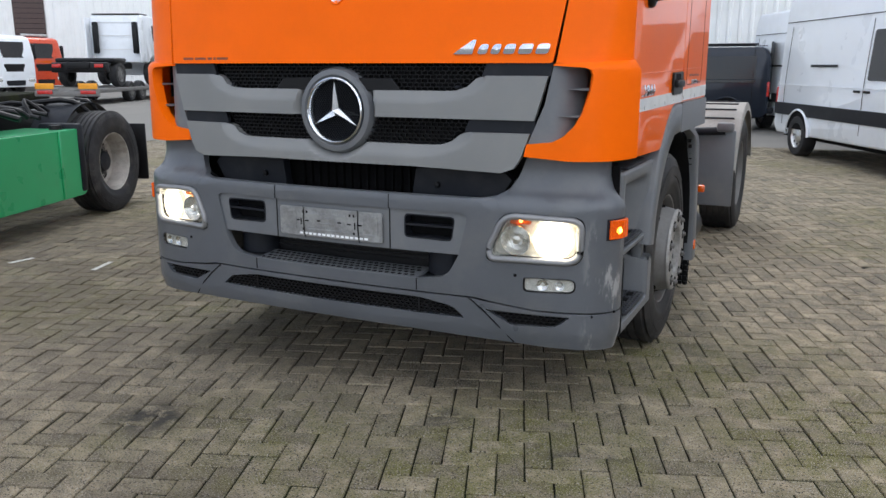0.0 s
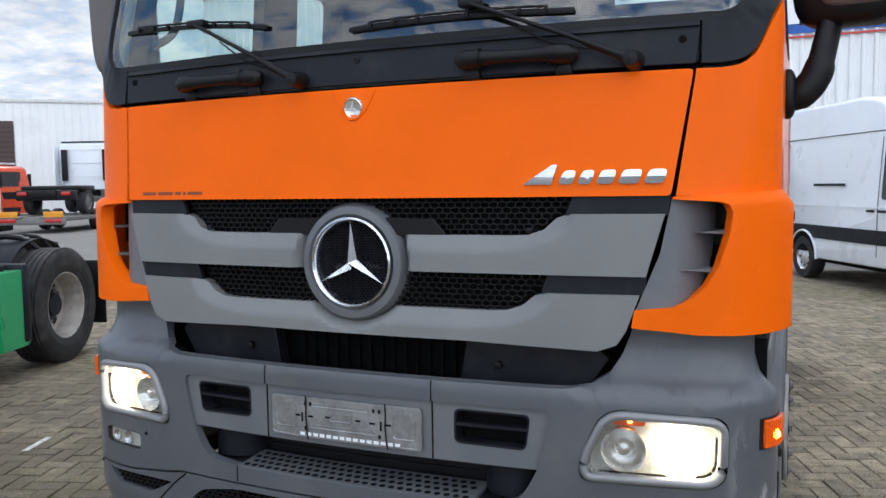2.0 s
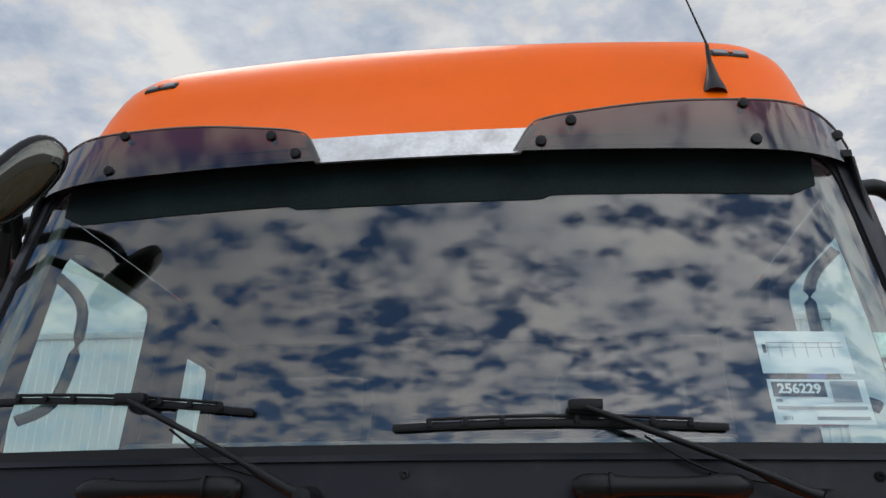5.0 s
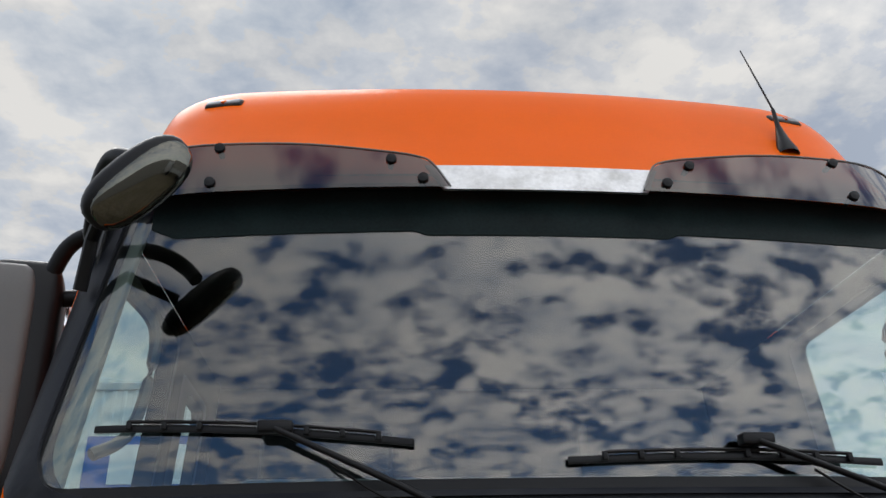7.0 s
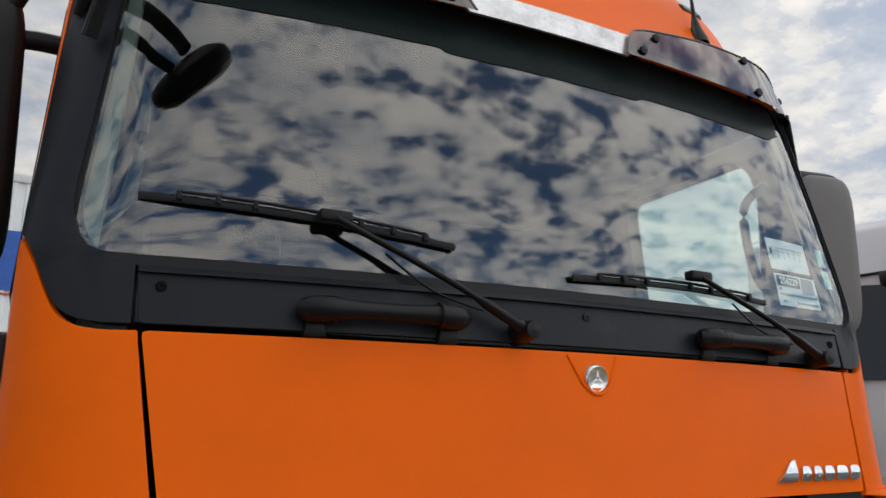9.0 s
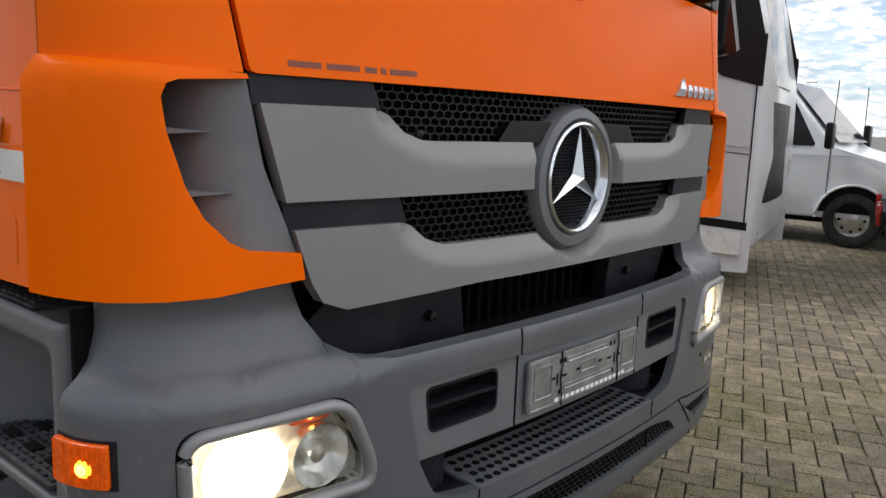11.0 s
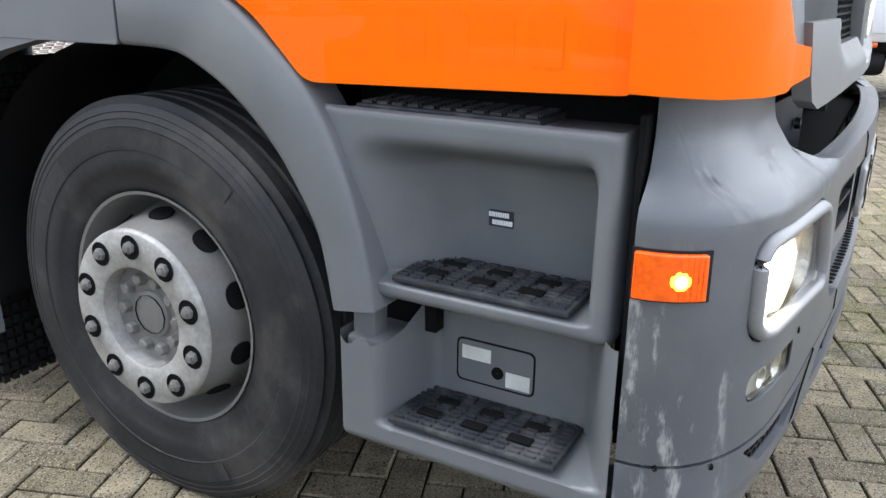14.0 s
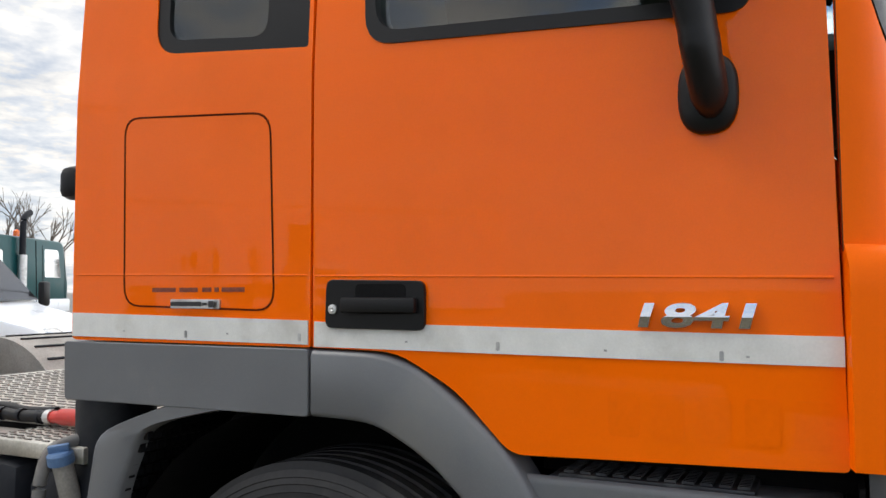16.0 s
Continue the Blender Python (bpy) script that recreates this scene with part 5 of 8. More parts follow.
# lower apron with its mesh openings
apr_r = [(0.0, 0.534), (0.69, 0.531), (0.75, 0.521), (0.95, 0.500), (1.2, 0.494), (1.272, 0.493), (1.272, 0.330), (1.262, 0.327), (0.86, 0.350), (0.4, 0.362), (0.0, 0.364)]
MID_H = rounded([(-0.655, 0.440), (0.655, 0.440), (0.60, 0.487), (0.44, 0.513), (-0.44, 0.513), (-0.60, 0.487)], [0.01, 0.01, 0.03, 0.05, 0.05, 0.03], 4)
SIDE_H = rounded([(0.745, 0.488), (1.10, 0.483), (1.045, 0.437), (0.86, 0.430)], [0.008, 0.01, 0.03, 0.01], 4)
hs = [U(MID_H)] + [U([(sgn * x, z) for x, z in SIDE_H]) for sgn in (-1, 1)]
apron = part("bumper_apron", sheet(both(apr_r), BF, 0.03, holes=hs, step=0.05), "bumper", TRUCK, "grey lower bumper apron", bevel=0.007, angle=50)


def inside(poly):
    def test(x, z):
        hit = False
        for i in range(len(poly)):
            (x0, z0), (x1, z1) = poly[i - 1], poly[i]
            if (z0 > z) != (z1 > z) and x < x0 + (z - z0) / (z1 - z0) * (x1 - x0):
                hit = not hit
        return hit
    return test


for poly in [U(MID_H)] + [U([(sgn * x, z) for x, z in SIDE_H]) for sgn in (-1, 1)]:
    lo, hi = min(p[0] for p in poly), max(p[0] for p in poly)
    part("apron_mesh", honeycomb(lo, hi, 0.42, 0.52, inside(poly), w=0.026, h=0.0135, fn=bump_fn(-0.012), t=0.0042, depth=0.012), "black", apron, "black honeycomb mesh", angle=20)
    # shade behind the mesh, put in as a near-black sheet
    part("mesh_backing", sheet(poly, bump_fn(-0.03), 0.004, step=0.1), "gap", apron)
for sgn in (-1, 1):
    part("mesh_divider", sheet(U([(sgn * 0.44 - 0.004, 0.44), (sgn * 0.44 + 0.004, 0.44), (sgn * 0.44 + 0.004, 0.512), (sgn * 0.44 - 0.004, 0.512)]), bump_fn(-0.008), 0.02, step=0), "black", apron)
    a = [(0.672, 0.532), (0.735, 0.485), (0.80, 0.425), (0.87, 0.352)]
    line = [Vector(bump_fn(0.0005)(sx(sgn * x), z, 0)) for x, z in a]
    part("apron_joint", tube(line, 0.003, 6), "gap", apron, "dark slanting joint")
    for x, z, r in ((0.872, 0.648, 0.007), (1.178, 0.486, 0.006), (1.25, 0.497, 0.006)):
        q = BF(sx(sgn * x), z, 0)
        part("bumper_screw", moved(lathe([(0.002, r), (-0.002, r), (-0.003, 0.0005)], 10), Matrix.Translation(q) @ Matrix.Rotation(radians(90 - sgn * (10 if x < 1 else 40)), 4, "Z")), "gap", BUMPER)
    line = [Vector(bump_fn(0.0005)(sx(sgn * 0.302), z, 0)) for z in (0.893, 0.92, 0.945, 0.956)]
    part("bumper_joint", tube(line, 0.0022, 6), "gap", BUMPER)
    line = [Vector(bump_fn(0.0005)(sx(sgn * 0.432), z, 0)) for z in (0.543, 0.57, 0.595)]
    part("bumper_joint", tube(line, 0.0022, 6), "gap", BUMPER)
# recessed centre panel with two vents and the plate holder
VENT = rounded([(0.372, 0.770), (0.592, 0.766), (0.606, 0.872), (0.372, 0.875)], 0.022, 4)
cen = [(-0.672, 0.896), (0.672, 0.896), (0.628, 0.712), (-0.628, 0.712)]
centre = part("centre_panel", sheet(U(cen), bump_fn(-0.012), 0.02, holes=[U(VENT), U([(-x, z) for x, z in VENT])], step=0.06), "grey", BUMPER, "recessed grey centre panel", bevel=0.004)
for sgn in (-1, 1):
    V = [(sgn * x, z) for x, z in VENT]
    # near-black back sheet stands in for the vent's inner shade
    part("vent_back", sheet(U(V), bump_fn(-0.075), 0.004, step=0), "gap", centre)
    ring = rounded([(sgn * 0.378, 0.776), (sgn * 0.588, 0.772), (sgn * 0.600, 0.866), (sgn * 0.378, 0.869)], 0.018, 4)
    part("vent_frame", sheet(U(V), bump_fn(-0.010), 0.06, holes=[U(ring)], step=0), "dark", centre, "dark vent frame")
    for z, dep in ((0.822, 0.008),):
        part("vent_slat", sheet(U([(sgn * 0.376, z), (sgn * 0.598, z), (sgn * 0.598, z + 0.009), (sgn * 0.376, z + 0.009)]), bump_fn(-dep - 0.004), 0.035, step=0), "dark", centre)
    line = [Vector(bump_fn(-0.011)(sx(sgn * 0.302), z, 0)) for z in (0.714, 0.80, 0.893)]
    part("bumper_joint", tube(line, 0.0025, 6), "gap", centre)
# plate holder: pressed metal, empty, held by two ties
PL = bump_fn(0.004)
ph = part("plate_holder", sheet(U(rect(-0.272, 0.733, 0.272, 0.866, 0.014)), PL, 0.010, step=0.06), "platemetal", centre, "bare pressed-metal number plate holder, no plate", bevel=0.002)
for loop in (rect(-0.266, 0.739, 0.266, 0.860, 0.012), rect(-0.25, 0.765, -0.178, 0.845, 0.01), rect(0.178, 0.765, 0.25, 0.845, 0.01), rect(-0.11, 0.838, 0.09, 0.848, 0.004), rect(-0.12, 0.768, 0.12, 0.778, 0.004), rect(-0.045, 0.797, 0.03, 0.822, 0.006)):
    pts = [Vector(bump_fn(0.0045)(sx(x), z, 0)) for x, z in loop]
    part("plate_ridge", tube(pts + [pts[0]], 0.0022, 5), "platemetal", ph)
# slots are flat near-black patches, coloured as the shade inside them
for x, z, w, h in ((-0.152, 0.80, 0.006, 0.03), (-0.12, 0.805, 0.02, 0.006), (-0.17, 0.805, 0.02, 0.006), (0.135, 0.80, 0.006, 0.03), (0.105, 0.805, 0.02, 0.006), (0.16, 0.805, 0.02, 0.006), (-0.14, 0.845, 0.008, 0.012), (-0.12, 0.845, 0.008, 0.012), (0.11, 0.845, 0.008, 0.012), (0.13, 0.845, 0.008, 0.012), (-0.14, 0.765, 0.008, 0.012), (0.13, 0.765, 0.008, 0.012), (-0.055, 0.808, 0.018, 0.006), (0.055, 0.808, 0.018, 0.006)):
    part("plate_slot", sheet(U(rect(x - w / 2, z - h / 2, x + w / 2, z + h / 2)), bump_fn(0.0055), 0.001, step=0), "gap", ph)
for i in range(15):
    x = -0.16 + i * 0.0245
    part("print_mark", sheet(U(rect(x, 0.741, x + 0.017, 0.751)), bump_fn(0.0056), 0.001, step=0), "paper", ph, "small white printed mark")
for x in (-0.138, 0.150):
    line = [Vector(bump_fn(0.008 if i % 2 else 0.006)(sx(x + dx), z, 0)) for i, (dx, z) in enumerate(((0.0, 0.872), (0.003, 0.84), (0.0, 0.80), (0.004, 0.76), (0.008, 0.728)))]
    part("cable_tie", tube(line, 0.0022, 6), "black", ph)
# footboard in the opening
bm = sheet(U([(-0.43, 0), (0.43, 0), (0.43, 1), (-0.43, 1)]), lambda u, v, d: (bump_fn()(u, 0.597, 0)[0], bump_fn()(u, 0.597, 0)[1] + v * 0.15, 0.597 + 0.012 * v - d), 0.012, step=0.15)
tread = part("footboard", bm, "grey", BUMPER, "grey perforated footboard", bevel=0.003)
# near-black disc laid on the board for the shade in each hole
hole = lathe([(0.0, 0.0105), (0.0012, 0.0105), (0.0012, 0.0005)], 10, "z")
hole_me = bpy.data.meshes.new("footboard_hole")
hole.to_mesh(hole_me)
hole.free()
hole_me.materials.append(M["gap"])
for r in range(4):
    for c in range(27):
        x = -0.405 + c * 0.031 + (r % 2) * 0.0155
        if x > 0.41:
            continue
        q = bump_fn()(sx(x), 0.597, 0)
        hob = new("footboard_hole", hole_me)
        hob.parent = tread
        hob.location = (q[0], q[1] + 0.022 + r * 0.033, 0.5985 + 0.012 * (0.022 + r * 0.033) / 0.15)
part("opening_back", sheet(U([(-0.66, 0.56), (0.66, 0.56), (0.66, 0.74), (-0.66, 0.74)]), wrap(0.10), 0.01), "black", BUMPER)
for z in (0.63, 0.65, 0.67, 0.69):
    part("opening_rib", sheet(U(rect(-0.42, z, 0.42, z + 0.006)), wrap(0.09), 0.01), "black", BUMPER)
for sgn in (-1, 1):
    bm = moved(lathe([(0.0, 0.10), (0.13, 0.10)], 24, "z"), Matrix.Translation((sgn * 0.52, 0.11, 0.60)))
    part("tow_cup", bm, "dark", BUMPER, "dark round towing cup")
part("opening_floor", sheet([(-0.6, 0), (0.6, 0), (0.6, 1), (-0.6, 1)], lambda u, v, d: (u, -0.03 + 0.2 * v, 0.592 - d), 0.006), "dark", BUMPER)
part("bumper_shelf", sheet(U([(-0.84, 0), (0.84, 0), (0.84, 1), (-0.84, 1)]), lambda u, v, d: (BF(u, 0.957, 0)[0], BF(u, 0.957, 0)[1] + v * 0.05, 0.956 - d), 0.01, step=0.1), "grey", BUMPER, bevel=0.003)
# dark recess between bumper and grille; back, floor and ribs are coloured as shade
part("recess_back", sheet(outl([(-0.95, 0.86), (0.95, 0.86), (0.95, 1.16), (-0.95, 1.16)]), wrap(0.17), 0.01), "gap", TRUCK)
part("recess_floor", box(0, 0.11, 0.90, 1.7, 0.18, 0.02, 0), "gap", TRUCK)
for sgn in (-1, 1):
    o = outl([(sgn * x, z) for x, z in ((0.335, 0.90), (0.72, 0.90), (0.80, 1.02), (0.76, 1.055), (0.36, 1.055))])
    br = part("recess_bracket", sheet(o if sgn > 0 else o[::-1], wrap(0.075), 0.05, step=0.08), "dark", TRUCK, "dark bracket behind the grille", bevel=0.008)
    part("bolt", moved(lathe([(0.0, 0.014), (-0.012, 0.012), (-0.014, 0.0005)], 12), Matrix.Translation((sgn * 0.465, 0.086, 0.985)) @ Matrix.Rotation(radians(90), 4, "Z")), "black", br)
    part("bracket_hose", tube(curve_pts([(sgn * 0.93, 0.13, 1.09), (sgn * 0.88, 0.10, 0.99), (sgn * 0.78, 0.09, 0.93)], 5), 0.022, 10), "black", TRUCK)
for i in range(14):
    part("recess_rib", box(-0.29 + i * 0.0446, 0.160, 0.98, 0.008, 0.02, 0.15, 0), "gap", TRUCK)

# headlamps, fog lamps, markers
for sgn in (-1, 1):
    f = lambda o: U([(sgn * x, z) for x, z in o])
    loop = [bump_fn(0.001)(u, v, 0) for u, v in f(inset(HL_O, 0.0145))]
    hl = part("headlamp", tube(loop + loop[:2], 0.0165, 10, 0.8), "satin", TRUCK, "lit headlamp in a satin grey frame", angle=60)
    part("headlamp_gap", sheet(f(HL_O), bump_fn(-0.012), 0.02, holes=[f(HL_I)], step=0.05), "gap", hl)
    part("headlamp_bowl", sheet(f(HL_I), bump_fn(-0.055), 0.004, step=0.05), "fogbowl", hl)
    rim = [(x, z) for x, z in HL_I]
    fnr = bump_fn(0.0)
    rows = [[fnr(u, v, d) for u, v in f(rim)] for d in (0.0, 0.057)]
    part("headlamp_wall", loft(rows, caps=False), "fogbowl", hl)
    for x, z, r, m_, dep in ((1.022, 0.800, 0.078, "lamplit", 0.03), (0.868, 0.792, 0.060, "reflector", 0.035)):
        q = Vector(bump_fn(-0.05)(sx(sgn * x), z, 0))
        turn = Matrix.Rotation(radians(90) + sgn * math.atan(0.14 * x + (0.1 if x > 1 else 0)), 4, "Z")
        # the lit lamp's cup is given its own glow to stand for reflected light
        part("lamp_cup", moved(lathe([(0.0, 0.0005), (0.0, r * 0.55), (-0.012, r * 0.8), (-dep, r), (-dep - 0.003, r * 1.04), (-dep, r * 1.06), (0.0, r * 1.06)], 28), Matrix.Translation(q) @ turn), "glowing_cup" if m_ == "lamplit" else "reflector", hl, angle=60)
        part("bulb", moved(lathe([(-0.022, 0.0005), (-0.020, r * 0.5), (-0.016, r * 0.84), (0.0, r * 0.6)] if m_ == "lamplit" else [(-0.03, 0.0005), (-0.026, 0.018), (-0.012, 0.028), (0.0, 0.028)], 20), Matrix.Translation(q) @ turn), m_, hl, "lit lamp" if m_ == "lamplit" else "")
    part("indicator", sheet(f(rounded([(0.838, 0.858), (0.925, 0.858), (0.93, 0.880), (0.842, 0.884)], 0.006, 2)), bump_fn(-0.03), 0.02, step=0), "amber", hl, "amber turn signal")
    q = Vector(bump_fn(-0.028)(sx(sgn * 0.885), 0.871, 0))
    part("signal_bulb", shell(q.x, q.y, q.z, 0.016, 0.012, 0.012, 2.0, 10, 8), "amberlit", hl, "glowing bulb", angle=60)
    lens = part("headlamp_lens", sheet(f(HL_I), bump_fn(-0.002), 0.003, step=0.05), LENS, hl, "clear curved lens")
    lens.visible_shadow = False
    FI = [(1.011 + (x - 1.011) * 0.955, 0.613 + (z - 0.613) * 0.86) for x, z in FOG]
    fg = part("fog_lamp", sheet(f(FOG), bump_fn(-0.002), 0.03, holes=[f(FI)], step=0), "black", TRUCK, "fog lamp with a black surround", bevel=0.002)
    part("fog_bowl", sheet(f(FI), bump_fn(-0.016), 0.004, step=0.03), "fogbowl", fg)
    for x, r in ((0.985, 0.024), (1.055, 0.02)):
        q = Vector(bump_fn(-0.0155)(sx(sgn * x), 0.613, 0))
        part("fog_cup", moved(lathe([(0.0, 0.008), (-0.004, r * 0.8), (-0.008, r)], 18), Matrix.Translation(q) @ Matrix.Rotation(radians(90) + sgn * 0.2, 4, "Z")), "chrome", fg)
    fl2 = part("fog_lens", sheet(f(FI), bump_fn(-0.004), 0.003, step=0.05), LENS, fg, "clear fog lamp lens")
    fl2.visible_shadow = False
    mk = part("side_marker", sheet(f([(1.217, 0.803), (1.218, 0.890), (1.274, 0.890), (1.274, 0.801)]), bump_fn(0.002), 0.006, step=0.02), "dark", TRUCK)
    part("marker_lens", sheet(f(MARK), bump_fn(0.014), 0.013, step=0.02), "amberglow", mk, "amber side marker lens, lit", bevel=0.004)
    for i in range(9):
        xx = 1.2285 + i * 0.0044
        part("lens_rib", sheet(f([(xx, 0.812), (xx + 0.0018, 0.812), (xx + 0.0018, 0.882), (xx, 0.882)]), bump_fn(0.0155), 0.002, step=0), "amberglow", mk)
    q = bump_fn(0.012)(sx(sgn * 1.2475), 0.843, 0)
    part("marker_bulb", shell(*q, 0.025, 0.025, 0.025, 2.0, 16, 12), "amberlit", mk, "glowing bulb spot", angle=60)
    q = bump_fn(0.0005)(sx(sgn * 1.2475), 0.843, 0)
    part("bulb_glow", shell(*q, 0.042, 0.042, 0.042, 2.0, 20, 14), "amberhalo", mk, angle=60)
    # added near-black sheets stand in for shade in the gap beside the steps
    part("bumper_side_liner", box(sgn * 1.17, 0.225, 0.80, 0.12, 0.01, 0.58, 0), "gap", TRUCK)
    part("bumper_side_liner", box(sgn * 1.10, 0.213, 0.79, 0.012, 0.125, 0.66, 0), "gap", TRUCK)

# ---------------------------------------------------------------- entry steps
def tread_plate(sgn, y0, y1, z, x_out, x_in, tilt=0.0):
    """A black rubber tread with ribs; near-black blocks stand in for shaded square holes."""
    bm = box(sgn * (x_out + x_in) / 2, (y0 + y1) / 2, z, x_out - x_in, y1 - y0, 0.012, 0.003)
    n = 9
    for i in range(n):
        x = x_in + 0.012 + (x_out - x_in - 0.024) * i / (n - 1)
        for j in range(11):
            y = y0 + 0.02 + (y1 - y0 - 0.04) * j / 10
            box(sgn * x, y, z + 0.008, 0.007, 0.022, 0.006, 0, bm=bm)
    hm = []
    for i in (0.33, 0.68):
        for j in (0.22, 0.5, 0.78):
            hm.append(box(sgn * (x_in + (x_out - x_in) * i), y0 + (y1 - y0) * (j + 0.03 * (i > 0.5)), z + 0.0095, 0.026, 0.05, 0.006, 0.002))
    return bm, hm


for sgn in (-1, 1):
    flip = (lambda o: o) if sgn < 0 else (lambda o: o[::-1])
    # upper step: one moulded skin that falls back into the foot well and runs out towards the arch
    y_far = lambda z: float(np.interp(z, (0.668, 0.80, 0.913, 1.02, 1.06), (0.745, 0.780, 0.815, 0.865, 0.885)))

    def well(y, z):
        r = smoothstep(0.286, 0.316, y) * (1 - smoothstep(0.575, 0.790, y))
        t = smoothstep(0.720, 0.733, z) * (1 - smoothstep(0.945, 1.012, z))
        rim_ = 0.012 * max(0.0, 1 - (y - 0.25) / 0.016) ** 2 + 0.012 * max(0.0, 1 - (z - 0.69) / 0.016) ** 2 + 0.010 * max(0.0, 1 - (1.06 - z) / 0.012) ** 2
        return 0.178 * r * t + rim_

    zs = [0.690, 0.694, 0.700, 0.706, 0.714] + [0.719 + 0.002 * k for k in range(9)] + [0.742 + 0.0125 * k for k in range(25)] + [1.050, 1.055, 1.060]
    rows = []
    for z in zs:
        ys = [0.25, 0.2535, 0.258, 0.266] + [0.275 + (y_far(z) - 0.275) * k / 62 for k in range(63)]
        rows.append([(sgn * 1.08, 0.25, z)] + [(sgn * (1.240 - well(y, z)), y, z) for y in ys])
    rows = [[(sgn * 1.08, q[1], 0.690) for q in rows[0]]] + rows
    steps = part("step_housing", loft(rows, closed=False, caps=False), "grey", TRUCK, "grey moulded entry step housing with a deep foot well", angle=60)
    part("step_roof", box(sgn * 1.15, 0.53, 1.044, 0.17, 0.55, 0.02, 0.006), "grey", steps)
    t_, h_ = tread_plate(sgn, 0.325, 0.690, 0.735, 1.236, 1.075)
    tr = part("step_tread", t_, "tread", steps, "black rubber step tread, dusty")
    for b_ in h_:
        part("tread_hole", b_, "gap", tr)
    t_, h_ = tread_plate(sgn, 0.40, 0.775, 1.060, 1.222, 1.09)
    part("step_tread", t_, "tread", steps, "black rubber step tread under the door")
    for b_ in h_:
        b_.free()
    # sheet coloured near-black for the shade under the door
    part("step_upper_gap", box(sgn * 1.10, 0.545, 1.09, 0.01, 0.60, 0.09, 0), "gap", steps)
    # lower step: the same kind of skin; its rear wall ends in a broken edge
    def low_well(y, z):
        r = smoothstep(0.225, 0.335, y) * (1 - smoothstep(0.655, 0.712, y - 0.03 * (z - 0.43)))
        t = smoothstep(0.418, 0.432, z)
        rim_ = 0.014 * max(0.0, 1 - (z - 0.366) / 0.022) ** 2 + 0.014 * max(0.0, 1 - (0.805 - y) / 0.018) ** 2
        return 0.170 * r * t + rim_

    z_end = lambda y: 0.705 - 0.108 * smoothstep(0.655, 0.700, y) + 0.012 * math.sin(y * 95) * smoothstep(0.70, 0.74, y)
    rows = []
    ys = [0.222, 0.232, 0.241] + [0.25 + 0.01 * k for k in range(54)] + [0.787, 0.793, 0.799, 0.805]
    for k in range(34):
        row = []
        for y in ys:
            z = 0.366 + 0.0042 * k if k < 19 else 0.4416 + (z_end(y) - 0.4416) * (k - 18) / 15
            row.append((sgn * (1.266 - low_well(y, z)), y, z))
        rows.append(row + [(sgn * 1.08, 0.805, row[-1][2])])
    rows = [[(sgn * 1.08, q[1], 0.366) for q in rows[0]]] + rows
    low = part("lower_step", loft(rows, closed=False, caps=False), "grey", TRUCK, "grey lower entry step with a broken upper edge", angle=60)
    part("wall_inside", box(sgn * 1.17, 0.752, 0.50, 0.15, 0.09, 0.19, 0.01), "grey", low)
    t_, h_ = tread_plate(sgn, 0.325, 0.685, 0.437, 1.262, 1.095)
    tr = part("step_tread", t_, "tread", low, "black rubber step tread, dusty")
    for b_ in h_:
        part("tread_hole", b_, "gap", tr)
    part("step_stay", box(sgn * 1.20, 0.765, 0.62, 0.05, 0.055, 0.13, 0.006), "grey", low)
    # near-black block stands in for the shaded opening over the broken edge
    part("broken_gap", box(sgn * 1.10, 0.72, 0.63, 0.06, 0.14, 0.09, 0.0), "gap", low)
    # cover plate with its stickers
    cv = part("socket_cover", sheet(flip(rect(0.440, 0.480, 0.612, 0.572, 0.014)), lambda u, v, d: (sgn * (1.098 - d), u, v), 0.012, step=0), "grey", low, "grey socket cover with two stickers", bevel=0.004)
    part("cover_joint", sheet(flip(rect(0.436, 0.476, 0.616, 0.576, 0.016)), lambda u, v, d: (sgn * (1.0972 - d), u, v), 0.004, step=0), "gap", cv)
    part("sticker", sheet(flip(rect(0.535, 0.530, 0.602, 0.560)), lambda u, v, d: (sgn * (1.0995 - d), u, v), 0.0012, step=0), "tape", cv)
    part("sticker", sheet(flip(rect(0.446, 0.486, 0.500, 0.520)), lambda u, v, d: (sgn * (1.0995 - d), u, v), 0.0012, step=0), "tape", cv)
    # near-black disc in place of the shaded socket hole
    part("socket_hole", moved(lathe([(0.0, 0.014), (0.002, 0.0135), (0.002, 0.0005)], 16), Matrix.Translation((sgn * 1.0985, 0.519, 0.512)) @ Matrix.Rotation(0 if sgn > 0 else math.pi, 4, "Z")), "gap", cv)
    bs = part("barcode_sticker", sheet(flip(rect(0.512, 0.818, 0.566, 0.852)), lambda u, v, d: (sgn * (1.0645 - d), u, v), 0.001, step=0), "ink", steps, "black barcode sticker")
    bm = bmesh.new()
    for k, z0 in ((0, 0.838), (1, 0.822)):
        for i in range(9):
            y = (0.514 if k else 0.522) + i * 0.0050
            merge(bm, sheet(flip(rect(y, z0, y + 0.004, z0 + 0.010)), lambda u, v, d: (sgn * (1.0655 - d), u, v), 0.0008, step=0))
    part("barcode_bars", bm, "paper", bs, kind="stuff")

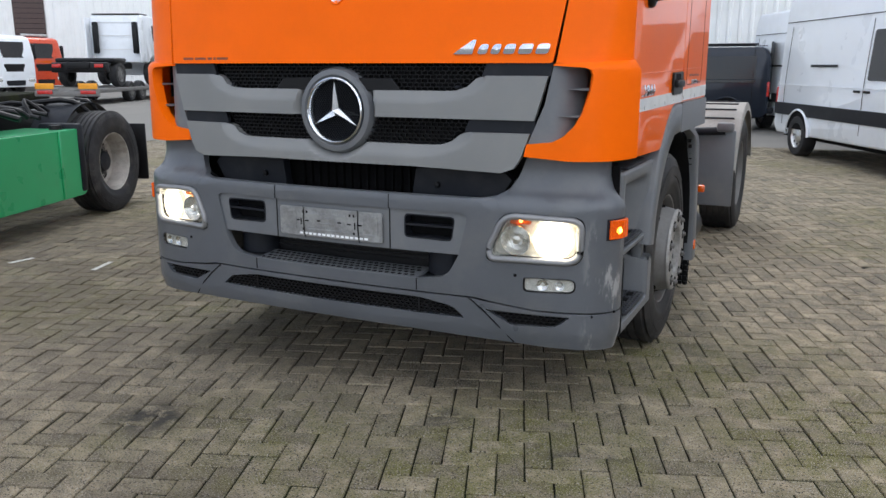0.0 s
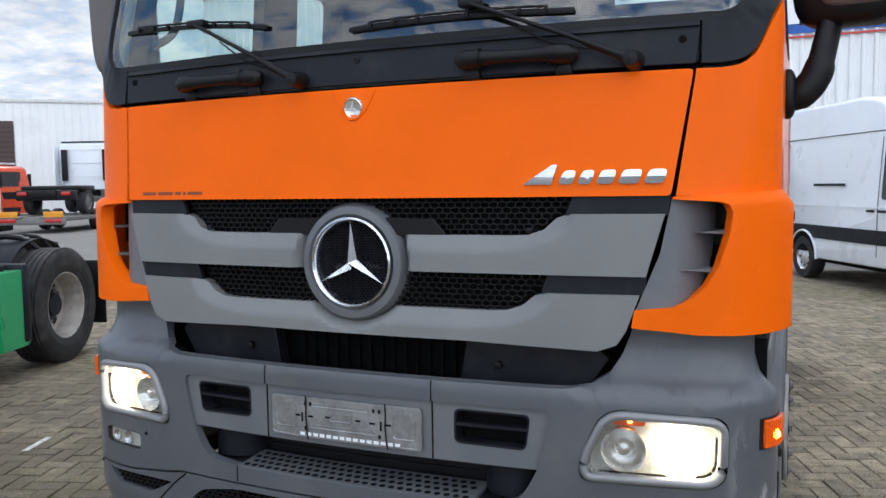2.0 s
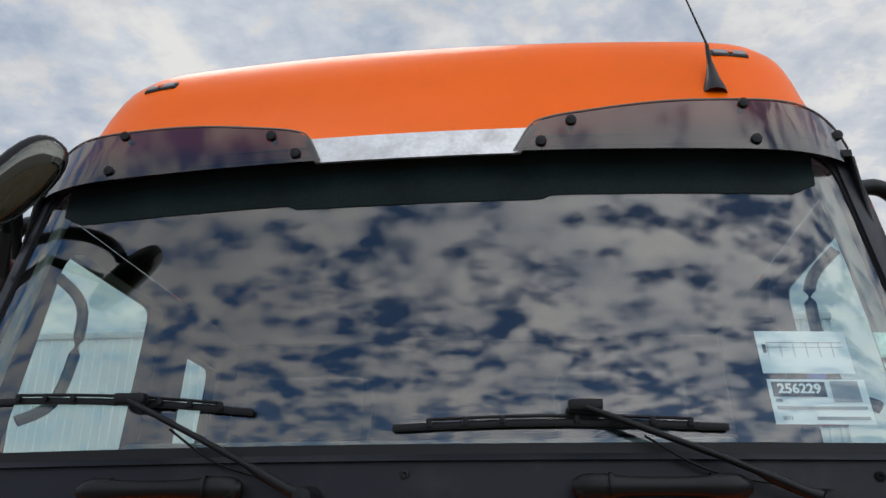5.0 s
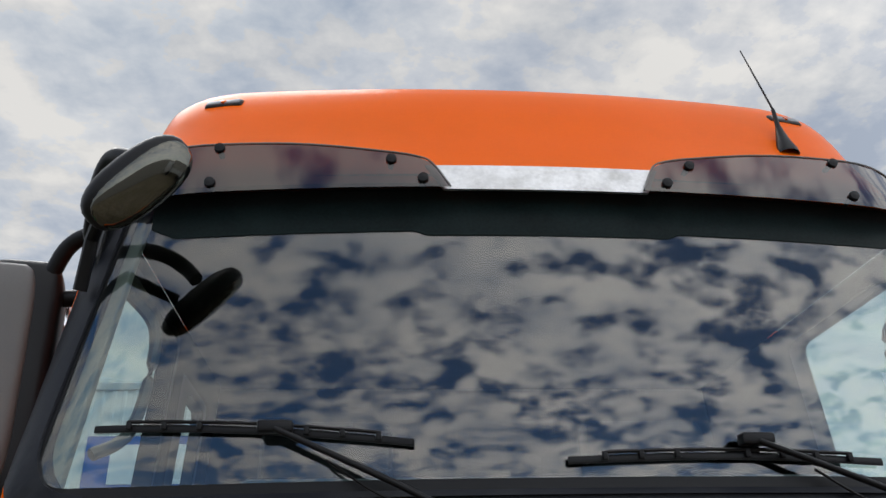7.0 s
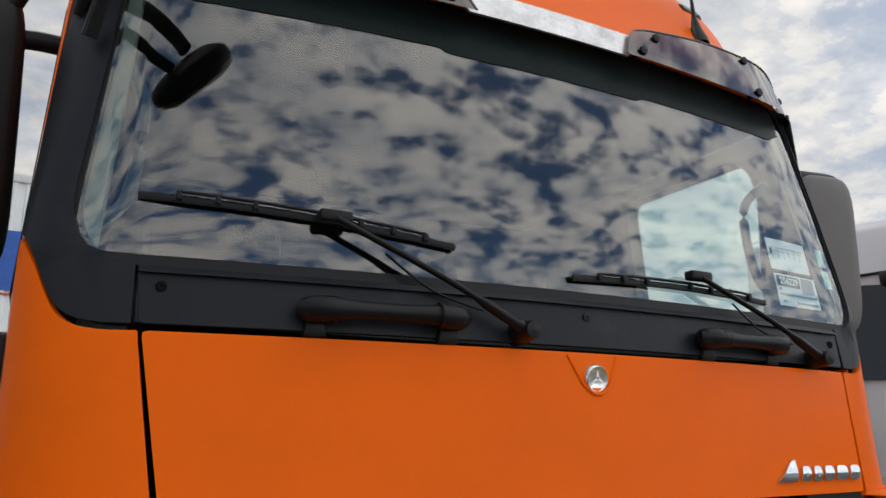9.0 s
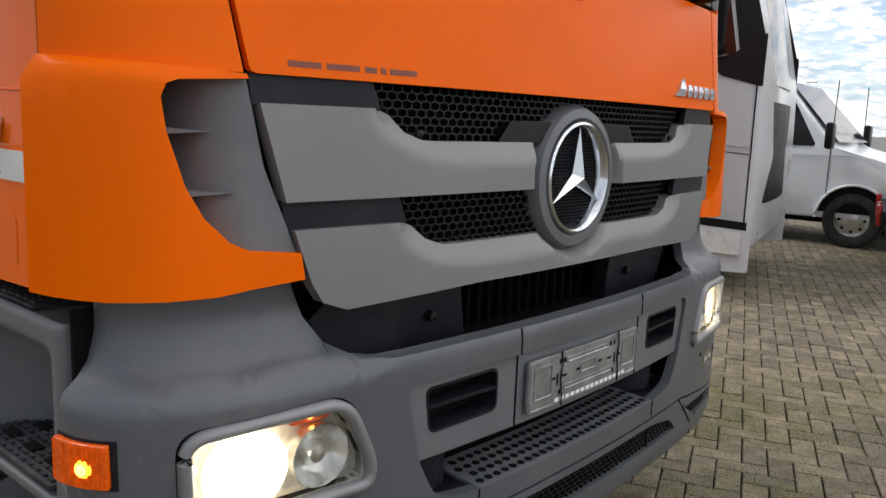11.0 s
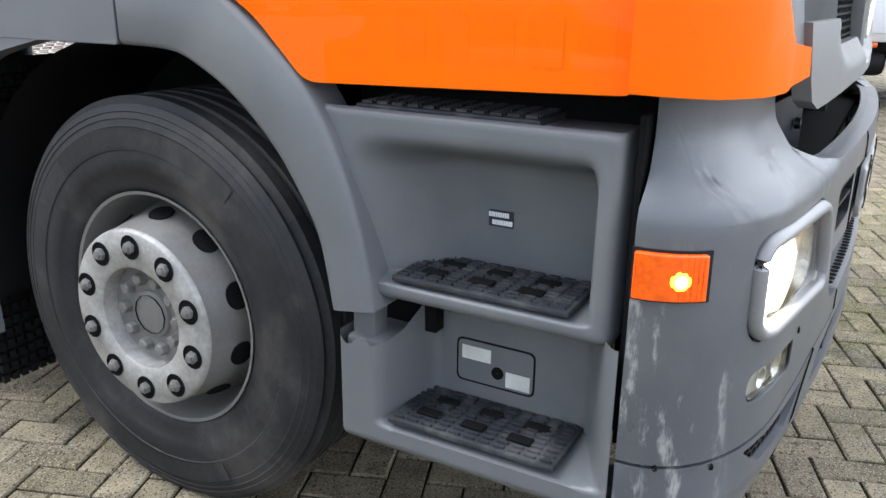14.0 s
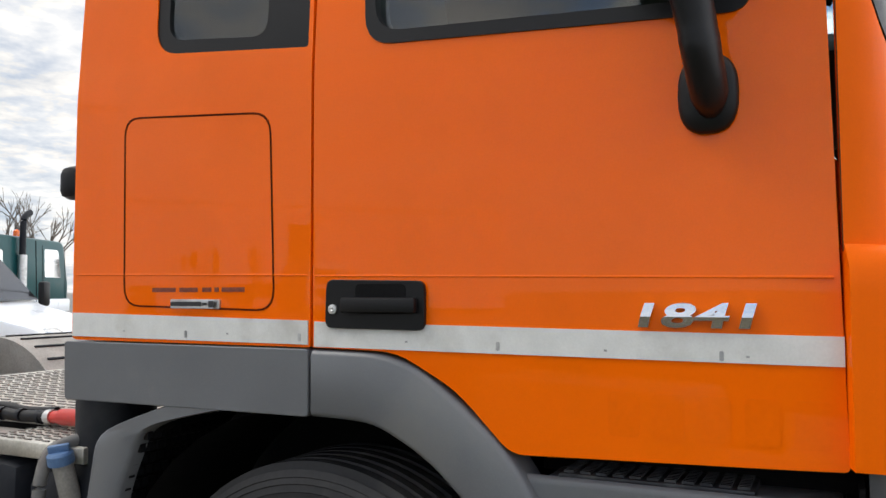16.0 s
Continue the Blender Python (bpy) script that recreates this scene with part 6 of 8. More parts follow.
# ---------------------------------------------------------------- wheels
def wheel_parts(parent, sgn, x_out, y, z, r=0.52, front=True, rim_paint="rimgrey"):
    """Tyre, rim and hub of one truck wheel; x_out is the outer side wall."""
    at = Matrix.Translation((sgn * x_out, y, z)) @ Matrix.Rotation(0 if sgn > 0 else math.pi, 4, "Z")
    w = 0.30
    prof = [(-0.03, 0.290), (-0.010, 0.300), (-0.002, 0.312), (-0.001, 0.316), (0.004, 0.33), (0.010, 0.352), (0.012, 0.355), (0.014, 0.38), (0.013, 0.398), (0.0155, 0.400), (0.0135, 0.445), (0.0115, 0.452), (0.0125, 0.455), (0.009, 0.468), (0.0075, 0.476), (0.009, 0.479), (0.005, 0.490), (0.003, 0.496), (0.0045, 0.499), (-0.004, 0.520), (-0.016, r - 0.006)]
    prof = [(a, rr if rr < 0.45 else 0.45 + (rr - 0.45) * (r - 0.456) / 0.084) for a, rr in prof]
    edge = []
    for k in range(5):
        a = -0.022 - k * 0.049
        edge += [(a, r), (a - 0.032, r), (a - 0.034, r - 0.010), (a - 0.043, r - 0.010)]
    prof += edge + [(-w + 0.03, r), (-w + 0.015, r - 0.02), (-w, 0.42), (-w + 0.005, 0.30)]
    ty = part("tyre", moved(lathe(prof, 72), at), "rubber", parent, "worn black truck tyre", angle=40)
    for a0, a1 in ((50, 130), (230, 300)):   # raised arcs where the lettering stands
        rows = [[(0.0165, rr * math.cos(radians(a)), rr * math.sin(radians(a))) for a in range(a0, a1 + 1, 4)] for rr in (0.405, 0.452)]
        part("side_wall_mark", moved(loft(rows, closed=False, caps=False), at), "rubber", ty)
    if front:
        rim = [(-0.03, 0.288), (-0.006, 0.2985), (-0.008, 0.290), (-0.030, 0.284), (-0.095, 0.274), (-0.125, 0.268), (-0.132, 0.262), (-0.110, 0.254), (-0.040, 0.236), (0.020, 0.224), (0.045, 0.214)]
        hub = [(0.046, 0.222), (0.056, 0.219), (0.060, 0.214), (0.060, 0.134), (0.055, 0.128), (0.014, 0.125)]
    else:
        rim = [(-0.03, 0.288), (-0.006, 0.2985), (-0.008, 0.290), (-0.030, 0.284), (-0.10, 0.270), (-0.185, 0.262), (-0.207, 0.22), (-0.20, 0.17)]
        hub = [(-0.204, 0.20), (-0.195, 0.13), (-0.15, 0.12), (-0.11, 0.095), (-0.105, 0.0005)]
    rm = part("rim", moved(lathe(rim, 60), at), rim_paint, parent, "dusty grey steel rim", angle=40)
    hb = part("hub", moved(lathe(hub, 60), at), "hubring" if front else "dark" if rim_paint == "palerim" else "rimgrey", parent, "bright hub ring with wheel nuts" if front else "", angle=40)
    if front:
        part("hub_flange", moved(lathe([(0.016, 0.126), (0.014, 0.120), (0.014, 0.062), (0.022, 0.058), (0.024, 0.050), (0.024, 0.0005)], 48), at), "rimgrey", hb, "dusty grey axle flange", angle=40)
    # near-black discs on rim and hub paint the shade of holes and nut seats
    for k in range(10):
        a = 2 * math.pi * (k + 0.5) / 10
        rad = 0.2365 if front else 0.215
        own = moved(lathe([(0.0, 0.034), (0.004, 0.033), (0.004, 0.0005)], 18), Matrix.Scale(0.85 if front else 0.7, 4, (0, 1, 0)))
        tilt = Matrix.Rotation(a, 4, "X")
        own.transform(Matrix.Translation((-0.040 if front else -0.203, 0, 0)) @ tilt @ Matrix.Translation((0, rad + (0.001 if front else 0), 0)) @ Matrix.Rotation(radians(72 if front else 20), 4, "Z"))
        part("hand_hole", moved(own, at), "gap", rm)
        if front:
            n_ = lathe([(0.0605, 0.0005), (0.0605, 0.029), (0.0622, 0.030), (0.0622, 0.0275)], 18)
            n_.transform(tilt @ Matrix.Translation((0, 0.181, 0)))
            part("nut_seat", moved(n_, at), "gap", hb)
        b_ = lathe([(0.0, 0.016), (0.016, 0.0155), (0.018, 0.0105), (0.024, 0.010), (0.026, 0.0005)] if front else [(0.0, 0.017), (0.018, 0.0165), (0.021, 0.012), (0.030, 0.011), (0.032, 0.0005)], 6)
        b_.transform(tilt @ Matrix.Translation(((0.052 if front else -0.197), 0.181 if front else 0.165, 0)))
        part("wheel_nut", moved(b_, at), "rimgrey", hb)
        if front:
            b_ = lathe([(0.012, 0.0185), (0.017, 0.0180), (0.0175, 0.0155), (0.032, 0.0150), (0.035, 0.0120), (0.036, 0.0005)], 6)
            b_.transform(Matrix.Rotation(a + 0.3, 4, "X") @ Matrix.Translation((0, 0.090, 0)))
            part("hub_bolt", moved(b_, at), "rimgrey", hb)


AXLE, WZ = 1.380, 0.510
for sgn in (-1, 1):
    fw = part("front_wheel", moved(lathe([(0.0, 0.05), (0.3, 0.05)], 12), Matrix.Translation((sgn * 1.1 - 0.15, AXLE, WZ))), "gap", TRUCK, "front wheel with a bright hub ring")
    wheel_parts(fw, sgn, 1.222, AXLE, WZ)
    rw = part("rear_wheel", moved(lathe([(0.0, 0.05), (0.3, 0.05)], 12), Matrix.Translation((sgn * 1.0 - 0.15, AXLE + 3.55, WZ))), "gap", TRUCK, "rear twin wheel")
    wheel_parts(rw, sgn, 1.225, AXLE + 3.55, WZ, front=False)

# ---------------------------------------------------------------- mirrors
for sgn in (-1, 1):
    mw, mx_ = (0.21, 1.405) if sgn < 0 else (0.30, 1.437)
    turn = Matrix.Rotation(sgn * radians(-14), 4, "Z") @ Matrix.Rotation(sgn * radians(2), 4, "Y")
    mm = part("side_mirror", shell(sgn * mx_, 0.50, 2.335, mw, 0.17, 0.68, 6, turn=turn), "black", TRUCK, "large black side mirror on two arms", angle=60)
    part("mirror_cover", shell(sgn * (mx_ + 0.022), 0.438, 2.345, mw - 0.055, 0.09, 0.61, 5, turn=turn), "mirrorcover", mm, "grey-brown back cover", angle=60)
    part("mirror_face", box(sgn * mx_, 0.583, 2.335, mw - 0.03, 0.006, 0.62, 0.002, turn=turn), "chrome", mm)
    part("mirror_arm", tube(curve_pts([(sgn * 1.245, 0.46, 1.785), (sgn * 1.30, 0.455, 1.795), (sgn * 1.345, 0.46, 1.85), (sgn * 1.365, 0.47, 1.93), (sgn * 1.385, 0.49, 2.03)], 5), [0.030] * 5 + [0.034] * 4 + [0.033] * 4 + [0.030] * 8, 14, 1.35), "black", mm, "black lower mirror arm", angle=60)
    part("mirror_foot", shell(sgn * 1.268, 0.462, 1.800, 0.05, 0.11, 0.15, 2.6), "black", mm, angle=60)
    part("mirror_arm", tube(curve_pts([(sgn * 1.175, 0.40, 2.725), (sgn * 1.25, 0.42, 2.735), (sgn * 1.305, 0.44, 2.70), (sgn * 1.35, 0.47, 2.61)], 5), [0.022] * 4 + [0.023] * 12, 12, 1.0), "black", mm, "black upper mirror arm", angle=60)
    part("mirror_arm", tube(curve_pts([(sgn * 1.20, 0.50, 2.58), (sgn * 1.30, 0.50, 2.58), (sgn * 1.40, 0.50, 2.55)], 5), 0.024, 12), "black", mm, angle=60)
# kerb mirror ahead of the windscreen
k_long = Vector((0.175, 0.012, 0.205)).normalized()
k_face = Vector((0.12, -0.66, -0.74))
k_face = (k_face - k_face.dot(k_long) * k_long).normalized()
k_up = k_face.cross(k_long) if k_face.cross(k_long).z > 0 else k_long.cross(k_face)
KM = Matrix((k_long, k_up, k_long.cross(k_up))).transposed().to_4x4()
KC = Vector((-0.992, -0.010, 2.662))
fmr = part("front_mirror", shell(*KC, 0.285, 0.140, 0.095, 2.5, 28, 18, turn=KM), "black", TRUCK, "black kerb mirror hung ahead of the windscreen", angle=60)
part("mirror_face", shell(*(KC + k_face * 0.020 - k_up * 0.006), 0.268, 0.122, 0.066, 2.5, 28, 18, turn=KM), "mirrorglass", fmr, "curved mirror glass", angle=60)
part("mirror_stalk", tube(curve_pts([(-1.195, 0.33, 2.585), (-1.180, 0.27, 2.67), (-1.145, 0.18, 2.745), (-1.10, 0.10, 2.780), (-1.05, 0.05, 2.765), (-1.01, 0.03, 2.72)], 6), [0.016] * 6 + [0.022] * 6 + [0.027] * 12 + [0.026] * 7, 14, 0.8), "black", fmr, "black curved stalk", angle=60)
part("mirror_bracket", tube([(-1.175, 0.25, 2.50), (-1.150, 0.20, 2.62), (-1.09, 0.08, 2.64), (-1.04, 0.04, 2.63)], 0.017, 10), "black", fmr)

# ---------------------------------------------------------------- badges and markings on the flanks
for sgn in (-1, 1):
    rot = Matrix(((0, 0, -1, 0), (-1, 0, 0, 0), (0, 1, 0, 0), (0, 0, 0, 1))) if sgn < 0 else Matrix(((0, 0, 1, 0), (1, 0, 0, 0), (0, 1, 0, 0), (0, 0, 0, 1)))
    shear = Matrix(((1, 0.28, 0, 0), (0, 1, 0, 0), (0, 0, 1, 0), (0, 0, 0, 1)))
    lettering("model_number", "1841", 0.062, Matrix.Translation((sgn * (HALF + 0.006), 0.492, 1.386)) @ rot @ shear, "badgemetal", TRUCK, 0.004, "chrome model number", squash=1.95, ridge=0.007)
    if sgn < 0:
        for k in range(5):
            y = 0.66 - k * 0.083
            part("ghost_mark", sheet(rect(y - 0.06, 1.155, y, 1.24, 0.012), side(sgn, -0.0005), 0.0004, step=0), "orange_fade", TRUCK, "faint trace of a removed letter")
    flip = (lambda o: o) if sgn < 0 else (lambda o: o[::-1])
    part("type_badge", sheet(flip(rect(1.628, 1.394, 1.790, 1.417, 0.004)), side(sgn, -0.005), 0.006, step=0), "steel", TRUCK, "small bright badge on the locker hatch", bevel=0.002)
    for y0, y1, z0, z1 in ((1.682, 1.783, 1.400, 1.411), (1.664, 1.677, 1.402, 1.4085), (1.640, 1.658, 1.397, 1.413)):
        part("badge_bar", sheet(flip(rect(y0, z0, y1, z1, 0.002)), side(sgn, -0.0116), 0.001, step=0), "ink", TRUCK)
    for y0, y1 in ((1.777, 1.857), (1.703, 1.764), (1.659, 1.688), (1.635, 1.648), (1.554, 1.625)):
        part("dealer_line", sheet(flip(rect(y0, 1.4355, y1, 1.4465)), side(sgn, -0.0012), 0.001, step=0), "dealerink", TRUCK, "small dark bar of lettering")
    bm = bmesh.new()
    for y, z in ((1.10, 1.352), (0.66, 1.346), (0.40, 1.342), (1.95, 1.36), (1.60, 1.36)):
        merge(bm, sheet(flip(rect(y, z - 0.029, y + 0.006, z - 0.025)), side(sgn, -0.0045), 0.001, step=0))
        merge(bm, sheet(flip(rect(y - 0.216, z - 0.040, y - 0.208, z - 0.022, 0.003)), side(sgn, -0.0045), 0.001, step=0))
    part("tape_mark", bm, "tapeink", TRUCK, kind="stuff")

# ---------------------------------------------------------------- chassis behind the cab
CH = part("chassis", box(0, 3.6, 0.82, 0.85, 5.2, 0.24, 0.02), "black", TRUCK, "black chassis frame")
deck = part("deck_plate", box(0, 3.21, 1.016, 1.74, 1.66, 0.012, 0.002), "alu", CH, "worn tread plate deck behind the cab")
bm = bmesh.new()
for i in range(34):
    for j in range(26):
        box(-0.84 + i * 0.050 + (j % 2) * 0.006, 2.42 + j * 0.061, 1.0235, 0.013, 0.040, 0.004, 0, bm=bm)
part("deck_studs", bm, "gripgrey", deck, kind="stuff")
for x in (-0.873, 0.873):
    part("deck_edge", box(x, 3.21, 0.998, 0.008, 1.66, 0.05, 0.002), "alu", deck)
stp = part("catwalk_step", box(-0.985, 2.495, 0.950, 0.27, 0.45, 0.05, 0.006), "alu", CH, "aluminium step plate with a raised pattern")
bm = bmesh.new()
for i in range(7):
    for j in range(11):
        box(-1.095 + i * 0.033 + (j % 2) * 0.006, 2.30 + j * 0.041, 0.9765, 0.010, 0.024, 0.004, 0, bm=bm)
part("step_studs", bm, "gripgrey", stp, kind="stuff")
for y, lean in ((2.36, -1), (2.745, 1)):
    part("step_rail", tube(curve_pts([(-1.03, y + 0.07 * lean, 0.990), (-1.10, y + 0.03 * lean, 0.990), (-1.16, y, 0.965), (-1.19, y, 0.90), (-1.198, y, 0.82), (-1.20, y, 0.74), (-1.20, y, 0.58), (-1.20, y, 0.43), (-1.20, y, 0.28)], 6), 0.019, 12), "rimgrey", CH, "grey tubular step rail", angle=60)
part("rail_clamp", box(-1.03, 2.285, 0.990, 0.10, 0.05, 0.045, 0.008), "black", CH)
for z in (0.30, 0.60):
    rg = part("rung", box(-1.175, 2.553, z, 0.06, 0.37, 0.04, 0.004), "alu", CH, "aluminium rung with a toothed top")
    bm = bmesh.new()
    for k in range(12):
        box(-1.175, 2.39 + k * 0.0295, z + 0.022, 0.056, 0.006, 0.008, 0, bm=bm)
    part("rung_teeth", bm, "alu", rg, kind="stuff")
part("air_intake", moved(lathe([(0.50, 0.150), (0.80, 0.140), (0.90, 0.120), (1.26, 0.118)], 32, "z"), Matrix.Translation((-0.985, 2.285, 0))), "dark", CH, "dark moulded air intake pipe", angle=60)
fil = part("filler_neck", tube([(-1.10, 2.29, 0.70), (-1.12, 2.30, 0.78), (-1.155, 2.32, 0.945)], [0.034, 0.031, 0.029], 18), "dustguard", CH, "dusty filler neck with a blue cap")
part("filler_collar", tube([(-1.09, 2.285, 0.56), (-1.107, 2.295, 0.76)], 0.038, 16), "black", fil)
cap_m = Matrix.Translation((-1.155, 2.32, 0.940)) @ Matrix.Rotation(radians(-13), 4, "Y")
cap = part("filler_cap", moved(lathe([(-0.006, 0.038), (0.022, 0.037), (0.029, 0.031), (0.032, 0.0005)], 20, "z"), cap_m), "blue", fil, "blue screw cap")
part("cap_grip", moved(box(0, 0, 0.038, 0.018, 0.062, 0.026, 0.006), cap_m @ Matrix.Rotation(radians(35), 4, "Z")), "blue", cap)
for k, (dx, dz) in enumerate(((0.0, 0.0), (0.035, 0.012))):
    part("air_hose", tube(curve_pts([(-0.905 + dx, 2.70, 1.010 + dz), (-0.90 + dx, 2.86, 1.003 + dz), (-0.895 + dx, 3.05, 1.010 + dz), (-0.90 + dx, 3.4, 0.99)], 6), 0.021 - 0.004 * k, 12), "black", CH, "black air hose along the deck", angle=60)
for y in (2.74, 2.84, 2.94, 3.05):
    part("hose_tie", tube([(-0.903, y - 0.008, 1.006), (-0.903, y + 0.008, 1.006)], 0.024, 12), "dark", CH)
part("hose_coupling", tube([(-0.925, 2.50, 1.020), (-0.915, 2.62, 1.016)], [0.030, 0.027], 14), "redplastic", CH, "red hose coupling")
part("hose_coupling", tube([(-0.915, 2.62, 1.014), (-0.91, 2.68, 1.011)], 0.021, 14), "redplastic", CH)
part("coupling_ring", tube([(-0.912, 2.665, 1.012), (-0.909, 2.695, 1.010)], 0.025, 14), "steel", CH)
part("reservoir", box(-0.98, 2.42, 0.62, 0.30, 0.22, 0.58, 0.07), "dark", CH, "dark grey moulded reservoir")
part("reservoir", box(-1.00, 2.64, 0.62, 0.30, 0.21, 0.60, 0.07), "dark", CH, "dark grey moulded reservoir")
part("side_cover", box(-1.03, 3.19, 0.65, 0.30, 0.86, 0.62, 0.03), "dustguard", CH, "dusty beige side cover beside the deck")
for sgn in (-1, 1):
    tk = part("fuel_tank", box(sgn * 0.72, 3.30, 0.62, 0.36, 0.9, 0.50, 0.08), "dark", CH, "dark side tank") if sgn > 0 else part("battery_box", box(sgn * 0.95, 3.75, 0.62, 0.52, 0.9, 0.5, 0.05), "dark", CH)
    # ribbed rear mudguards
    yc = AXLE + 3.55
    arc = [(yc + 0.64 * math.cos(a), 0.52 + 0.64 * math.sin(a)) for a in (radians(8 + 164 * i / 40) for i in range(41))]
    rows = []
    for k, x in enumerate((0.46, 1.245, 1.255, 1.255)):
        rows.append([(sgn * x, y, z - (0.03 if k == 2 else 0.07 if k == 3 else 0)) for y, z in arc])
    bm = loft(rows, closed=False, caps=False)
    mg = part("rear_mudguard", bm, "dustguard", CH, "dusty pale grey rear mudguard with dark ribs", angle=50)
    part("mudguard_apron", box(sgn * 0.99, yc - 0.655, 0.62, 0.50, 0.03, 0.66, 0.012), "grey", mg, "flat grey panel ahead of the rear wheel")
    cheek = bmesh.new()
    ring = [cheek.verts.new((sgn * 0.462, y, z)) for y, z in arc]
    low = [cheek.verts.new((sgn * 0.462, y, 0.60)) for y, z in arc]
    for i in range(40):
        cheek.faces.new((ring[i], ring[i + 1], low[i + 1], low[i]))
    part("mudguard_cheek", cheek, "dustguard", mg)
    for i in range(2, 39, 3):
        y, z = arc[i]
        a = math.atan2(z - 0.52, y - yc)
        rib = box(sgn * 0.855, y + 0.004 * math.cos(a), z + 0.004 * math.sin(a), 0.66, 0.016, 0.012, 0.003, turn=Matrix.Rotation(a - math.pi / 2, 4, "X"))
        part("mudguard_rib", rib, "dark", mg)
fw5 = part("fifth_wheel", box(-0.06, AXLE + 3.72, 1.13, 0.78, 0.66, 0.06, 0.02), "black", CH, "black greasy fifth wheel plate")
part("fifth_wheel_mount", box(0, AXLE + 3.72, 1.02, 0.70, 0.36, 0.17, 0.02), "black", fw5)
part("exhaust_box", box(0.93, 2.60, 0.66, 0.40, 0.42, 0.46, 0.06), "dark", CH)
part("guard_handle", box(1.16, AXLE + 2.80, 0.98, 0.14, 0.06, 0.08, 0.02), "grey", CH)
part("guard_bar", tube([(0.80, AXLE + 2.82, 0.93), (1.16, AXLE + 2.82, 0.95)], 0.035, 12), "dark", CH)
part("guard_lamp", box(1.20, 2.72, 0.66, 0.05, 0.05, 0.05, 0.01), "amber", CH)
part("air_tank", moved(lathe([(-0.2, 0.05), (-0.18, 0.11), (0.18, 0.11), (0.2, 0.05)], 20), Matrix.Translation((1.12, 2.5, 0.42)) @ Matrix.Rotation(radians(90), 4, "Z")), "dark", CH)
part("rear_lug", box(-1.215, 2.190, 1.745, 0.10, 0.075, 0.095, 0.025), "black", TRUCK, "black lug on the cab's rear edge")

# ---------------------------------------------------------------- papers behind the windscreen
def notice(x0, z0, x1, z1, label):
    ob = thing("paper_notice", label, "paper sheet", "papers behind the glass")
    part("sheet", sheet(outl(rect(x0, z0, x1, z1)), wrap(lambda z: y_glass(z) + 0.010), 0.001, step=0.08), "paper", ob)
    return ob


def mark(ob, name, x0, z0, x1, z1, material):
    return part(name, sheet(outl(rect(x0, z0, x1, z1)), wrap(lambda z: y_glass(z) + 0.0085), 0.0006, step=0.08), material, ob)


n1 = notice(0.808, 2.166, 1.018, 2.268, "white printed form taped behind the windscreen")
for i in range(6):
    mark(n1, "form_line", 0.83 + i * 0.03, 2.205, 0.831 + i * 0.03, 2.240, "greyink")
mark(n1, "form_line", 0.83, 2.239, 1.005, 2.2405, "greyink"); mark(n1, "form_line", 0.83, 2.228, 1.005, 2.229, "greyink")
mark(n1, "form_mark", 0.819, 2.215, 0.827, 2.235, "ink")
n2 = notice(0.812, 2.050, 1.032, 2.152, "white stock card with a black number field")
mark(n2, "number_field", 0.820, 2.112, 0.940, 2.146, "ink")
q = wrap(lambda z: y_glass(z) + 0.0065)(sx(0.880), 2.129, 0)
slope = math.atan2(0.14 * 0.88, 1)
lettering("stock_number", "256229", 0.031, Matrix.Translation(q) @ Matrix.Rotation(slope, 4, "Z") @ Matrix.Rotation(radians(90 - 8), 4, "X"), "paper", n2, 0.0003, squash=1.05)
for z, w in ((2.100, 0.015), (2.083, 0.20)):
    mark(n2, "print_line", 0.822, z, 0.822 + w, z + 0.007, "greyink")
mark(n2, "print_line", 0.905, 2.060, 1.022, 2.067, "greyink")
q = wrap(lambda z: y_glass(z) + 0.0065)(sx(0.84), 2.063, 0)
lettering("year_number", "2011", 0.012, Matrix.Translation(q) @ Matrix.Rotation(slope, 4, "Z") @ Matrix.Rotation(radians(82), 4, "X"), "greyink", n2, 0.0003)
mark(n2, "printed_patch", 0.953, 2.100, 1.015, 2.148, "greyink")
for x0, z0 in ((1.088, 2.205), (1.090, 2.130)):
    s_ = thing("window_sticker", "small pale green dated sticker on the windscreen", "sticker", "stickers on the windscreen")
    part("label_sheet", sheet(outl(rect(x0, z0, x0 + 0.042, z0 + 0.062)), wrap(lambda z: y_glass(z) + 0.009), 0.0006, step=0), "sticker", s_)

# ---------------------------------------------------------------- simple vehicle wheels
def road_wheel(parent, m, r, w, rim_mat="steel", cap="dark"):
    """A car or van wheel; its axle lies along local y, outer face towards -y."""
    to = m @ Matrix.Rotation(radians(-90), 4, "Z")
    rr = r * 0.62
    ty = part("wheel", moved(lathe([(-w, rr), (-w, r * 0.93), (-w * 0.85, r), (-w * 0.15, r), (0.0, r * 0.93), (0.004, r * 0.8), (0.0, rr), (-0.02, rr * 0.98)], 40), to), "rubber", parent, "", angle=40)
    part("rim", moved(lathe([(-0.02, rr * 0.98), (-0.008, rr * 0.95), (-0.05, rr * 0.85), (-0.035, rr * 0.5), (-0.01, rr * 0.3), (-0.008, 0.0005)], 32), to), rim_mat, ty, angle=40)
    # near-black blocks stand in for the shaded holes of the rim
    bm = bmesh.new()
    for k in range(8):
        a = 2 * math.pi * k / 8
        own = box(-0.036, rr * 0.68 * math.cos(a), rr * 0.68 * math.sin(a), 0.012, rr * 0.16, rr * 0.16, 0.01)
        merge(bm, own)
    part("rim_holes", moved(bm, to), "gap", ty)
    return ty


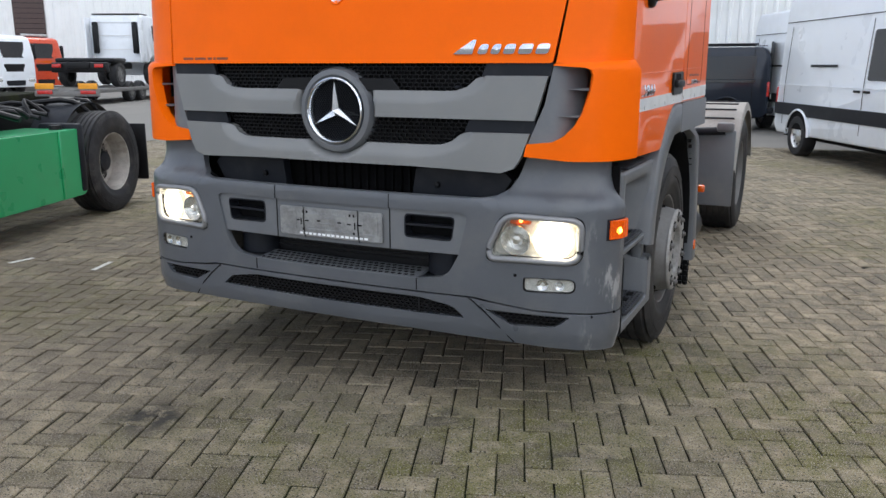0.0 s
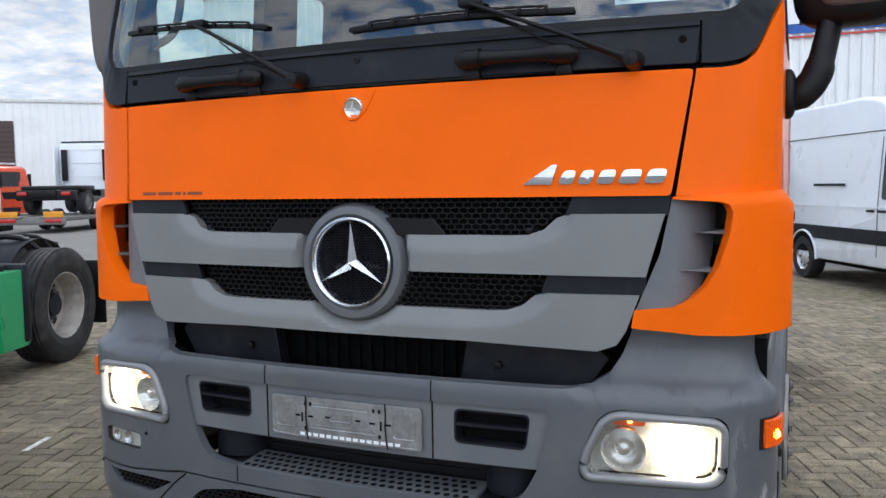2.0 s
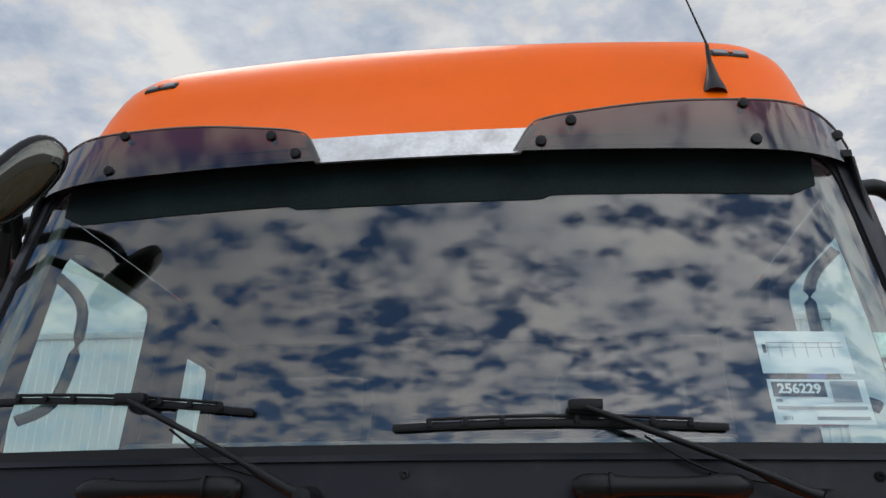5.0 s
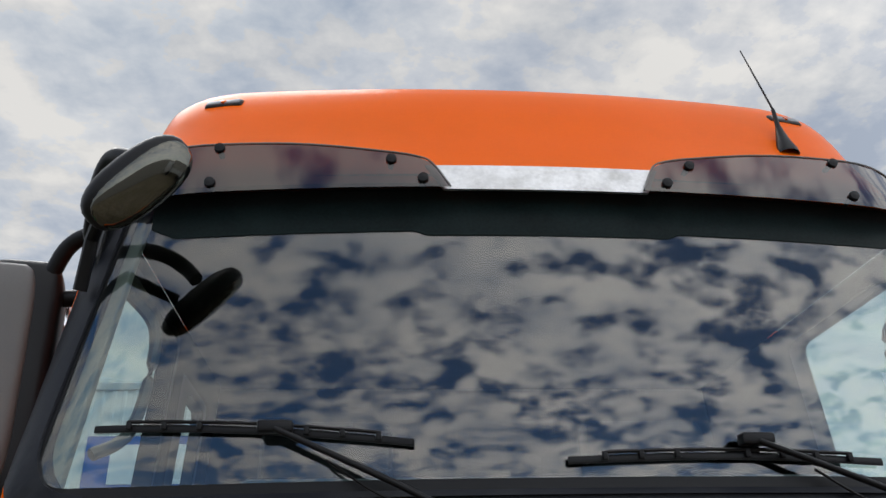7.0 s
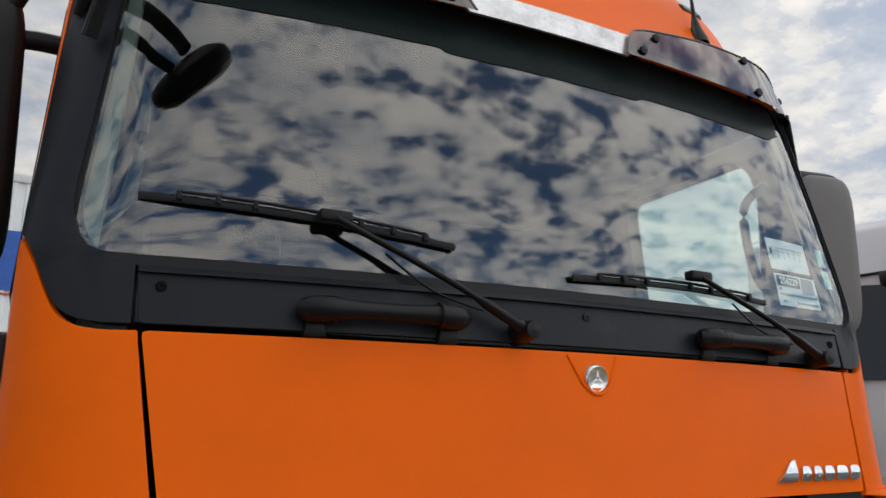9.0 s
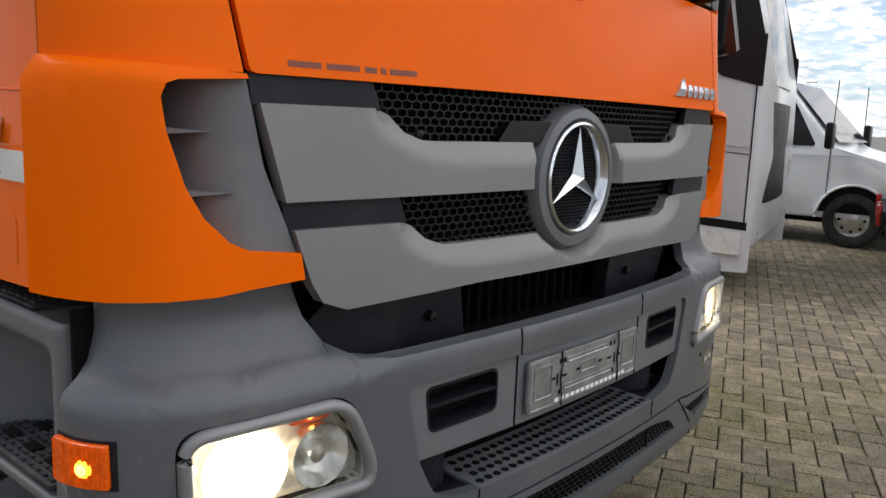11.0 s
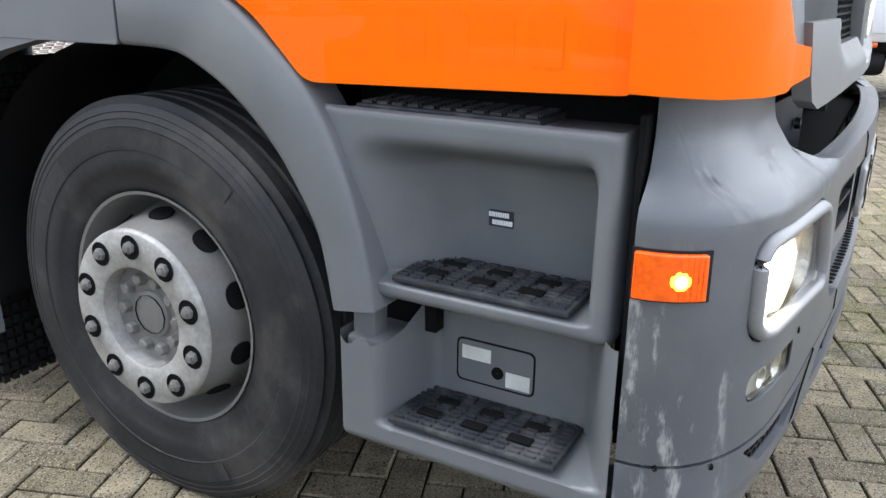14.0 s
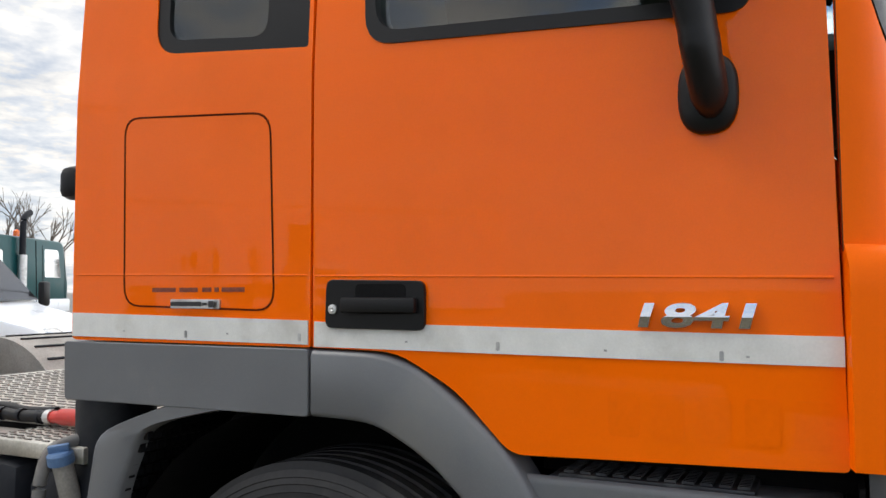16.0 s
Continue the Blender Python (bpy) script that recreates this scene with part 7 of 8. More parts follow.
def extrude_profile(prof, w0, w1, bev=0.05, tumble=0.0, z_t=1.2):
    """A body from its side outline (x forward, z up), pulled to a width; it narrows upwards by tumble."""
    bm = bmesh.new()
    def ring(y, shrink):
        cx, cz = sum(p[0] for p in prof) / len(prof), sum(p[1] for p in prof) / len(prof)
        out = []
        for x, z in prof:
            k = max(0.0, z - z_t) * tumble
            yy = y - math.copysign(k, y)
            dx, dz = x - cx, z - cz
            l = math.hypot(dx, dz)
            f_ = (l - shrink) / l
            out.append((cx + dx * f_, yy, cz + dz * f_))
        return out
    seq = [(-w0 / 2, bev), (-w0 / 2 + bev * 0.3, bev * 0.3), (-w0 / 2 + bev, 0), (w0 / 2 - bev, 0), (w0 / 2 - bev * 0.3, bev * 0.3), (w0 / 2, bev)]
    return loft([ring(y, s) for y, s in seq])


def flat_on(pts, y, sgn_y, out=0.004, thick=0.004, tumble=0.0, z_t=1.2):
    """A thin sheet on the side wall of such a body."""
    return sheet(pts, lambda u, v, d: (u, sgn_y * (y - max(0.0, v - z_t) * tumble + out - d), v), thick, step=0.4)


def panel_van(label, place, heading, L=5.9, Wd=1.98, Ht=2.72, wb=3.665, fo=1.0, body="white", dark_strip=True, windows=False, wheel_r=0.34, name="panel_van", roof_rack=False):
    ob = thing(name, label, "van")
    ob.matrix_basis = Matrix.Translation((*place, 0)) @ Matrix.Rotation(heading, 4, "Z")
    f_, r_ = fo, -(L - fo)          # the front axle is the origin
    hi = Ht
    if hi > 2.3:
        prof = rounded([(f_ - 0.02, 0.36), (f_ + 0.02, 0.75), (f_ - 0.10, 1.00), (f_ - 1.15, 1.28), (f_ - 1.85, 2.10), (f_ - 2.25, hi - 0.14), (f_ - 2.8, hi), (r_ + 0.15, hi - 0.02), (r_, hi - 0.25), (r_ - 0.02, 0.45), (r_ + 0.1, 0.33)], [0.05, 0.10, 0.15, 0.12, 0.25, 0.3, 0.3, 0.1, 0.1, 0.05, 0.05], 4)
    else:
        prof = rounded([(f_ - 0.02, 0.32), (f_ + 0.02, 0.65), (f_ - 0.10, 0.92), (f_ - 0.85, 1.08), (f_ - 1.75, hi - 0.10), (f_ - 2.2, hi), (r_ + 0.15, hi - 0.02), (r_, hi - 0.25), (r_ - 0.02, 0.40), (r_ + 0.1, 0.30)], [0.05, 0.10, 0.15, 0.12, 0.25, 0.3, 0.1, 0.1, 0.05, 0.05], 4)
    t = 0.07
    bd = part("body", extrude_profile(prof, Wd, Wd, 0.07, t), body, ob, angle=50)
    y = Wd / 2
    cant = hi * 0.42
    ws0 = (f_ - 1.16, 1.30) if hi > 2.3 else (f_ - 0.88, 1.10)
    ws1 = (f_ - 1.85, 2.07) if hi > 2.3 else (f_ - 1.72, hi - 0.13)
    bm = bmesh.new()
    wv = []
    for (x, z), k in ((ws0, 0.10), (ws1, 0.14)):
        for s in (-1, 1):
            wv.append(bm.verts.new((x + 0.04, s * (y - k - max(0, z - 1.2) * t), z + 0.04)))
    bm.faces.new((wv[0], wv[1], wv[3], wv[2]))
    part("windscreen", bm, "blackgloss", bd, "dark windscreen")
    for s in (-1, 1):
        if dark_strip:
            part("side_strip", flat_on(rounded([(f_ - 0.45, 0.66), (r_ + 0.05, 0.66), (r_ + 0.05, 0.86), (f_ - 0.45, 0.86)], 0.02, 2), y, s, 0.02, 0.03), "dark", bd, "dark rubbing strip")
            part("load_rail", flat_on(rect(r_ + 1.25, 1.46, r_ + 2.15, 1.50), y, s, 0.006, 0.006, t), "dark", bd)
        wx0, wx1 = (f_ - 1.62, f_ - 2.22) if hi > 2.3 else (f_ - 1.30, f_ - 2.10)
        wz = 1.28 if hi > 2.3 else 1.10
        wt = 1.98 if hi > 2.3 else hi - 0.22
        part("door_window", flat_on(rounded([(wx0 + 0.25, wz), (wx1, wz), (wx1, wt), (wx0 - 0.15, wt)], 0.06, 4), y, s, 0.004, 0.004, t), "blackgloss", bd, "dark door window")
        if windows:
            for a, b in ((wx1 - 0.15, wx1 - 1.15), (wx1 - 1.3, wx1 - 2.6)):
                part("side_window", flat_on(rounded([(a, wz), (b, wz), (b, wt), (a, wt)], 0.05, 4), y, s, 0.004, 0.004, t), "blackgloss", bd, "dark side window")
        for xx in (f_ - 1.20, f_ - 2.30, r_ + 0.35):
            part("panel_joint", flat_on([(xx, 0.5), (xx + 0.012, 0.5), (xx + 0.012, wt + 0.15), (xx, wt + 0.15)], y, s, 0.003, 0.003, t), "gap", bd)
        part("roof_joint", flat_on([(f_ - 1.9, wt + 0.22), (r_ + 0.1, wt + 0.22), (r_ + 0.1, wt + 0.232), (f_ - 1.9, wt + 0.232)], y, s, 0.003, 0.003, t), "gap", bd)
        part("waist_crease", flat_on([(f_ - 0.9, 1.16), (r_ + 0.1, 1.16), (r_ + 0.1, 1.175), (f_ - 0.9, 1.175)], y, s, 0.008, 0.01, t), body, bd)
        for xx in (f_ - 2.18, f_ - 2.45):
            part("door_handle", box(xx, s * (y + 0.012), 1.12, 0.17, 0.03, 0.035, 0.012), "black", bd)
        mr = part("mirror", box(f_ - 1.18, s * (y + 0.17), 1.42, 0.10, 0.20, 0.34, 0.04), "black", bd, "black door mirror")
        part("headlamp", box(f_ - 0.14, s * (y - 0.24), 0.90, 0.26, 0.32, 0.24, 0.07, turn=Matrix.Rotation(radians(28), 4, "Y")), "reflector", bd)
        for x in (0.0, -wb):
            m = Matrix.Translation((x, s * (y + 0.028), wheel_r)) @ Matrix.Rotation(0 if s < 0 else math.pi, 4, "Z")
            road_wheel(bd, m, wheel_r, 0.22)
            ring = [(x + (wheel_r + 0.07) * math.cos(a), wheel_r + (wheel_r + 0.07) * math.sin(a)) for a in (math.pi * i / 14 for i in range(15))]
            ring = [(px, max(pz, 0.44)) for px, pz in ring]
            # near-black filling painted as the shade inside the arch
            part("wheel_arch", flat_on([(px, max(pz, 0.34)) for px, pz in ring][::-1], y, s, 0.024, 0.22), "gap", bd)
            lip = [Vector((x + (wheel_r + 0.085) * math.cos(a), s * (y + 0.018), wheel_r + (wheel_r + 0.085) * math.sin(a))) for a in (math.pi * i / 18 for i in range(19))]
            part("arch_lip", tube(lip, 0.030, 8, 0.6), body, bd)
    part("rear_joint", box(r_ - 0.018, 0, 1.45, 0.012, 0.012, 1.9, 0), "gap", bd)
    part("rear_bumper", box(r_ - 0.04, 0, 0.46, 0.16, Wd - 0.16, 0.14, 0.04), "dark", bd)
    part("number_plate", box(r_ - 0.03, 0.35, 0.78, 0.02, 0.50, 0.11, 0.004), "plate", bd)
    for s in (-1, 1):
        part("tail_lamp", box(r_ + 0.01, s * (y - 0.06), 0.95, 0.06, 0.10, 0.34, 0.02), "red", bd)
        part("rear_window", box(r_ + 0.005, s * 0.45, 1.75, 0.05, 0.62, 0.55, 0.02), "blackgloss", bd)
    part("grille", box(f_ + 0.005, 0, 0.78, 0.04, 0.9, 0.24, 0.03), "black", bd)
    part("bumper", box(f_ + 0.0, 0, 0.46, 0.12, Wd - 0.1, 0.26, 0.05), "dark", bd)
    part("plinth", box(f_ - L / 2, 0, 0.36, L - 0.3, Wd - 0.3, 0.16, 0), "gap", bd)
    if roof_rack:
        for s in (-1, 1):
            part("roof_rail", tube([(f_ - 1.9, s * (y - 0.2), hi + 0.05), (r_ + 0.3, s * (y - 0.2), hi + 0.05)], 0.02, 8), "black", bd)
    return ob


panel_van("white high-roof panel van with a dark rubbing strip", (3.79, 9.25), radians(-63.8), L=5.3, wb=3.375, fo=0.9)
panel_van("second white panel van parked behind the first", (2.70, 15.45), radians(-63.8), L=5.3, wb=3.375, fo=0.9)
panel_van("black van with dark glass parked by the hall", (-3.6, 18.1), math.pi, L=5.0, Wd=1.9, Ht=1.92, wb=3.2, fo=0.9, body="navy", dark_strip=False, windows=True, roof_rack=True)
panel_van("white van parked behind a curtain lorry", (10.36, 1.68), radians(-87), L=5.6, Wd=1.98, Ht=2.45, wb=3.4, fo=0.85, body="white", dark_strip=False, wheel_r=0.36)


# ---------------------------------------------------------------- other trucks
def cab_body(ob, paint, W=2.45, D=2.1, z0=1.0, H_=3.2, glass_z=(2.0, 2.75), dark_low=True):
    """A cab-over truck cab facing -y, front at y = 0."""
    prof = rounded([(0.04, 0.42), (0.0, 1.2), (0.02, 1.9), (0.22, 2.85), (0.55, H_), (D, H_ + 0.05), (D, 1.0), (1.9, 0.95), (1.75, 1.15), (1.35, 1.28), (0.95, 1.15), (0.80, 0.42)], [0.06, 0.1, 0.1, 0.2, 0.3, 0.15, 0.05, 0.05, 0.2, 0.2, 0.2, 0.05], 4)
    bm = extrude_profile(prof, W, W, 0.12, 0.05, 1.9)
    bm.transform(Matrix.Rotation(radians(90), 4, "Z") @ Matrix.Scale(-1, 4, (0, 1, 0)))
    bmesh.ops.recalc_face_normals(bm, faces=bm.faces[:])
    return part("cab", bm, paint, ob, angle=50)


def on_front(ob, pts, material, y, lean=0.0, z_r=1.9, out=0.01, name="front_part", label=""):
    return part(name, sheet(pts, lambda u, v, d: (u, y + max(0, v - z_r) * lean + 0.05 * u * u - out + d, v), 0.01, step=0.4), material, ob, label)


def on_side(ob, s, pts, material, x, out=0.004, name="side_part", label="", tumble=0.05, z_t=1.9):
    o = pts if s < 0 else pts[::-1]
    return part(name, sheet(o, lambda u, v, d: (s * (x - max(0, v - z_t) * tumble + out - d), u, v), 0.006, step=0.4), material, ob, label)


def truck_wheel(ob, x, y, s, r=0.52):
    m = Matrix.Translation((x, y, r)) @ Matrix.Rotation(radians(-90) if s < 0 else radians(90), 4, "Z")
    return road_wheel(ob, m, r, 0.30, "rimgrey")


# pale grey modern tractor unit standing next to the orange one
GT = thing("tractor_truck", "pale silver-white modern tractor unit with a dark windscreen", "truck")
GT.matrix_basis = Matrix.Translation((6.21, 1.56, 0)) @ Matrix.Rotation(radians(12), 4, "Z")
gc = cab_body(GT, "silver", W=2.48, D=2.3, H_=3.42)
for s in (-1, 1):
    x = 1.24
    on_side(gc, s, rounded([(0.27, 2.06), (1.66, 2.14), (1.66, 2.92), (0.42, 2.80)], [0.04, 0.06, 0.06, 0.12], 4), "blackgloss", x, 0.006, "door_window", "dark door window")
    on_side(gc, s, rounded([(0.04, 1.80), (0.38, 1.89), (0.52, 2.02), (0.30, 2.07), (0.04, 2.24)], 0.02, 2), "black", x, 0.010, "mirror_base", "black mirror base panel")
    on_side(gc, s, [(0.06, 2.22), (0.25, 2.10), (0.46, 3.20), (0.34, 3.22)], "black", x, 0.008, "pillar_trim", "black pillar trim")
    for yy, zz0, zz1 in ((0.08, 0.62, 1.82), (1.75, 0.95, 2.95)):
        on_side(gc, s, [(yy, zz0), (yy + 0.012, zz0), (yy + 0.012, zz1), (yy, zz1)], "gap", x, 0.007, "joint")
    on_side(gc, s, [(0.10, 1.30), (1.75, 1.42), (1.75, 1.44), (0.10, 1.32)], "silver", x, 0.014, "crease")
    # thin near-black line paints the shade below the crease
    on_side(gc, s, [(0.10, 1.24), (1.75, 1.36), (1.75, 1.366), (0.10, 1.246)], "gap", x, 0.006, "crease_line")
    on_side(gc, s, [(0.06, 0.60), (0.62, 0.63), (0.66, 0.70), (0.06, 0.67)], "black", x, 0.012, "sill_gap", "black gap over the step")
    on_side(gc, s, rounded([(0.02, 0.24), (0.62, 0.22), (0.62, 0.62), (0.02, 0.60)], 0.03, 3), "silver", x, 0.010, "skirt", "pale lower skirt")
    on_side(gc, s, rounded([(0.10, 0.38), (0.56, 0.38), (0.56, 0.59), (0.10, 0.58)], 0.03, 3), "tape", x, 0.014, "step_recess")
    part("side_step", box(s * (x + 0.01), 0.33, 0.39, 0.06, 0.46, 0.03, 0.01), "alu", gc)
    mir = part("side_mirror", shell(s * (x + 0.20), 0.50, 2.42, 0.10, 0.16, 0.76, 5), "silver", gc, "pale mirror housing with black arms", angle=60)
    for zz in (2.74, 2.10):
        part("mirror_arm", tube([(s * (x - 0.04), 0.40, zz), (s * (x + 0.2), 0.50, zz)], 0.05, 10), "black", mir)
    for zz, hh in ((2.60, 0.36), (2.20, 0.30)):
        part("mirror_glass", box(s * (x + 0.20), 0.585, zz, 0.19, 0.07, hh, 0.03), "black", mir)
    truck_wheel(gc, s * 1.22, 1.38, s)
    part("camera_pod", box(s * (x + 0.01), 0.95, 2.90, 0.10, 0.30, 0.13, 0.04), "black", gc, "black pod over the door window")
    part("window_visor", box(s * (x - 0.03), 1.0, 2.96, 0.03, 1.1, 0.025, 0.008), "black", gc)
    on_front(gc, [(s * 0.78, 1.02), (s * 1.12, 1.05), (s * 1.14, 1.22), (s * 0.85, 1.18)] if s > 0 else [(-0.78, 1.02), (-0.85, 1.18), (-1.14, 1.22), (-1.12, 1.05)], "reflector", 0.0, name="headlamp")
on_front(gc, rounded([(-1.12, 1.85), (1.12, 1.85), (1.05, 2.85), (-1.05, 2.85)], 0.08, 4), "blackgloss", 0.01, 0.20, name="windscreen", label="dark windscreen")
on_front(gc, rounded([(-0.8, 0.8), (0.8, 0.8), (0.9, 1.7), (-0.9, 1.7)], 0.1, 4), "black", 0.0, name="grille", label="black grille")
part("roof_visor", box(0, 0.20, 2.98, 2.2, 0.30, 0.10, 0.04), "black", gc)
part("chassis", box(0, 4.2, 0.85, 0.9, 4.4, 0.25, 0.02), "black", GT)
for s in (-1, 1):
    truck_wheel(gc, s * 1.22, 5.1, s)
for x in (-0.8, -0.1):
    part("roof_lamp", box(x, 0.9, 3.53, 0.10, 0.14, 0.06, 0.02), "black", gc)

# green tractor unit with its side tank
GR_T = thing("tractor_truck", "green tractor unit with a green side tank and black mudguard", "truck")
GR_T.matrix_basis = Matrix.Translation((-5.93, 2.61, 0)) @ Matrix.Rotation(radians(19), 4, "Z")
part("chassis", box(0, -1.4, 0.88, 0.9, 5.4, 0.26, 0.02), "black", GR_T)
for s in (-1, 1):
    wl = part("rear_wheel", moved(lathe([(0.0, 0.05), (0.3, 0.05)], 12), Matrix.Translation((s * 1.0 - 0.15, 0, 0.52))), "gap", GR_T, "rear wheel with a pale dished rim")
    wheel_parts(wl, s, 1.26, 0.0, 0.515, front=False, rim_paint="palerim")
    tk = part("side_tank", sheet(rounded([(-2.15, 0.26), (-0.54, 0.26), (-0.54, 0.90), (-2.15, 0.90)], 0.10, 5), lambda u, v, d: (s * (1.25 - d), u, v), 0.55, step=0), "green", GR_T, "green side tank", bevel=0.07, angle=50)
    part("tank_strap", box(s * 1.256, -0.95, 0.58, 0.012, 0.03, 0.62, 0.004), "green", tk)
    part("tank_cap", moved(lathe([(0.0, 0.06), (0.04, 0.055), (0.045, 0.0005)], 16, "z"), Matrix.Translation((s * 1.1, -0.75, 0.90))), "black", tk)
    arc = [(0.60 * math.cos(a), 0.52 + 0.60 * math.sin(a)) for a in (radians(25 + 180 * i / 30) for i in range(31))]
    bm = loft([[(s * x, y, max(0.25, z) + (0.0 if x < 1.2 else -0.02)) for y, z in arc] for x in (0.66, 1.02)], closed=False, caps=False)
    part("mudguard", bm, "dark", GR_T, "black mudguard")
    part("mudguard_front", box(s * 1.06, -0.60, 0.62, 0.42, 0.10, 0.66, 0.03), "dark", GR_T, "black panel ahead of the wheel")
    part("mudflap", box(s * 1.0, 0.66, 0.55, 0.55, 0.02, 0.62, 0.006), "black", GR_T)
    part("side_lamp", box(s * 1.22, -0.72, 0.80, 0.05, 0.04, 0.10, 0.01), "amber", GR_T)
for i in range(18):
    run = curve_pts([(random.uniform(-0.3, 1.0), -1.9 + i * 0.11, 1.0), (random.uniform(0.2, 1.0), -1.8 + i * 0.11, 1.10 + random.uniform(-0.03, 0.06)), (random.uniform(0.3, 1.1), -1.7 + i * 0.11, 1.02)], 4)
    part("hose", tube(run, random.uniform(0.012, 0.03), 8), "black", GR_T)

# low trucks far across the yard
def far_tractor(label, place, turn, paint, H_=3.1, sign=False, high=0.0):
    ob = thing("tractor_truck", label, "truck")
    ob.matrix_basis = Matrix.Translation((*place, high)) @ Matrix.Rotation(turn, 4, "Z")
    c = cab_body(ob, paint, H_=H_, D=2.2)
    on_front(c, rounded([(-1.1, 1.85), (1.1, 1.85), (1.0, 2.62), (-1.0, 2.62)], 0.08, 3), "blackgloss", 0.01, 0.20, name="windscreen", label="dark windscreen")
    on_front(c, rounded([(-0.55, 1.18), (0.55, 1.18), (0.6, 1.55), (-0.6, 1.55)], 0.08, 3), "black", 0.0, name="grille", label="black grille")
    on_front(c, rounded([(-0.5, 0.50), (0.5, 0.50), (0.55, 0.75), (-0.55, 0.75)], 0.05, 3), "dark", 0.0, name="air_intake")
    for s in (-1, 1):
        on_side(c, s, rounded([(0.35, 1.9), (1.25, 1.92), (1.25, 2.6), (0.55, 2.6)], 0.08, 3), "blackgloss", 1.225, name="door_window")
        part("headlamp", box(s * 0.92, 0.05, 0.78, 0.4, 0.1, 0.18, 0.03), "reflector", c)
        part("side_mirror", box(s * 1.42, 0.30, 2.15, 0.2, 0.1, 0.75, 0.04), "black", c)
        truck_wheel(c, s * 1.2, 1.35, s)
        truck_wheel(c, s * 1.2, 4.9, s)
    part("chassis", box(0, 4.0, 0.85, 0.9, 4.2, 0.28, 0.02), "black", ob)
    part("fifth_wheel", box(0, 4.8, 1.12, 0.9, 0.9, 0.08, 0.02), "black", ob)
    part("rear_mudguards", box(0, 4.9, 1.06, 2.45, 1.25, 0.20, 0.08), "black", ob)
    part("rear_frame", box(0, 5.9, 0.78, 2.3, 0.25, 0.40, 0.05), "black", ob)
    for s in (-1, 1):
        part("tail_lamp", box(s * 0.85, 6.12, 0.85, 0.35, 0.06, 0.14, 0.01), "red", ob)
    if sign:
        part("roof_light_bar", box(0, 0.6, H_ + 0.10, 1.6, 0.12, 0.12, 0.03), "steel", c)
        on_front(c, rect(-0.5, 1.60, 0.5, 1.74), "amber", 0.0, out=0.02, name="sign_board")
    return ob


far_tractor("white tractor unit parked across the yard", (-34.9, 24.4), radians(92), "white", 2.95)
far_tractor("red-orange tractor unit parked across the yard", (-36.5, 27.4), radians(92), "redorange", 2.95, True)
# a white tractor unit carried on a low loader trailer, its rear towards us
WT = far_tractor("white tractor unit loaded on a low trailer", (-27.9, 25.7), radians(204), "white", 3.0, high=0.62)
for z in (1.55, 2.15, 2.72):
    part("rear_seam", box(0, 2.215, z, 2.1, 0.02, 0.025, 0), "plate", WT)
part("roof_slot", box(0, 1.75, 3.06, 2.1, 0.9, 0.05, 0.01), "gap", WT, "dark slot under the roof edge")
for s in (-1, 1):
    part("exhaust_stack", box(s * 0.88, 2.36, 2.05, 0.22, 0.20, 1.35, 0.05), "black", WT, "black upright intake stack")
    part("side_fairing", box(s * 1.18, 2.42, 1.95, 0.05, 0.5, 1.9, 0.02), "white", WT, "white side fairing")
    part("hand_rail", tube([(s * 1.02, 2.28, 1.2), (s * 1.02, 2.28, 2.5)], 0.03, 8), "steel", WT)
LL = thing("low_loader_trailer", "orange and steel low loader trailer with amber rear boards", "trailer")
LL.matrix_basis = Matrix.Translation((-24.9, 19.1, 0)) @ Matrix.Rotation(radians(24), 4, "Z")
part("bed", box(0, 5.0, 0.52, 2.5, 10.0, 0.16, 0.03), "rimgrey", LL)
part("rear_beam", box(0, -0.02, 0.42, 2.55, 0.12, 0.22, 0.03), "rimgrey", LL, "dusty steel rear beam")
for s in (-1, 1):
    part("rear_board", box(s * 0.85, -0.09, 0.70, 0.75, 0.03, 0.22, 0.02), "yellowboard", LL, "amber reflective board")
    part("tail_lamp", box(s * 0.85, -0.10, 0.47, 0.6, 0.03, 0.14, 0.02), "red", LL)
    for y in (3.2, 4.3):
        truck_wheel(LL, s * 1.2, y, s, 0.42)
    part("ramp", box(s * 0.7, 0.6, 0.58, 0.7, 1.4, 0.08, 0.01), "rimgrey", LL)

# curtain-sided lorry and its dropside body
CL = thing("curtain_lorry", "white dropside lorry with a worn tarpaulin and red tail lamps", "truck")
CL.matrix_basis = Matrix.Translation((7.33, 0.76, 0)) @ Matrix.Rotation(radians(-77), 4, "Z")
# local x forward from the tail, y to the left; the tail is at x = 0, the near side at y = 0
part("deck", box(3.0, 1.22, 0.78, 6.0, 2.44, 0.12, 0.02), "plate", CL)
for y in (0.0, 2.44):
    part("dropside", box(3.0, y, 1.12, 5.96, 0.04, 0.62, 0.01), "white", CL, "white dropside panel")
    tp = sheet([(0.02, 1.42), (5.98, 1.42), (5.98, 3.1), (0.02, 3.1)], lambda u, v, d: (u, (y - 0.02 if y < 1 else y + 0.02) + (-1 if y < 1 else 1) * (0.03 * math.sin(u * 3.1) * (3.1 - v) * 0.4 + 0.015 * math.sin(v * 9 + u * 2)) + d, v), 0.01, step=0.12)
    part("tarpaulin", tp, "tarp", CL, "dirty white tarpaulin with folds")
    for i in range(6):
        st_ = part("strap", box(0.8 + i * 0.95, y - 0.045 if y < 1 else y + 0.045, 1.50, 0.035, 0.012, 0.9, 0.003), "black", CL)
        part("buckle", box(0.8 + i * 0.95, y - 0.055 if y < 1 else y + 0.055, 1.44, 0.07, 0.02, 0.08, 0.01), "black", st_)
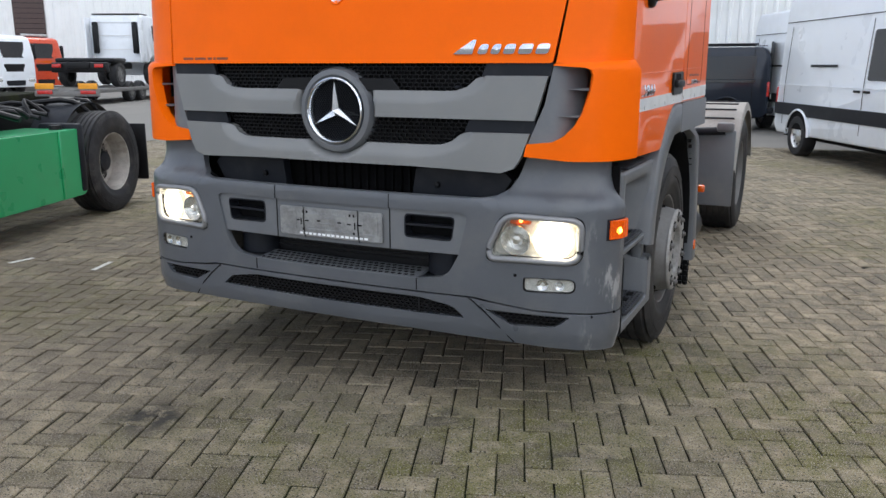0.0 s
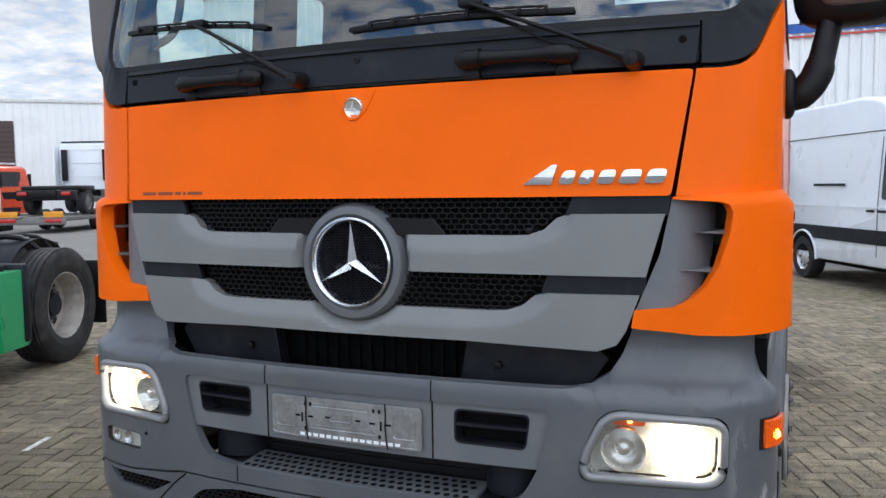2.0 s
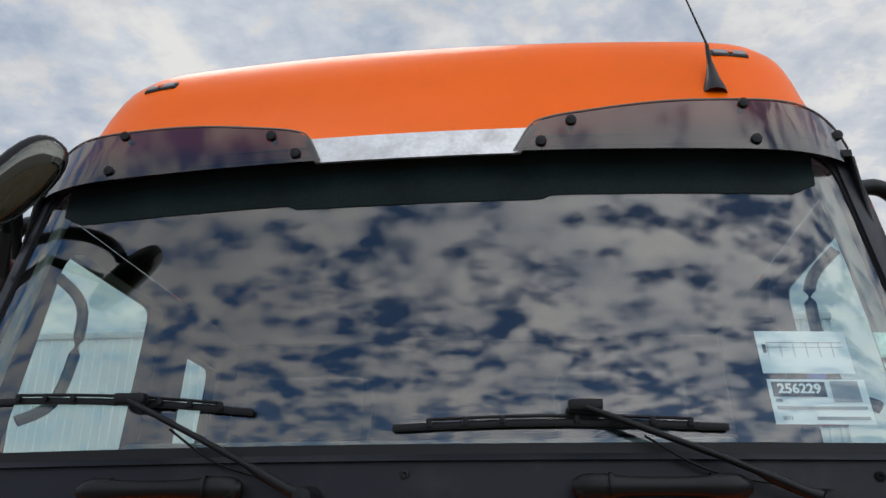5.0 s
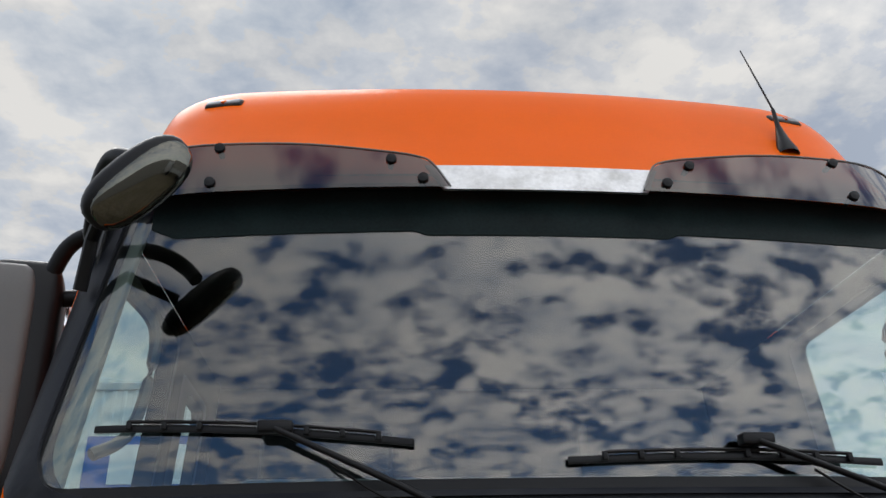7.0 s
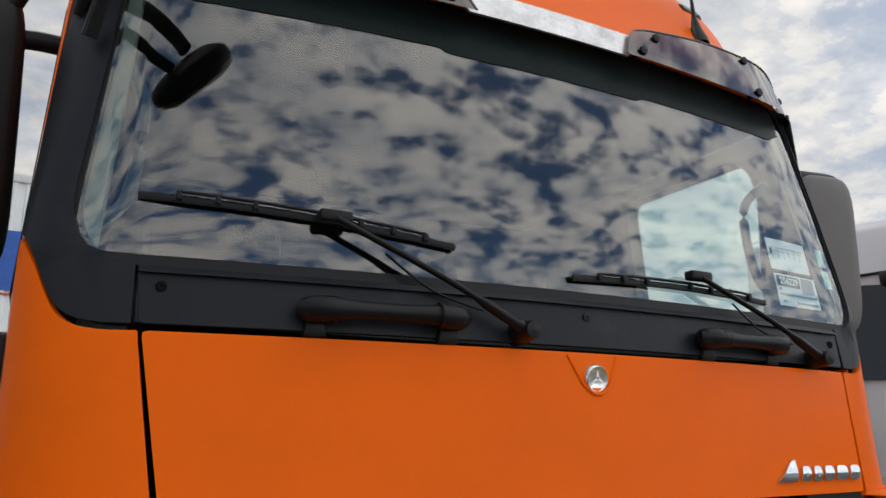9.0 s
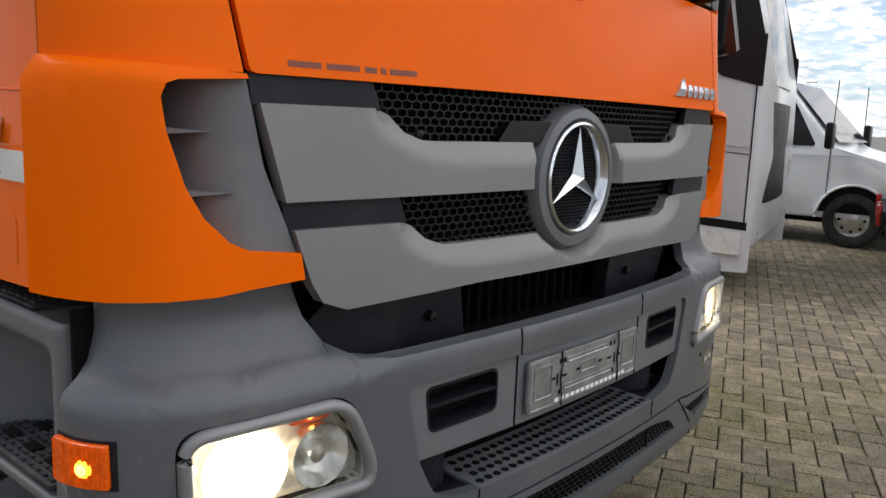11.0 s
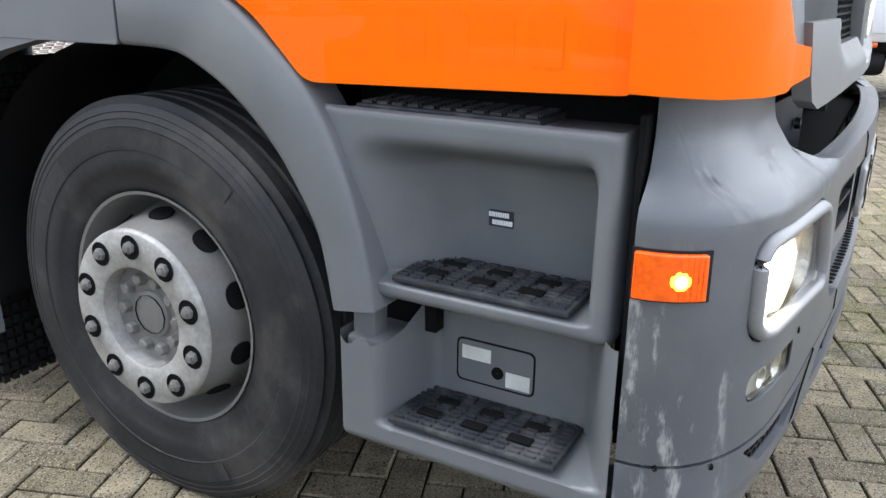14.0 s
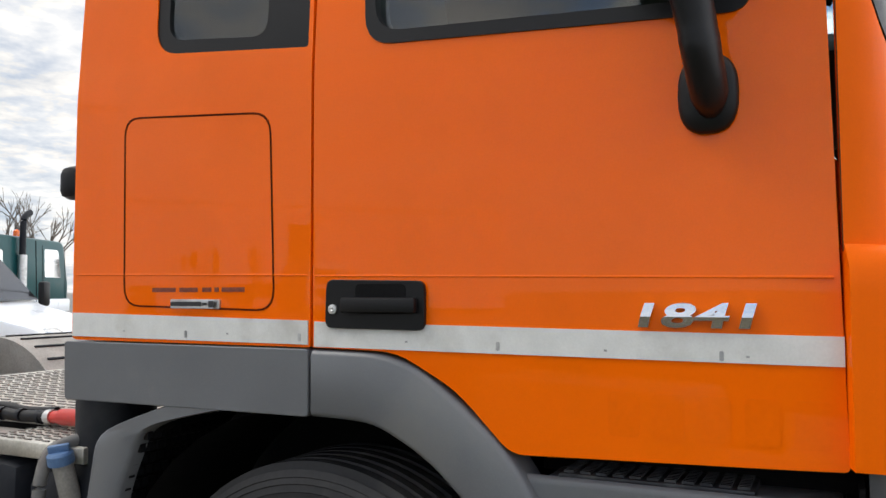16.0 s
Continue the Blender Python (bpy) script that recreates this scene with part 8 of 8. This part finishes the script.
tp = sheet([(0, 1.35), (2.44, 1.35), (2.44, 3.1), (0, 3.1)], lambda u, v, d: (-0.01 - 0.03 * math.sin(u * 14) + d, u, v), 0.01, step=0.1)
part("tail_curtain", tp, "tarp", CL, "drawn tail tarpaulin with straps")
for i in range(7):
    part("tail_strap", box(-0.05, 0.2 + i * 0.33, 1.7, 0.015, 0.03, 1.0, 0.003), "black", CL)
part("tail_board", box(-0.02, 1.22, 1.05, 0.05, 2.44, 0.5, 0.01), "plate", CL)
part("roof_sheet", box(3.0, 1.22, 3.12, 6.0, 2.5, 0.04, 0.01), "tarp", CL)
part("corner_post", box(0.03, 0.0, 1.05, 0.10, 0.10, 0.75, 0.01), "white", CL)
part("under_run_bar", box(-0.05, 1.22, 0.60, 0.08, 2.3, 0.14, 0.01), "dark", CL)
for y in (0.25, 0.65, 2.1):
    part("tail_lamp", box(-0.11, y, 0.62, 0.06, 0.16, 0.22, 0.02), "red", CL, "red tail lamp")
part("chassis", box(3.5, 1.22, 0.60, 6.5, 0.9, 0.24, 0.01), "black", CL)
part("underside_box", box(0.36, 0.65, 0.47, 0.80, 0.8, 0.26, 0.08), "black", CL)
part("side_lamp", box(0.52, -0.03, 0.69, 0.12, 0.03, 0.055, 0.01), "amber", CL)
part("mud_flap", box(0.98, 0.30, 0.40, 0.04, 0.4, 0.42, 0.01, turn=Matrix.Rotation(radians(-18), 4, "Y")), "rimgrey", CL)
for x in (1.72, 6.6):
    for y, s in ((0.1, -1), (2.34, 1)):
        road_wheel(CL, Matrix.Translation((x, y, 0.40)) @ Matrix.Rotation(0 if s < 0 else math.pi, 4, "Z"), 0.40, 0.25, "dark")
part("cab", box(7.2, 1.22, 1.35, 1.5, 2.1, 1.9, 0.15), "white", CL, "white lorry cab")

# teal bonneted lorry far off
TL = thing("teal_lorry", "dark teal crew-cab lorry with an upright exhaust and amber beacon", "truck")
TL.matrix_basis = Matrix.Translation((12.45, 21.65, 0)) @ Matrix.Rotation(radians(20), 4, "Z") @ Matrix.Diagonal((1, 1, 1.07, 1))
prof = rounded([(1.1, 0.6), (1.15, 1.6), (0.95, 2.75), (-2.6, 2.8), (-2.6, 0.6)], [0.1, 0.1, 0.2, 0.1, 0.05], 4)
tb = part("cab", extrude_profile(prof, 2.4, 2.4, 0.1, 0.04, 1.5), "teal", TL, angle=50)
for s in (-1, 1):
    part("door_window", flat_on(rounded([(0.75, 1.75), (-0.05, 1.75), (-0.05, 2.5), (0.62, 2.5)], 0.08, 4), 1.2, s, 0.004, 0.004, 0.04, 1.5), "reflector", tb, "bright door window")
    part("rear_window", flat_on(rounded([(-1.9, 1.9), (-2.4, 1.9), (-2.4, 2.4), (-1.9, 2.4)], 0.06, 4), 1.2, s, 0.004, 0.004, 0.04, 1.5), "reflector", tb)
    for xx in (0.95, -0.15):
        part("joint", flat_on([(xx, 0.9), (xx + 0.02, 0.9), (xx + 0.02, 2.6), (xx, 2.6)], 1.2, s, 0.003, 0.003, 0.04, 1.5), "gap", tb)
    part("mirror", box(1.15, s * 1.5, 2.05, 0.12, 0.22, 0.55, 0.05), "black", tb)
    for x in (0.3, -3.6):
        road_wheel(TL, Matrix.Translation((x, s * 1.15, 0.5)) @ Matrix.Rotation(0 if s < 0 else math.pi, 4, "Z"), 0.5, 0.3)
part("lower_body", box(0.2, 0, 1.0, 2.0, 2.44, 0.35, 0.03), "white", TL, "white lower side")
part("exhaust", tube(curve_pts([(-1.25, -1.3, 1.2), (-1.25, -1.3, 2.9), (-1.2, -1.3, 3.25), (-0.95, -1.3, 3.4)], 5), 0.085, 12), "dark", TL, "dark upright exhaust")
part("exhaust_guard", moved(lathe([(1.1, 0.12), (2.3, 0.12)], 16, "z"), Matrix.Translation((-1.25, -1.3, 0))), "steel", TL)
part("beacon", moved(lathe([(0.0, 0.09), (0.16, 0.085), (0.2, 0.04), (0.2, 0.0005)], 14, "z"), Matrix.Translation((-0.5, -0.6, 2.8))), "amber", TL, "amber beacon")
part("bed", box(-3.6, 0, 1.0, 2.2, 2.3, 0.3, 0.02), "dark", TL)

# bare trees behind it
def bare_tree(place, height, seed):
    rnd = random.Random(seed)
    ob = thing("bare_tree", "leafless grey-brown tree behind the yard", "tree", "bare trees")
    ob.location = place
    trunk, twigs = bmesh.new(), bmesh.new()
    def grow(p, d, l, r, depth, bm):
        q = p + d * l
        tube([p, p.lerp(q, 0.5) + Vector((rnd.uniform(-1, 1), rnd.uniform(-1, 1), 0)) * l * 0.05, q], [r, r * 0.85, r * 0.65], 5, bm=bm)
        if depth == 0:
            return
        for k in range(3 if depth > 1 else 4):
            nd = (d + Vector((rnd.uniform(-1, 1), rnd.uniform(-1, 1), rnd.uniform(-0.2, 0.6))) * 0.62).normalized()
            grow(p.lerp(q, rnd.uniform(0.6, 1.0)), nd, l * rnd.uniform(0.6, 0.8), r * 0.55, depth - 1, twigs if depth < 4 else bm)
    grow(Vector((0, 0, 0)), Vector((0, 0, 1)), height * 0.30, height * 0.016, 4, trunk)
    part("trunk", trunk, "bark", ob)
    part("crown", twigs, "bark", ob, kind="stuff")
    return ob


for i, (x, y, h) in enumerate(((22, 32.5, 8.2), (20.2, 33.5, 7.6), (24.5, 31, 5.6), (27.5, 30.5, 5.2))):
    bare_tree((x, y, 0), h, 11 + i)

# ---------------------------------------------------------------- halls
def ribbed_wall(name, label, a, b, height, pitch=0.30, depth=0.05, material="clad"):
    """A clad hall front from a to b on the ground, with trapezoid ribs, a roof edge and a plain body behind."""
    a, b = Vector((*a, 0)), Vector((*b, 0))
    d = (b - a).normalized()
    n = Vector((d.y, -d.x, 0))
    L = (b - a).length
    bm = bmesh.new()
    prev = None
    k = 0
    s = 0.0
    pts = []
    while s < L:
        pts += [(s, 0.0), (s + pitch * 0.55, 0.0), (s + pitch * 0.65, depth), (s + pitch * 0.90, depth)]
        s += pitch
    for t, o in pts:
        p = a + d * min(t, L) + n * o
        row = (bm.verts.new((p.x, p.y, 0.25)), bm.verts.new((p.x, p.y, height)))
        if prev:
            bm.faces.new((prev[0], row[0], row[1], prev[1]))
        prev = row
    hall = link(name, bm, material, None, angle=20)
    tagged(hall, label, "building", kind="structure")
    mid = (a + b) / 2 - n * 6
    ang = math.atan2(d.y, d.x)
    part("hall_body", box(mid.x, mid.y, height / 2, L - 0.2, 11.9, height - 0.1, 0, turn=Matrix.Rotation(ang, 4, "Z")), material, hall)
    e = (a + b) / 2 + n * 0.03
    part("roof_edge", box(e.x, e.y, height + 0.06, L + 0.1, 0.14, 0.22, 0.02, turn=Matrix.Rotation(ang, 4, "Z")), "tape", hall, "pale metal roof edge")
    part("plinth", box(e.x, e.y, 0.14, L, 0.10, 0.28, 0.01, turn=Matrix.Rotation(ang, 4, "Z")), "concrete", hall, "grey plinth")
    return hall, a, d, n


RH, ra, rd, rn = ribbed_wall("hall_wall_north", "pale ribbed metal hall with a blue name band", (-19, 22.1), (9.0, 22.1), 8.55)
rot = Matrix.Rotation(math.atan2(rd.y, rd.x), 4, "Z")


def on_hall(base, d, n, s0, s1, z0, z1, material, name, hall, out=0.05, th=0.03, label=""):
    c = base + d * ((s0 + s1) / 2) + n * out
    return part(name, box(c.x, c.y, (z0 + z1) / 2, s1 - s0, th, z1 - z0, 0, turn=Matrix.Rotation(math.atan2(d.y, d.x), 4, "Z")), material, hall, label)


on_hall(ra, rd, rn, 10.5, 28.0, 5.55, 7.15, "blueband", "blue_band", RH, 0.055, 0.03, "blue band along the hall")
on_hall(ra, rd, rn, 10.5, 28.0, 5.42, 5.48, "red", "red_line", RH, 0.055, 0.03)
for i in range(10):   # plain white shapes where the big sign letters stand
    s0 = 11.2 + i * 1.62
    on_hall(ra, rd, rn, s0, s0 + 0.95, 5.80, 6.90, "white", "sign_shape", RH, 0.085, 0.03)
LH, la, ld, ln = ribbed_wall("hall_wall_west", "long white ribbed hall across the yard", (-52, 21), (-18, 52), 6.85, 0.45, 0.03)
on_hall(la, ld, ln, 13.4, 15.1, 0.25, 5.7, "brown", "roller_shutter", LH, 0.06, 0.05, "dark brown roller shutter")
for i in range(18):
    on_hall(la, ld, ln, 13.4, 15.1, 0.4 + i * 0.29, 0.42 + i * 0.29, "gap", "shutter_rib", LH, 0.09, 0.01)
part("wall_lamp", box(*(la + ld * 13.2 + ln * 0.3 + Vector((0, 0, 6.2))), 0.5, 0.4, 0.2, 0.05), "steel", LH)
# kerbed strip in front of it
bm = box(-27.0, 17.2, 0.2, 8, 2.0, 0.4, 0.05, turn=Matrix.Rotation(radians(124), 4, "Z"))
tagged(link("kerb_strip", bm, "joint"), "low mossy concrete kerb strip across the yard", "kerb", kind="structure")
BOX = thing("waste_bin", "dark upright container standing by the hall", "container")
part("bin_body", box(-31.0, 33.2, 0.9, 1.0, 1.0, 1.8, 0.05), "navy", BOX)

# ---------------------------------------------------------------- paving
PAVE_TURN = radians(20.5)
UNIT = 0.1063
ORG = Vector((0.516, -0.130, 0))
base_bm = bmesh.new()
bmesh.ops.create_grid(base_bm, x_segments=1, y_segments=1, size=1)
for v in base_bm.verts:
    v.co = (2.05 + v.co.x * 12.6, 3.05 + v.co.y * 10.1, -0.007)
pave = link("pavement", base_bm, "joint")
tagged(pave, "worn grey-brown herringbone brick paving with mossy joints", "paving", kind="structure")


def brick_shape(l, w, rnd):
    """Corners of one brick: lower and upper ring, the top slightly drawn in and uneven."""
    g, c = 0.0034, 0.0045
    lo = [(g, g), (l - g, g), (l - g, w - g), (g, w - g)]
    hi = [(g + c, g + c), (l - g - c, g + c), (l - g - c, w - g - c), (g + c, w - g - c)]
    jit = lambda: rnd.uniform(-0.0017, 0.0017)
    return [(x + jit(), y + jit(), -0.022) for x, y in lo] + [(x + jit(), y + jit(), -0.004) for x, y in lo] + [(x + jit(), y + jit(), 0.0) for x, y in hi]


BR_F = [(8, 9, 10, 11)] + [(4 + i, 4 + (i + 1) % 4, 8 + (i + 1) % 4, 8 + i) for i in range(4)] + [(i, (i + 1) % 4, 4 + (i + 1) % 4, 4 + i) for i in range(4)]
rnd = random.Random(5)
singles = []
for k in range(8):
    me = bpy.data.meshes.new("brick")
    me.from_pydata(brick_shape(2 * UNIT, UNIT, rnd), [], BR_F)
    me.materials.append(M["brick"])
    singles.append(me)
verts, faces, near = [], [], []
ca, sa = math.cos(PAVE_TURN), math.sin(PAVE_TURN)
for m_ in range(-260, 261):
    for n_ in range(-130, 131):
        i, j = m_ - 2 * n_, m_ + 2 * n_
        for kind_ in (0, 1):
            u0, v0 = (i * UNIT, (j - 1) * UNIT) if kind_ == 0 else (i * UNIT, j * UNIT)
            l, w = (2 * UNIT, UNIT) if kind_ == 0 else (UNIT, 2 * UNIT)
            x, y = ORG.x + u0 * ca - v0 * sa, ORG.y + u0 * sa + v0 * ca
            if not (-10.5 < x < 14.5 and -7.0 < y < 13.0):
                continue
            dz, tx, ty_ = rnd.gauss(0, 0.0016), rnd.gauss(0, 0.007), rnd.gauss(0, 0.007)
            if 0.15 < x < 2.0 and -1.3 < y < 0.15 and len(near) < 300:
                near.append((x, y, dz, kind_))
                continue
            b0 = len(verts)
            for (a, b, c) in brick_shape(2 * UNIT, UNIT, rnd):
                if kind_:
                    a, b = UNIT - b, a
                verts.append((x + a * ca - b * sa, y + a * sa + b * ca, c + dz + (a - l / 2) * tx + (b - w / 2) * ty_))
            faces += [tuple(b0 + q for q in f) for f in BR_F]
for x, y, dz, kind_ in near:
    ob = new("brick", singles[rnd.randrange(8)])
    ob.parent = pave
    if kind_:
        ob.matrix_basis = Matrix.Translation((x + UNIT * ca, y + UNIT * sa, dz)) @ Matrix.Rotation(PAVE_TURN + radians(90), 4, "Z")
    else:
        ob.matrix_basis = Matrix.Translation((x, y, dz)) @ Matrix.Rotation(PAVE_TURN, 4, "Z")
me = bpy.data.meshes.new("bricks")
me.from_pydata(verts, [], faces)
me.materials.append(M["brick"])
rest = new("bricks", me)
rest.parent = pave
tagged(rest, kind="stuff")

# worn white line remnants on the bricks
for x, y, l, w, a in ((-3.63, 1.02, 0.20, 0.045, 84), (-2.92, 1.17, 0.26, 0.04, 110)):
    bm = box(x, y, 0.004, l, w, 0.003, 0.001, turn=Matrix.Rotation(radians(a), 4, "Z"))
    part("line_mark", bm, "oldline", pave, "worn white paint mark")
